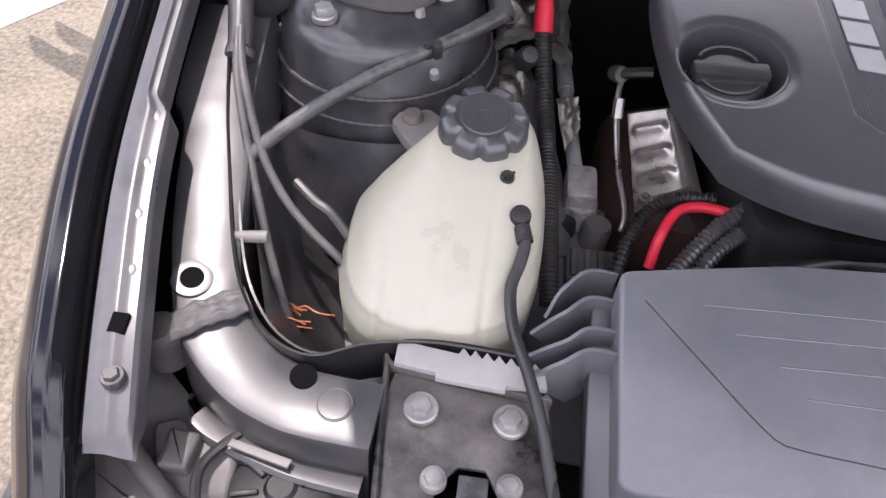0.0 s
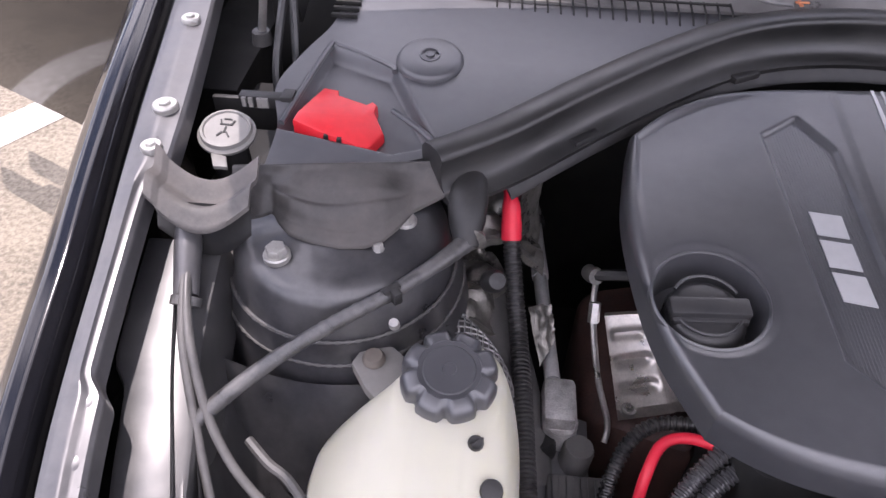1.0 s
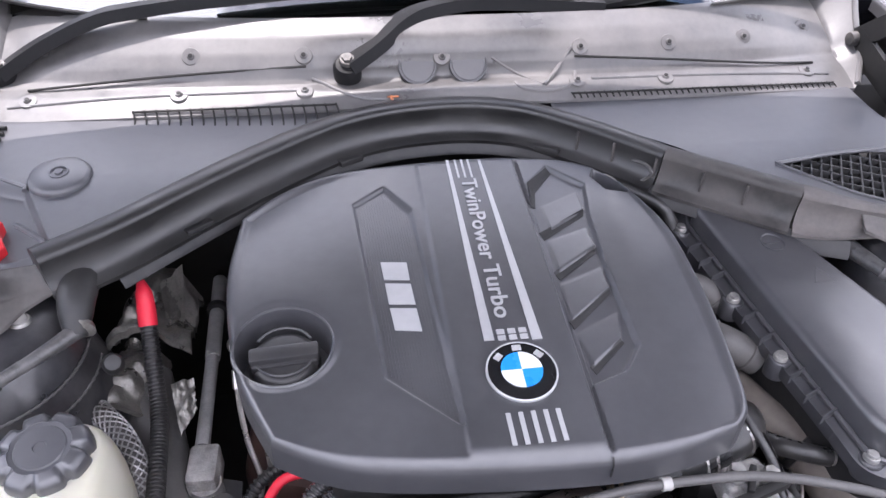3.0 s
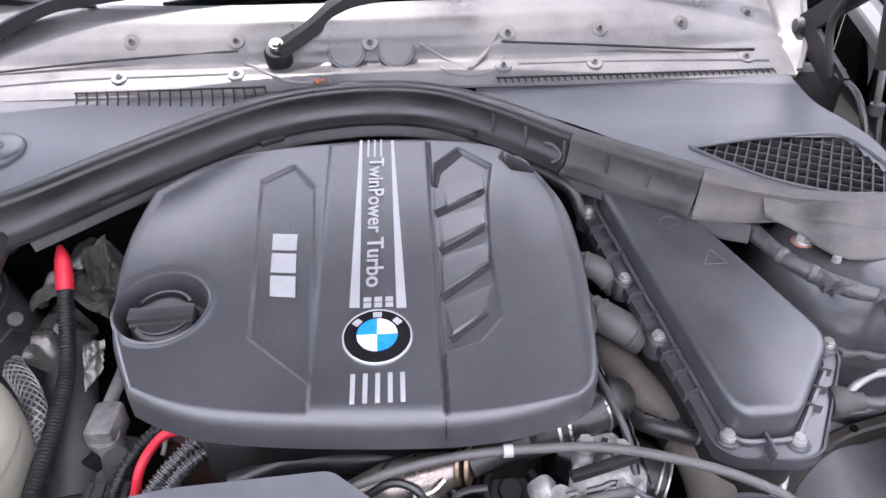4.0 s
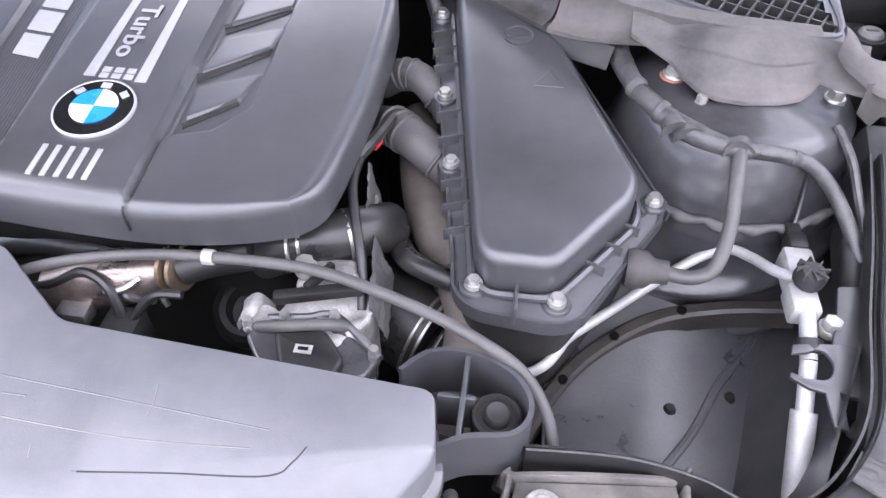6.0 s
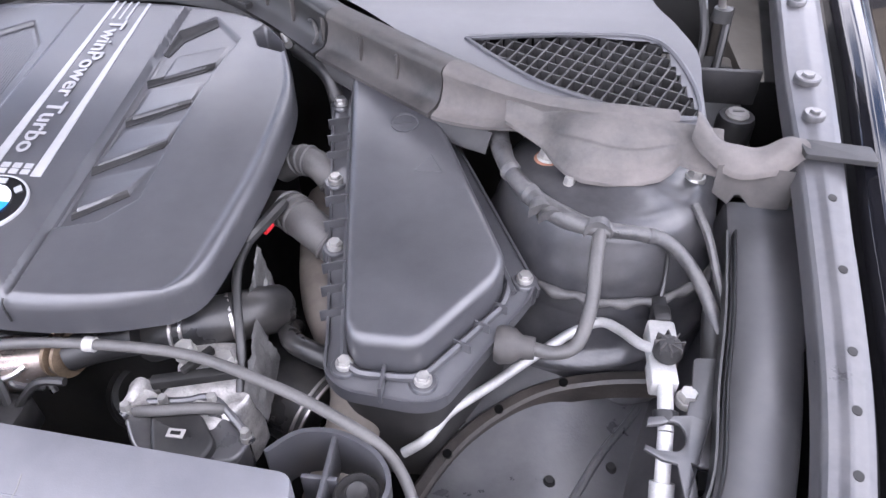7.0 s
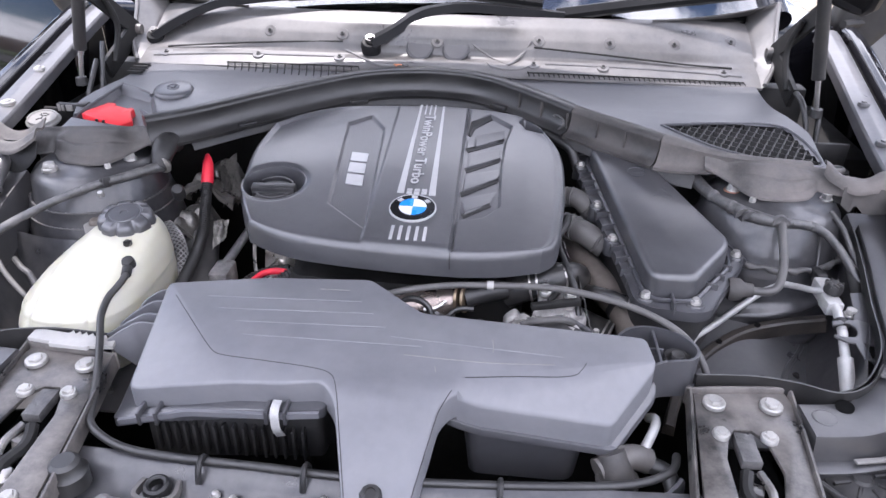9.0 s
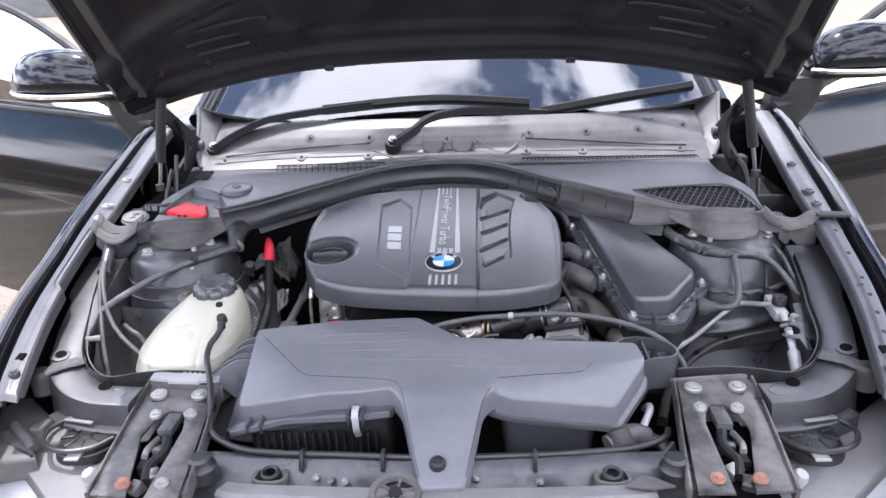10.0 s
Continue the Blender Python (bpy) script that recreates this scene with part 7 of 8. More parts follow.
for x, y, z, r in ((0.199, -0.088, 0.792, 0.0085), (0.234, -0.091, 0.786, 0.0085), (0.160, -0.134, 0.766, 0.0045), (0.189, -0.125, 0.768, 0.0045), (0.229, -0.119, 0.768, 0.0045), (0.267, -0.148, 0.766, 0.0045)):
    part("screw", bolt((x, y, z), r, washer=1.15, h=0.009), ZINC, valve, "bright screw")
for c, sx, sy, sz, k in (((0.156, -0.113, 0.764), 0.024, 0.020, 0.012, 3), ((0.171, -0.124, 0.770), 0.026, 0.018, 0.010, 4), ((0.222, -0.128, 0.767), 0.020, 0.014, 0.008, 6)):
    part("boss", crumple(c, sx, sy, sz, k, 14), CAST, valve, "rough cast boss")
part("bypass_hose", tube([(0.168, -0.134, 0.766), (0.188, -0.138, 0.775), (0.212, -0.134, 0.776), (0.234, -0.127, 0.770), (0.250, -0.118, 0.755)], 0.0050, 30, 10), CABLE, valve, "thin grey bypass hose")
part("arm", moved(box(-0.036, 0.036, -0.005, 0.005, -0.006, 0.004, 0.002), pose(0.214, -0.108, 0.786, 0, 0, 16)), DARK, valve)
part("arm", moved(box(-0.016, 0.016, -0.003, 0.003, -0.004, 0.004, 0.001), pose(0.212, -0.095, 0.790, 0, 0, 60)), DARK, valve)
part("label", box(0.206, 0.220, -0.160, -0.152, 0.7735, 0.7745, 0), TANK_WHITE, valve, "small white sticker")
part("label_mark", box(0.209, 0.217, -0.1575, -0.1545, 0.7745, 0.7752, 0), DARK, valve)
elbow2 = thing("charge_pipe", (0.2, -0.05, 0.70), "dark ribbed charge pipe below the cover", "pipe")
part("pipe", tube([(0.145, -0.050, 0.760), (0.170, -0.052, 0.774), (0.205, -0.048, 0.786), (0.236, -0.030, 0.782), (0.252, -0.005, 0.765)], 0.023, 40, 18), CONDUIT_DARK, elbow2)
for p, a in (((0.180, -0.052, 0.778), (1, 0, 0.2)), ((0.190, -0.051, 0.782), (1, 0, 0.2)), ((0.222, -0.040, 0.784), (1, 0.5, 0))):
    part("ring", lathe([(0.022, -0.0016), (0.0246, -0.0014), (0.0246, 0.0014), (0.022, 0.0016)], 28, p, a), STEEL, elbow2, "thin steel clamp ring")
part("loom", tube([(0.222, 0.030, 0.818), (0.222, -0.005, 0.816), (0.231, -0.040, 0.808), (0.243, -0.075, 0.790), (0.248, -0.105, 0.765)], 0.0044, 40, 10), RUBBER, elbow2)
part("loom", tube([(0.215, 0.020, 0.815), (0.232, 0.045, 0.826), (0.240, 0.085, 0.822)], 0.006, 20, 8), RUBBER, elbow2)
part("red_tag", tube([(0.230, 0.050, 0.812), (0.233, 0.062, 0.812)], 0.0032, 6, 10), RED, elbow2, "small red wire tag")

def torn(corners, seed, ragged=0.006):
    """A thin torn sheet between four corners, slightly buckled."""
    a, b, c, d = (Vector(q) for q in corners)

    def at(u, v):
        p = a.lerp(b, u).lerp(d.lerp(c, u), v)
        w = Vector((seed, u * 3, v * 3))
        rag = ragged * noise.noise(Vector((u * 9, v * 9, seed))) * (1 - 4 * (u - 0.5) ** 2 * 0.2)
        return p + Vector((rag, rag * 0.6, 0.006 * noise.noise(w)))
    return grid(at, 18, 18, 0.0012)


part("sheet", torn([(-0.388, 0.235, 0.818), (-0.364, 0.262, 0.829), (-0.372, 0.240, 0.754), (-0.389, 0.220, 0.735)], 7, 0.002), FOIL, foil, "buckled pale grey sheet")
part("sheet", torn([(-0.373, 0.136, 0.752), (-0.348, 0.142, 0.752), (-0.343, 0.108, 0.735), (-0.358, 0.080, 0.725)], 9, 0.002), FOIL, foil, "buckled pale grey sheet")
part("wrap", torn([(0.228, 0.032, 0.812), (0.240, -0.042, 0.802), (0.252, -0.046, 0.757), (0.240, 0.026, 0.765)], 2, 0.002), WRAP, elbow2, "torn grey wrap")
part("wrap", torn([(0.248, -0.046, 0.795), (0.256, -0.112, 0.780), (0.270, -0.114, 0.737), (0.264, -0.050, 0.747)], 5, 0.002), WRAP, elbow2, "torn grey wrap")
part("shiny_hose", tube([(0.262, 0.000, 0.735), (0.268, -0.026, 0.756), (0.280, -0.048, 0.768), (0.299, -0.059, 0.770), (0.320, -0.064, 0.766)], [0.011, 0.011, 0.010, 0.010], 40, 14), CONDUIT_DARK, elbow2, "shiny black bent hose")
part("hose_end", tube([(0.300, -0.060, 0.770), (0.324, -0.065, 0.766)], 0.0085, 6, 12), STEEL, elbow2, "bright steel hose end")
muffler = thing("exhaust_pipe", (0.04, -0.08, 0.72), "shiny heat-tinted exhaust gas pipe with a clamp", "pipe")
part("pipe", tube([(-0.030, -0.105, 0.745), (0.010, -0.098, 0.756), (0.055, -0.090, 0.764), (0.072, -0.086, 0.768)], [0.021, 0.026, 0.025, 0.017], 30, 20), HEAT, muffler)
for d in (-0.0045, 0.0045):
    part("clamp", lathe([(0.017, -0.0022), (0.0222, -0.0018), (0.0222, 0.0018), (0.017, 0.0022)], 28, (0.082 + d, -0.084, 0.770), (1, -0.25, 0.1)), TAN_BAND, muffler, "tarnished clamp ring")
part("hose", tube([(0.085, -0.084, 0.770), (0.110, -0.076, 0.776), (0.145, -0.068, 0.782)], 0.0165, 16, 16), RUBBER, muffler)
part("seam", tube([(0.030, -0.118, 0.768), (0.048, -0.116, 0.772), (0.060, -0.108, 0.778)], 0.003, 10, 6), STEEL, muffler)
pulley = thing("belt_pulley", (0.10, -0.11, 0.66), "black belt pulley in the gap", "pulley")
part("rim", lathe([(0.020, 0.0), (0.024, 0.012), (0.030, 0.012), (0.034, 0.006), (0.036, 0.012), (0.038, 0.0)], 40, (0.132, -0.070, 0.700), (0, -0.3, 1)), DARK, pulley)
part("hub", lathe([(0.001, 0.006), (0.012, 0.006), (0.014, 0.002), (0.036, 0.0), (0.036, -0.01)], 32, (0.132, -0.070, 0.700), (0, -0.3, 1)), PLASTIC_DARK, pulley)
sensor = thing("sensor_plug", (0.03, -0.14, 0.70), "black sensor plug with short wires", "sensor")
part("plug", box(0.030, 0.062, -0.150, -0.118, 0.715, 0.752, 0.004), PLASTIC_DARK, sensor)
part("latch", box(0.040, 0.052, -0.154, -0.148, 0.722, 0.742, 0.001), TANK_WHITE, sensor, "white latch mark")
part("wire", tube([(0.045, -0.13, 0.75), (0.035, -0.118, 0.775), (0.010, -0.110, 0.780), (-0.02, -0.115, 0.765), (-0.06, -0.11, 0.75)], 0.0045, 30, 8), RUBBER, sensor)
part("wire", tube([(0.055, -0.13, 0.75), (0.075, -0.120, 0.772), (0.100, -0.118, 0.775)], 0.004, 20, 8), RUBBER, sensor)
part("fitting", box(-0.010, 0.018, -0.140, -0.122, 0.742, 0.758, 0.003), STEEL, sensor, "bright metal fitting")
part("fitting", box(-0.060, -0.045, -0.128, -0.112, 0.772, 0.786, 0.003), TANK_WHITE, sensor, "white plastic fitting")
for k, (x, y, z, bend) in enumerate(((0.002, -0.093, 0.770, 0.020), (0.014, -0.103, 0.768, -0.014), (0.026, -0.098, 0.758, 0.018), (0.040, -0.108, 0.757, -0.016), (0.053, -0.106, 0.756, 0.012))):
    part("short_wire", tube([(x - 0.020, y + bend * 0.4, z - 0.012), (x - 0.006, y - bend * 0.3, z + 0.006), (x + 0.008, y + bend * 0.5, z + 0.004), (x + 0.022, y - bend * 0.2, z - 0.012)], 0.0036, 20, 8), CONDUIT if k % 2 else CONDUIT_DARK, sensor)
for x, y, z, a in ((0.000, -0.096, 0.776, 20), (0.012, -0.106, 0.773, 65), (0.052, -0.109, 0.763, 10), (0.060, -0.101, 0.760, 40)):
    part("terminal", moved(join(box(-0.006, 0.006, -0.003, 0.003, -0.0025, 0.0025, 0.0012), box(-0.009, -0.005, -0.002, 0.002, -0.0015, 0.0015, 0.0006)), pose(x, y, z, 15, 10, a)), STEEL, sensor, "bright metal terminal")
arch = thing("fuel_line", (0.15, -0.11, 0.74), "thin black line arching over the intake gap", "fuel line")
part("line", tube([(-0.085, -0.140, 0.770), (-0.021, -0.117, 0.790), (0.050, -0.102, 0.799), (0.121, -0.097, 0.802), (0.212, -0.104, 0.808), (0.290, -0.126, 0.807), (0.345, -0.143, 0.796), (0.385, -0.156, 0.775), (0.408, -0.182, 0.748), (0.414, -0.215, 0.712)], 0.0048, 90, 12), CABLE, arch)
part("clip", tube([(0.117, -0.097, 0.802), (0.126, -0.097, 0.802)], 0.0066, 4, 12), TANK_WHITE, arch, "white plastic clip")
big_hose = thing("intake_hose", (0.31, 0.0, 0.70), "thick brown-grey rubber intake hose", "hose")
part("hose", tube([(0.250, 0.200, 0.735), (0.266, 0.110, 0.742), (0.288, 0.032, 0.742), (0.318, -0.020, 0.734), (0.337, -0.062, 0.720), (0.338, -0.110, 0.706), (0.328, -0.170, 0.685)], 0.0250, 60, 20), HOSE_BROWN, big_hose)
part("clamp", lathe([(0.0245, -0.005), (0.0268, -0.004), (0.0268, 0.004), (0.0245, 0.005)], 28, (0.322, -0.028, 0.732), (0.5, -0.85, -0.2)), PLASTIC_DARK, big_hose, "dark band clamp")
intake = thing("intake_pipe", (0.26, -0.06, 0.64), "black intake pipe with a bright double band", "pipe")
part("pipe", tube([(0.205, -0.010, 0.690), (0.235, -0.030, 0.688), (0.268, -0.046, 0.682), (0.300, -0.060, 0.676)], 0.043, 24, 28), CONDUIT_DARK, intake)
for d in (0.0, 0.008):
    part("band", lathe([(0.0425, -0.0016), (0.0450, -0.0012), (0.0450, 0.0012), (0.0425, 0.0016)], 40, (0.292 + d, -0.0565 - d * 0.4, 0.678), (0.90, -0.40, -0.16), False), STEEL, intake, "bright steel band")
for pts, r in (([(0.215, 0.165, 0.805), (0.240, 0.158, 0.824), (0.262, 0.148, 0.824), (0.285, 0.135, 0.805)], 0.0155), ([(0.218, 0.120, 0.785), (0.240, 0.100, 0.800), (0.266, 0.078, 0.800), (0.300, 0.062, 0.785)], 0.0195)):
    run = spline(pts, 24)
    h = thing("breather_hose", run[12] - Vector((0, 0, r)), "smooth grey breather hose with three ribs", "hose", "breather hoses")
    part("hose", tube(pts, r, 40, 18), CABLE, h)
    for k in (7, 9, 11, 20):
        part("rib", lathe([(r * 0.96, -0.0026), (r * 1.10, -0.001), (r * 1.10, 0.001), (r * 0.96, 0.0026)], 22, run[k], run[k + 1] - run[k - 1]), CABLE, h)
solid("vacuum_hose", tube([(0.205, 0.300, 0.880), (0.225, 0.285, 0.876), (0.250, 0.262, 0.868), (0.262, 0.245, 0.845)], 0.009, 24, 10), RUBBER, "bent black vacuum hose behind the cover", "hose")
solid("loop_wire", tube([(0.195, 0.345, 0.895), (0.215, 0.310, 0.880), (0.235, 0.285, 0.905), (0.228, 0.300, 0.915), (0.210, 0.330, 0.905)], 0.0022, 40, 6), CABLE, "thin loop of grey wire under the seal", "wire")

# air conditioning line on the right
ac = thing("air_conditioning_line", (0.52, -0.05, 0.66), "bare aluminium air conditioning line with a service valve", "refrigerant line")
part("pipe", tube([(0.387, -0.108, 0.700), (0.406, -0.101, 0.713), (0.416, -0.088, 0.718), (0.426, -0.073, 0.720), (0.462, -0.040, 0.722), (0.500, -0.012, 0.735), (0.535, 0.006, 0.754), (0.558, 0.008, 0.768), (0.574, -0.006, 0.775), (0.588, -0.030, 0.785), (0.602, -0.044, 0.794)], 0.0048, 80, 12), ALU, ac)
part("block", join(box(0.594, 0.619, -0.046, -0.008, 0.772, 0.796, 0.004), box(0.592, 0.615, -0.076, -0.046, 0.772, 0.792, 0.003)), ALU, ac, "machined aluminium valve block")
part("valve_cap", lathe([(0.001, 0.014), (0.009, 0.014), (0.0125, 0.009), (0.0125, 0.0)], 12, (0.607, -0.046, 0.795), (0, -0.15, 1)), PLASTIC_DARK, ac, "black knurled valve cap")
for k in range(8):
    part("cap_rib", moved(box(0.003, 0.0128, -0.0007, 0.0007, 0.008, 0.0152, 0.0003), Matrix.Translation((0.607, -0.046, 0.795)) @ pose(0, 0, 0, 8, 0, 45 * k + 10)), RUBBER_WORN, ac)
part("neck", tube([(0.604, -0.072, 0.788), (0.603, -0.110, 0.772)], 0.0065, 6, 14), ALU, ac)
part("collar", lathe([(0.0085, -0.006), (0.0105, -0.005), (0.0105, 0.005), (0.0085, 0.006)], 16, (0.603, -0.100, 0.777), (0, -0.85, -0.45)), PLASTIC_DARK, ac, "black collar")
part("lower_pipe", tube([(0.603, -0.110, 0.772), (0.601, -0.140, 0.752), (0.600, -0.150, 0.745)], 0.0065, 8, 14), ALU, ac)
part("ferrule", tube([(0.601, -0.142, 0.750), (0.598, -0.195, 0.708)], [0.0100, 0.0094], 8, 16), ALU, ac, "thick pale ferrule")
part("sensor", join(box(0.600, 0.617, -0.010, 0.010, 0.778, 0.798, 0.004), box(0.602, 0.615, 0.008, 0.022, 0.780, 0.796, 0.002)), PLASTIC_DARK, ac, "black pressure sensor plug")
part("sensor_wire", tube([(0.609, 0.018, 0.790), (0.612, 0.030, 0.805), (0.611, 0.040, 0.830), (0.604, 0.040, 0.848)], 0.0022, 20, 6), RUBBER, ac)
holder = thing("line_bracket", (0.63, -0.09, 0.72), "grey steel bracket holding the aluminium line", "bracket")
def bracket_z(x, y):
    return 0.787 + 0.30 * (y + 0.10)


arc = [(0.606 + 0.0100 * math.cos(radians(d)), -0.1195 + 0.0115 * math.sin(radians(d))) for d in range(100, -101, -20)]
claw = [(0.586, -0.113), (0.587, -0.106), (0.600, -0.104), (0.622, -0.102), (0.640, -0.108), (0.642, -0.121), (0.638, -0.141), (0.626, -0.141), (0.618, -0.138), (0.621, -0.150), (0.622, -0.166), (0.612, -0.164), (0.608, -0.140), (0.596, -0.138), (0.583, -0.131), (0.584, -0.127), (0.594, -0.131), *arc[::-1], (0.598, -0.111)]
part("hook_plate", slab(claw, 0.003, 0.0008, bracket_z), BAY_RAIL, holder, "open steel claw round the line")
part("upright", slab(rounded([(0.628, -0.052), (0.651, -0.050), (0.648, -0.080), (0.641, -0.108), (0.616, -0.108), (0.624, -0.081)], 0.003), 0.003, 0.001, lambda x, y: bracket_z(x, y) - 0.0035), BAY_RAIL, holder)
part("foot", sweep([(0.622, -0.165, 0.768), (0.632, -0.170, 0.764), (0.645, -0.168, 0.760)], [(-0.004, -0.003), (0.004, -0.003), (0.004, 0.0), (-0.004, 0.0)], 8), BAY_RAIL, holder)
# Black block set into the claw paints the shade of its square slot.
part("slot", slab([(0.6225, -0.143), (0.634, -0.143), (0.633, -0.157), (0.6225, -0.157)], 0.010, 0, lambda x, y: bracket_z(x, y) - 0.001), PITCH, holder, "black block for the shade in a square slot")
part("nut", bolt((0.622, -0.082, 0.780), 0.008, washer=1.2, h=0.010), ZINC, holder, "pale nut")
solid("dark_post", tube([(0.652, 0.000, 0.800), (0.650, -0.030, 0.785), (0.648, -0.055, 0.775)], 0.010, 10, 12), RUBBER, "black grommet post on the wing wall", "grommet")

loom_r = thing("filter_loom", (0.53, 0.0, 0.78), "black taped loom around the strut tower", "wiring loom")
part("plug", join(lathe([(0.001, 0.0), (0.0155, 0.0), (0.0175, 0.005), (0.016, 0.016), (0.011, 0.022), (0.010, 0.034)], 16, (0.462, -0.048, 0.790), (1, -0.1, 0.05)), box(0.462, 0.472, -0.061, -0.035, 0.780, 0.800, 0.003)), RUBBER_WORN, loom_r, "dusty round plug")
part("tail", tube([(0.494, -0.052, 0.792), (0.515, -0.055, 0.793), (0.532, -0.047, 0.800), (0.541, -0.022, 0.822), (0.543, 0.008, 0.846), (0.546, 0.032, 0.860)], 0.0062, 50, 10), CABLE, loom_r)
part("loom", tube([(0.446, 0.215, 0.862), (0.450, 0.165, 0.862), (0.464, 0.110, 0.862), (0.488, 0.068, 0.862), (0.518, 0.044, 0.860), (0.546, 0.034, 0.860), (0.582, 0.034, 0.857), (0.606, 0.034, 0.850), (0.628, 0.024, 0.833), (0.645, 0.004, 0.812), (0.655, -0.020, 0.795)], [0.011, 0.0112, 0.010, 0.0085, 0.0095, 0.010, 0.0068, 0.0066, 0.0062, 0.0062, 0.0065], 100, 12), TAPE, loom_r)
run = spline([(0.450, 0.165, 0.862), (0.464, 0.110, 0.862), (0.488, 0.068, 0.862), (0.518, 0.044, 0.860), (0.546, 0.034, 0.860), (0.582, 0.034, 0.857), (0.606, 0.034, 0.850), (0.628, 0.024, 0.833)], 60)
for k in range(4, 58, 9):
    r = 0.0090 - 0.0034 * smooth(24, 44, k) + 0.0004 * rng.random()
    part("tape_turn", lathe([(r, -0.005), (r + 0.0012, -0.0035), (r + 0.0010, 0.002), (r - 0.001, 0.005)], 14, run[k], (run[k + 1] - run[k - 1]).normalized() + Vector((0.2, 0.15, -0.1))), TAPE, loom_r)
for k, size in ((26, 0.012), (29, 0.014), (38, 0.010)):
    part("tape_end", crumple(run[k] + Vector((0, -0.004, 0.010)), 0.026, size, 0.006, k, 12), TAPE, loom_r, "loose crumpled tape end")
part("branch", tube([(0.634, 0.078, 0.860), (0.645, 0.052, 0.846), (0.653, 0.030, 0.826), (0.660, 0.006, 0.806), (0.662, -0.020, 0.790)], 0.0040, 30, 8), TAPE, loom_r)
part("boot", tube([(0.430, 0.215, 0.868), (0.452, 0.200, 0.874), (0.478, 0.185, 0.872)], [0.013, 0.015, 0.010], 16, 14), PLASTIC_DARK, loom_r)
beam = thing("chassis_rail", (0.50, -0.05, 0.66), "dirty black chassis rail under the aluminium line", "chassis rail")
part("rail", sweep([(0.378, -0.190, 0.650), (0.400, -0.130, 0.664), (0.440, -0.072, 0.682), (0.500, -0.030, 0.700), (0.560, -0.018, 0.715), (0.625, -0.020, 0.730)], [(-0.009, -0.02), (-0.008, 0.0), (-0.005, 0.003), (0.004, 0.003), (0.007, 0.0), (0.008, -0.02)], 40), GRIME, beam)
for p in ((0.425, -0.092, 0.6795), (0.470, -0.048, 0.695), (0.530, -0.022, 0.7115)):
    # Black discs on the rail take the place of shaded holes.
    part("hole", lathe([(0.001, 0.0012), (0.0045, 0.0012), (0.0045, -0.002)], 14, p, (-0.1, -0.1, 1)), PITCH, beam, "flat black disc for the shade in a round hole")

# pipe and plug beside the air box corner
corner = thing("corner_connector", (0.31, -0.31, 0.62), "grey plastic connector with a short pipe beside the air box", "connector")
part("body", tube([(0.276, -0.306, 0.712), (0.284, -0.318, 0.690), (0.290, -0.330, 0.655), (0.292, -0.336, 0.610)], [0.017, 0.023, 0.024, 0.024], 30, 20), RUBBER_WORN, corner, "thick ribbed rubber hose")
for k in range(5):
    part("hose_rib", lathe([(0.0225, -0.003), (0.0255, -0.001), (0.0255, 0.001), (0.0225, 0.003)], 24, (0.2855 + 0.0012 * k, -0.320 - 0.0026 * k, 0.684 - 0.010 * k), (0.15, -0.3, -1)), RUBBER_WORN, corner)
part("barrel", tube([(0.262, -0.318, 0.690), (0.300, -0.300, 0.698), (0.325, -0.296, 0.690)], 0.016, 12, 14), LAMP_GREY, corner)
part("ring", lathe([(0.014, -0.004), (0.019, -0.004), (0.019, 0.004), (0.014, 0.004)], 20, (0.292, -0.304, 0.697), (0.9, 0.4, 0.1)), LAMP_GREY, corner)
part("pipe", tube([(0.318, -0.292, 0.700), (0.335, -0.262, 0.712), (0.340, -0.240, 0.708), (0.338, -0.220, 0.690)], 0.0062, 20, 10), ALU, corner, "pale bent pipe")
part("elbow", tube([(0.320, -0.300, 0.690), (0.345, -0.310, 0.688), (0.352, -0.335, 0.676), (0.350, -0.360, 0.655)], 0.0105, 20, 12), RUBBER, corner, "black rubber elbow")


# ---- small things on the trays and body ----
term = thing("terminal_cover", (-0.578, 0.232, 0.885), "bright red plastic cover of the jump-start terminal", "terminal cover")
shape = [(-0.606, 0.282), (-0.590, 0.279), (-0.588, 0.270), (-0.556, 0.256), (-0.551, 0.262), (-0.545, 0.258), (-0.546, 0.246), (-0.533, 0.222), (-0.545, 0.198), (-0.556, 0.196), (-0.585, 0.204), (-0.626, 0.224), (-0.624, 0.236)]


def term_top(x, y):
    d = (x + 0.545) * 0.8 + (y - 0.215) * -0.3
    return 0.909 - 0.009 * smooth(-0.022, 0.012, d) - 0.004 * smooth(0.25, 0.20, y)


part("lid", slab(shape, 0.020, 0.002, term_top, 2, cuts=[((-0.57, 0.2, 0), (0.8, -0.3, 0)), ((-0.55, 0.2, 0), (0.8, -0.3, 0)), ((0, 0.235, 0), (0, 1, 0)), ((0, 0.215, 0), (0, 1, 0))]), RED, term)
# Black boxes drawn for the shade inside the lid's hinge slots.
for x, y in ((-0.588, 0.2065), (-0.574, 0.2025)):
    part("hinge_slot", box(x - 0.0022, x + 0.0022, y - 0.004, y + 0.0005, 0.893, 0.9045, 0), DARK, term, "black block for the shade in a hinge slot")
part("finger_notch", box(-0.562, -0.548, 0.188, 0.200, 0.885, 0.897, 0.002), DARK, term)
part("rib", tube([(x, y, tray_z(y) - 0.001) for x, y in ((-0.637, 0.222), (-0.612, 0.340), (-0.600, 0.348), (-0.540, 0.318), (-0.534, 0.308))], 0.0032, 40, 8), TRAY, scuttle)
part("rib", tube([(x, y, tray_z(y) - 0.001) for x, y in ((-0.528, 0.250), (-0.500, 0.228), (-0.474, 0.203))], 0.0032, 20, 8), TRAY, scuttle)
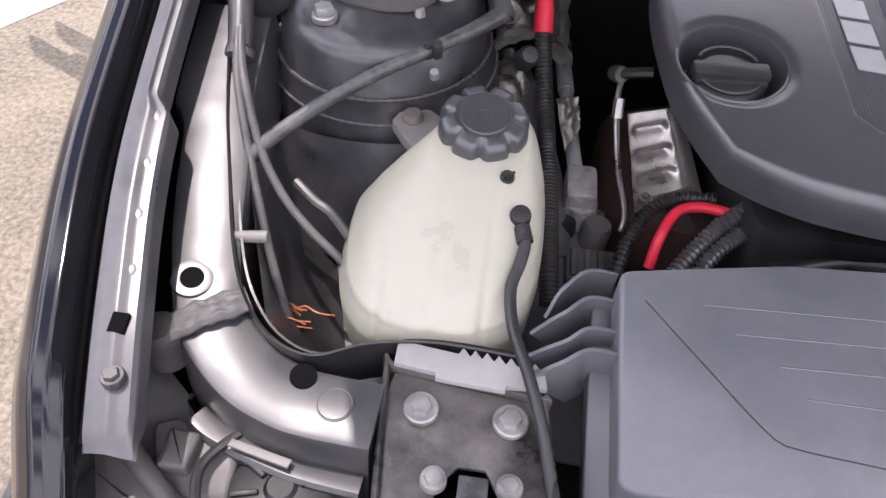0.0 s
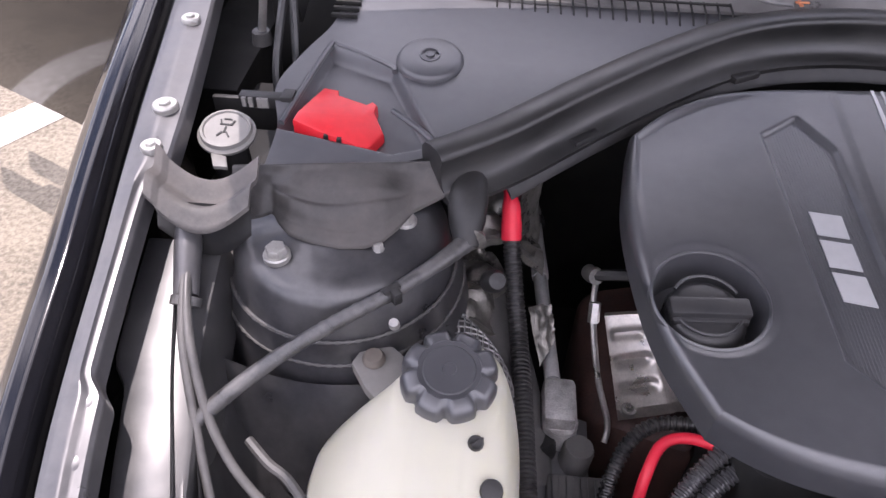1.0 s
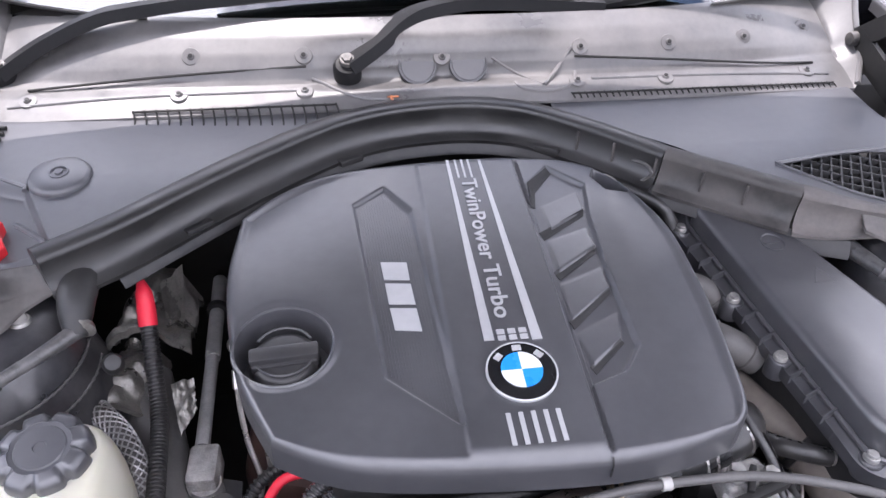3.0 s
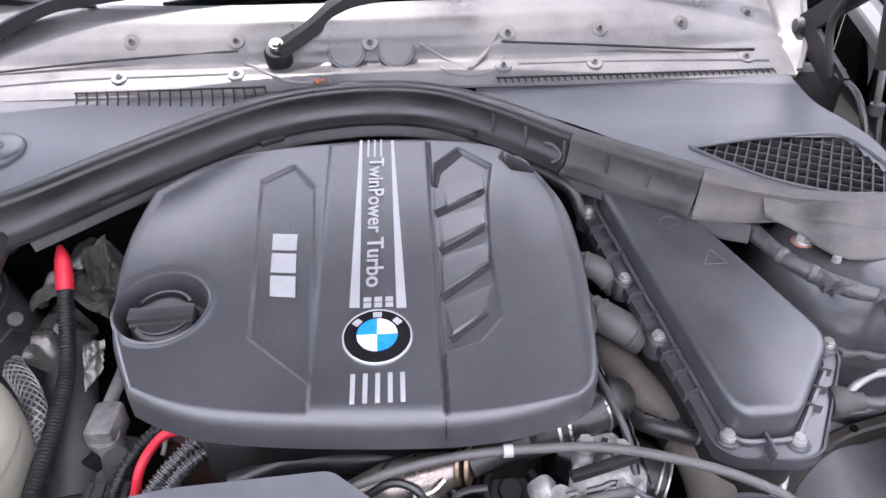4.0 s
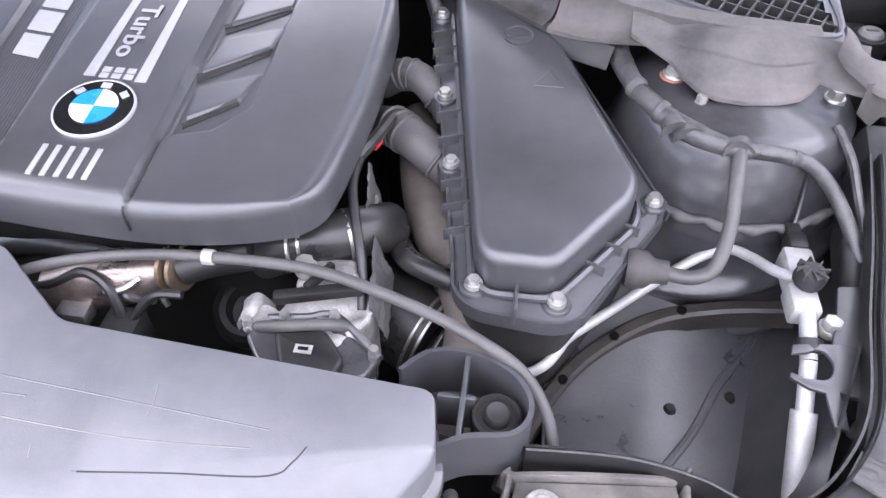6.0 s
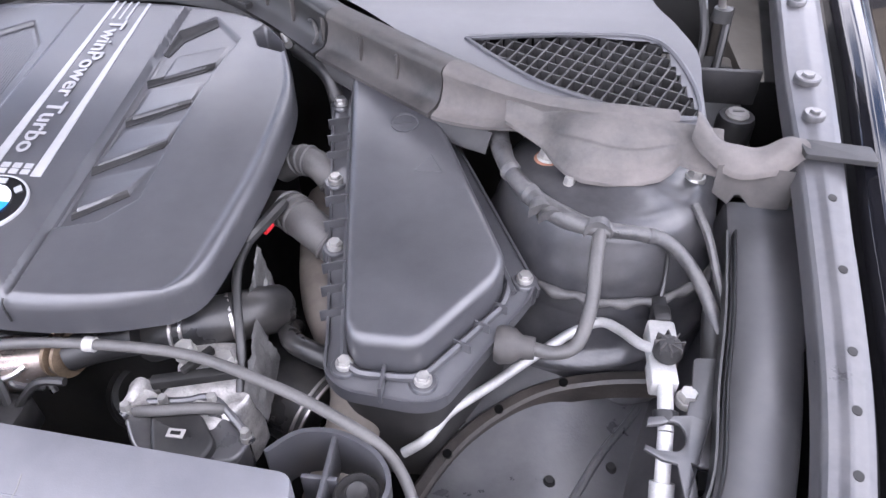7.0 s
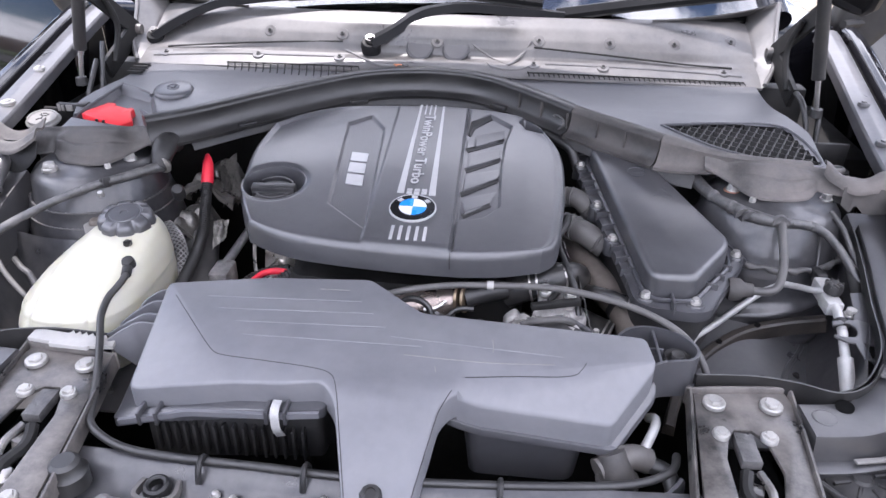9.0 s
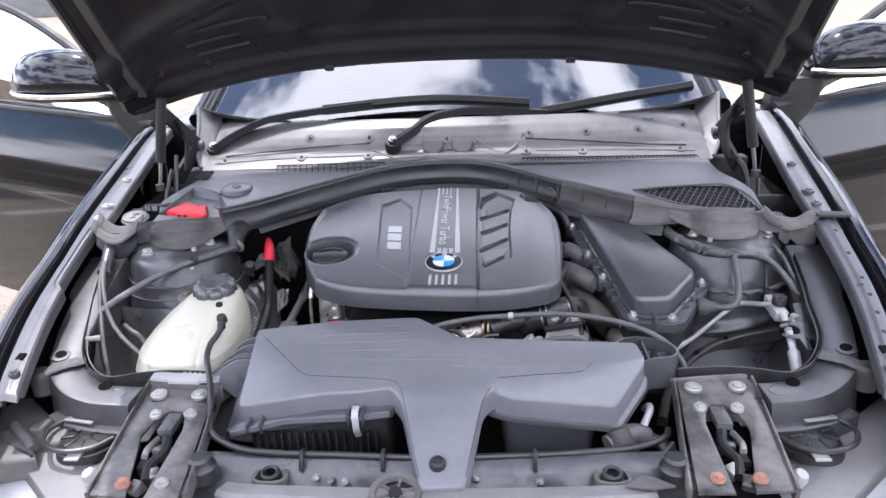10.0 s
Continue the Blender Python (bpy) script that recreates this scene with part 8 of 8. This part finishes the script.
part("disc", lathe([(0.001, 0.0025), (0.0045, 0.0025), (0.005, 0.0), (0.009, 0.0), (0.0095, 0.0018), (0.0110, 0.0018), (0.0115, 0.0)], 24, (-0.498, 0.328, tray_z(0.328) + 0.0072), (0, -0.2, 1)), TRAY, scuttle)
for k in range(4):
    y = 0.395 + 0.013 * k
    part("comb_tooth", box(-0.620, -0.590, y, y + 0.005, tray_z(y) + 0.001, tray_z(y) + 0.006, 0.0005), DARK, scuttle)

wash = thing("washer_filler", (-0.69, 0.206, 0.80), "grey washer fluid filler cap with a moulded symbol", "filler cap")
part("neck", tube([(-0.686, 0.196, 0.800), (-0.688, 0.200, 0.850), (-0.690, 0.204, 0.892)], 0.019, 10, 18), PLASTIC_DARK, wash, "black filler neck")
part("cap", lathe([(0.001, 0.0060), (0.0215, 0.0060), (0.0225, 0.0078), (0.0250, 0.0075), (0.0262, 0.003), (0.0290, 0.001), (0.0290, -0.002)], 48, (-0.690, 0.207, 0.897), (0.05, -0.2, 1)), PALE, wash, "grey snap cap")
cap_m = Matrix.Translation((-0.690, 0.207, 0.9036)) @ Vector((0, 0, 1)).rotation_difference(Vector((0.05, -0.2, 1))).to_matrix().to_4x4()
for dx, dy, w, h, a in ((0, 0.004, 0.013, 0.0016, 0), (-0.006, 0.007, 0.0016, 0.006, 20), (0.006, 0.007, 0.0016, 0.006, -20), (0, 0.011, 0.008, 0.0014, 0), (0, -0.003, 0.0016, 0.008, 0), (-0.004, -0.009, 0.0016, 0.007, -35), (0.004, -0.009, 0.0016, 0.007, 35)):
    part("symbol", moved(box(-w / 2, w / 2, -h / 2, h / 2, -0.0006, 0.0008, 0), cap_m @ pose(dx, dy, 0, 0, 0, a)), PLASTIC_DARK, wash)
part("tab", slab([(-0.700, 0.182), (-0.682, 0.176), (-0.676, 0.160), (-0.690, 0.160)], 0.004, 0.001, lambda x, y: 0.892), PALE, wash)
keeper = thing("cable_holder", (-0.67, 0.258, 0.90), "small black plastic cable holder with pale marks", "cable holder")
part("body", join(box(-0.690, -0.640, 0.252, 0.264, 0.898, 0.912, 0.001), box(-0.645, -0.632, 0.250, 0.268, 0.896, 0.914, 0.001)), PLASTIC_DARK, keeper)
for x, w in ((-0.684, 0.0022), (-0.677, 0.0022), (-0.668, 0.0022), (-0.662, 0.0035)):
    part("mark", box(x - w, x + w, 0.2495, 0.2525, 0.900, 0.911, 0), PALE, keeper, "plain pale mark")
stop = thing("rubber_stop", (0.700, 0.232, 0.82), "black rubber stop with a pale cap", "rubber stop")
part("foot", lathe([(0.001, 0.040), (0.018, 0.040), (0.020, 0.034), (0.020, 0.0)], 24, (0.700, 0.232, 0.826)), RUBBER, stop)
part("cap", lathe([(0.001, 0.004), (0.010, 0.004), (0.0125, 0.001), (0.0125, -0.004)], 24, (0.700, 0.232, 0.867)), PALE, stop, "pale plastic cap")
part("slot", box(0.694, 0.706, 0.2305, 0.2335, 0.8708, 0.8718, 0), CABLE, stop)
shelf = solid("corner_shelf", slab(rounded([(0.655, 0.180), (0.720, 0.172), (0.735, 0.42), (0.640, 0.42)], 0.01), 0.03, 0.004, lambda x, y: 0.832 + 0.05 * (y - 0.2)), DARK, "black pressed corner shelf beside the tray", "corner shelf", "corner shelves")
solid("corner_shelf", slab(rounded([(-0.655, 0.180), (-0.640, 0.42), (-0.735, 0.42), (-0.720, 0.172)], 0.01), 0.03, 0.004, lambda x, y: 0.812 + 0.05 * (y - 0.2)), DARK, "black pressed corner shelf beside the tray", "corner shelf", "corner shelves")
for k, pts in enumerate(([(0.66, 0.30, 0.86), (0.672, 0.33, 0.90), (0.668, 0.37, 0.94), (0.660, 0.42, 0.95)], [(0.680, 0.29, 0.86), (0.690, 0.32, 0.88), (0.700, 0.36, 0.93)], [(-0.665, 0.30, 0.85), (-0.672, 0.33, 0.90), (-0.668, 0.38, 0.96)], [(-0.650, 0.33, 0.87), (-0.655, 0.36, 0.92), (-0.660, 0.40, 0.99)])):
    solid("hinge_hose", tube(pts, 0.005, 24, 8), RUBBER, "thin black hose in the hinge corner", "hose", "hinge hoses")
for s in (-1, 1):
    solid("vane", box(s * 0.690 - 0.035, s * 0.690 + 0.035, 0.265, 0.272, 0.86, 0.90, 0.002), PLASTIC_DARK, "black plastic vane in the hinge corner", "vane", "hinge vanes")

# wipers
for name, piv, arm, blade in (("l", (-0.619, 0.540, 0.962), [(-0.619, 0.540, 0.972), (-0.560, 0.552, 1.005), (-0.485, 0.560, 1.036), (-0.430, 0.562, 1.046), (-0.330, 0.562, 1.058), (-0.200, 0.564, 1.070)], [(-0.330, 0.570, 1.058), (-0.056, 0.570, 1.076), (0.195, 0.570, 1.060)]),
                              ("m", (-0.146, 0.488, 0.978), [(-0.146, 0.488, 0.986), (-0.110, 0.505, 1.005), (-0.065, 0.535, 1.030), (-0.020, 0.550, 1.042), (0.060, 0.556, 1.048), (0.240, 0.558, 1.036)], [(0.225, 0.572, 1.036), (0.420, 0.580, 1.065), (0.600, 0.588, 1.088)])):
    wiper = thing("windscreen_wiper", piv, "black windscreen wiper with a flat blade", "wiper", "wipers")
    part("arm", sweep(arm, lambda t: [(-0.020 + 0.009 * t, -0.008), (-0.015 + 0.007 * t, 0.008), (0.015 - 0.007 * t, 0.008), (0.020 - 0.009 * t, -0.008)], 40), WIPER, wiper)
    part("pivot_nut", bolt(Vector(arm[0]) + Vector((0, -0.004, 0.010)), 0.0075, (0, -0.5, 0.85)), LATCH, wiper, "dull pivot nut")
    part("boss", lathe([(0.001, 0.010), (0.016, 0.009), (0.020, 0.002), (0.020, -0.016)], 24, Vector(arm[0]) - Vector((0, 0, 0.004)), (0, -0.5, 0.85)), WIPER, wiper)
    part("blade", sweep(blade, [(-0.011, -0.008), (-0.013, 0.0), (-0.004, 0.012), (0.004, 0.012), (0.013, 0.0), (0.011, -0.008)], 30), WIPER, wiper, "black flat blade")
    part("rubber", sweep([Vector(p) - Vector((0, 0.004, 0.008)) for p in blade], [(-0.002, -0.005), (0.002, -0.005), (0.002, 0.004), (-0.002, 0.004)], 30), RUBBER, wiper)

# drain combs in the cowl: a straight rail and short teeth
for x0, x1, v, dy, dz, n, curve in ((-0.435, -0.165, 0.055, -0.020, -0.012, 19, 0.012), (0.170, 0.590, 0.075, -0.008, -0.006, 44, 0.0)):
    comb = thing("drain_comb", ((x0 + x1) / 2, 0.44, 0.93), "black drain comb along the cowl edge", "drain comb", "drain combs")
    line = [cowl_pt((x + 0.625) / 1.25, v) + Vector((0, -0.002, 0.002)) for x in np.linspace(x0, x1, 9)]
    part("rail", tube(line, 0.0016, 30, 6), DARK, comb)
    for k in range(n):
        t = k / (n - 1)
        p = cowl_pt((x0 + (x1 - x0) * t + 0.625) / 1.25, v) + Vector((0, 0.002, 0.002))
        reach = 1.0 + curve * 60 * math.sin(math.pi * t)
        part("tooth", tube([p, p + Vector((0.003, dy * 0.5 * reach, dz * 0.5 * reach)), p + Vector((0.004, dy * reach, dz * reach))], 0.0013, 5, 5), DARK, comb)
solid("drain_channel", sweep([(0.17, 0.440, 0.932), (0.38, 0.442, 0.932), (0.60, 0.455, 0.928)], [(-0.014, -0.010), (0.012, -0.004), (0.012, 0.0), (-0.014, -0.004)], 20), PLASTIC_DARK, "dark drain channel below the cowl", "channel")

# clips, slots and slits on the seal
for x, y, z, a in ((-0.150, 0.368, 0.903, 30), (0.118, 0.368, 0.905, -30), (-0.330, 0.245, 0.893, 41)):
    part("clip", moved(box(-0.017, 0.017, -0.005, 0.005, -0.004, 0.0035, 0.001), pose(x, y, z, 0, 0, a)), PLASTIC_DARK, seal, "dark retaining clip")
for k, x in enumerate((0.165, 0.205, 0.250, 0.300, 0.345)):
    y, z = float(np.interp(x, [0.095, 0.175, 0.255, 0.395], [0.414, 0.366, 0.300, 0.206])), float(np.interp(x, [0.095, 0.175, 0.255, 0.395], [0.930, 0.922, 0.913, 0.902]))
    part("crimp", moved(box(-0.0016, 0.0016, -0.003, 0.003, -0.016, 0.012, 0.0008), pose(x - 0.0085, y - 0.0125, z, 0, 0, -38)), RUBBER_WORN, seal, "pressed crimp in the seal")
part("stud", tube([(0.185, 0.320, 0.890), (0.195, 0.300, 0.885)], 0.005, 4, 10), ZINC, seal, "bright stud")
leaf = solid("dry_leaf", join(box(-0.090, -0.086, 0.440, 0.462, 0.953, 0.955, 0.0005), box(-0.094, -0.078, 0.446, 0.449, 0.954, 0.956, 0.0005)), COPPER, "small brown dry leaf stalk on the cowl", "leaf")
solid("grommet_bolt", lathe([(0.001, 0.010), (0.006, 0.010), (0.007, 0.003), (0.014, 0.002), (0.015, -0.02)], 20, (0.405, 0.258, 0.850)), PLASTIC_DARK, "black grommet with a pale screw", "grommet")
solid("grommet_bolt", lathe([(0.001, 0.006), (0.010, 0.005), (0.013, 0.0), (0.013, -0.03)], 20, (0.432, 0.238, 0.852)), RUBBER, "round rubber grommet by the filter housing", "grommet")
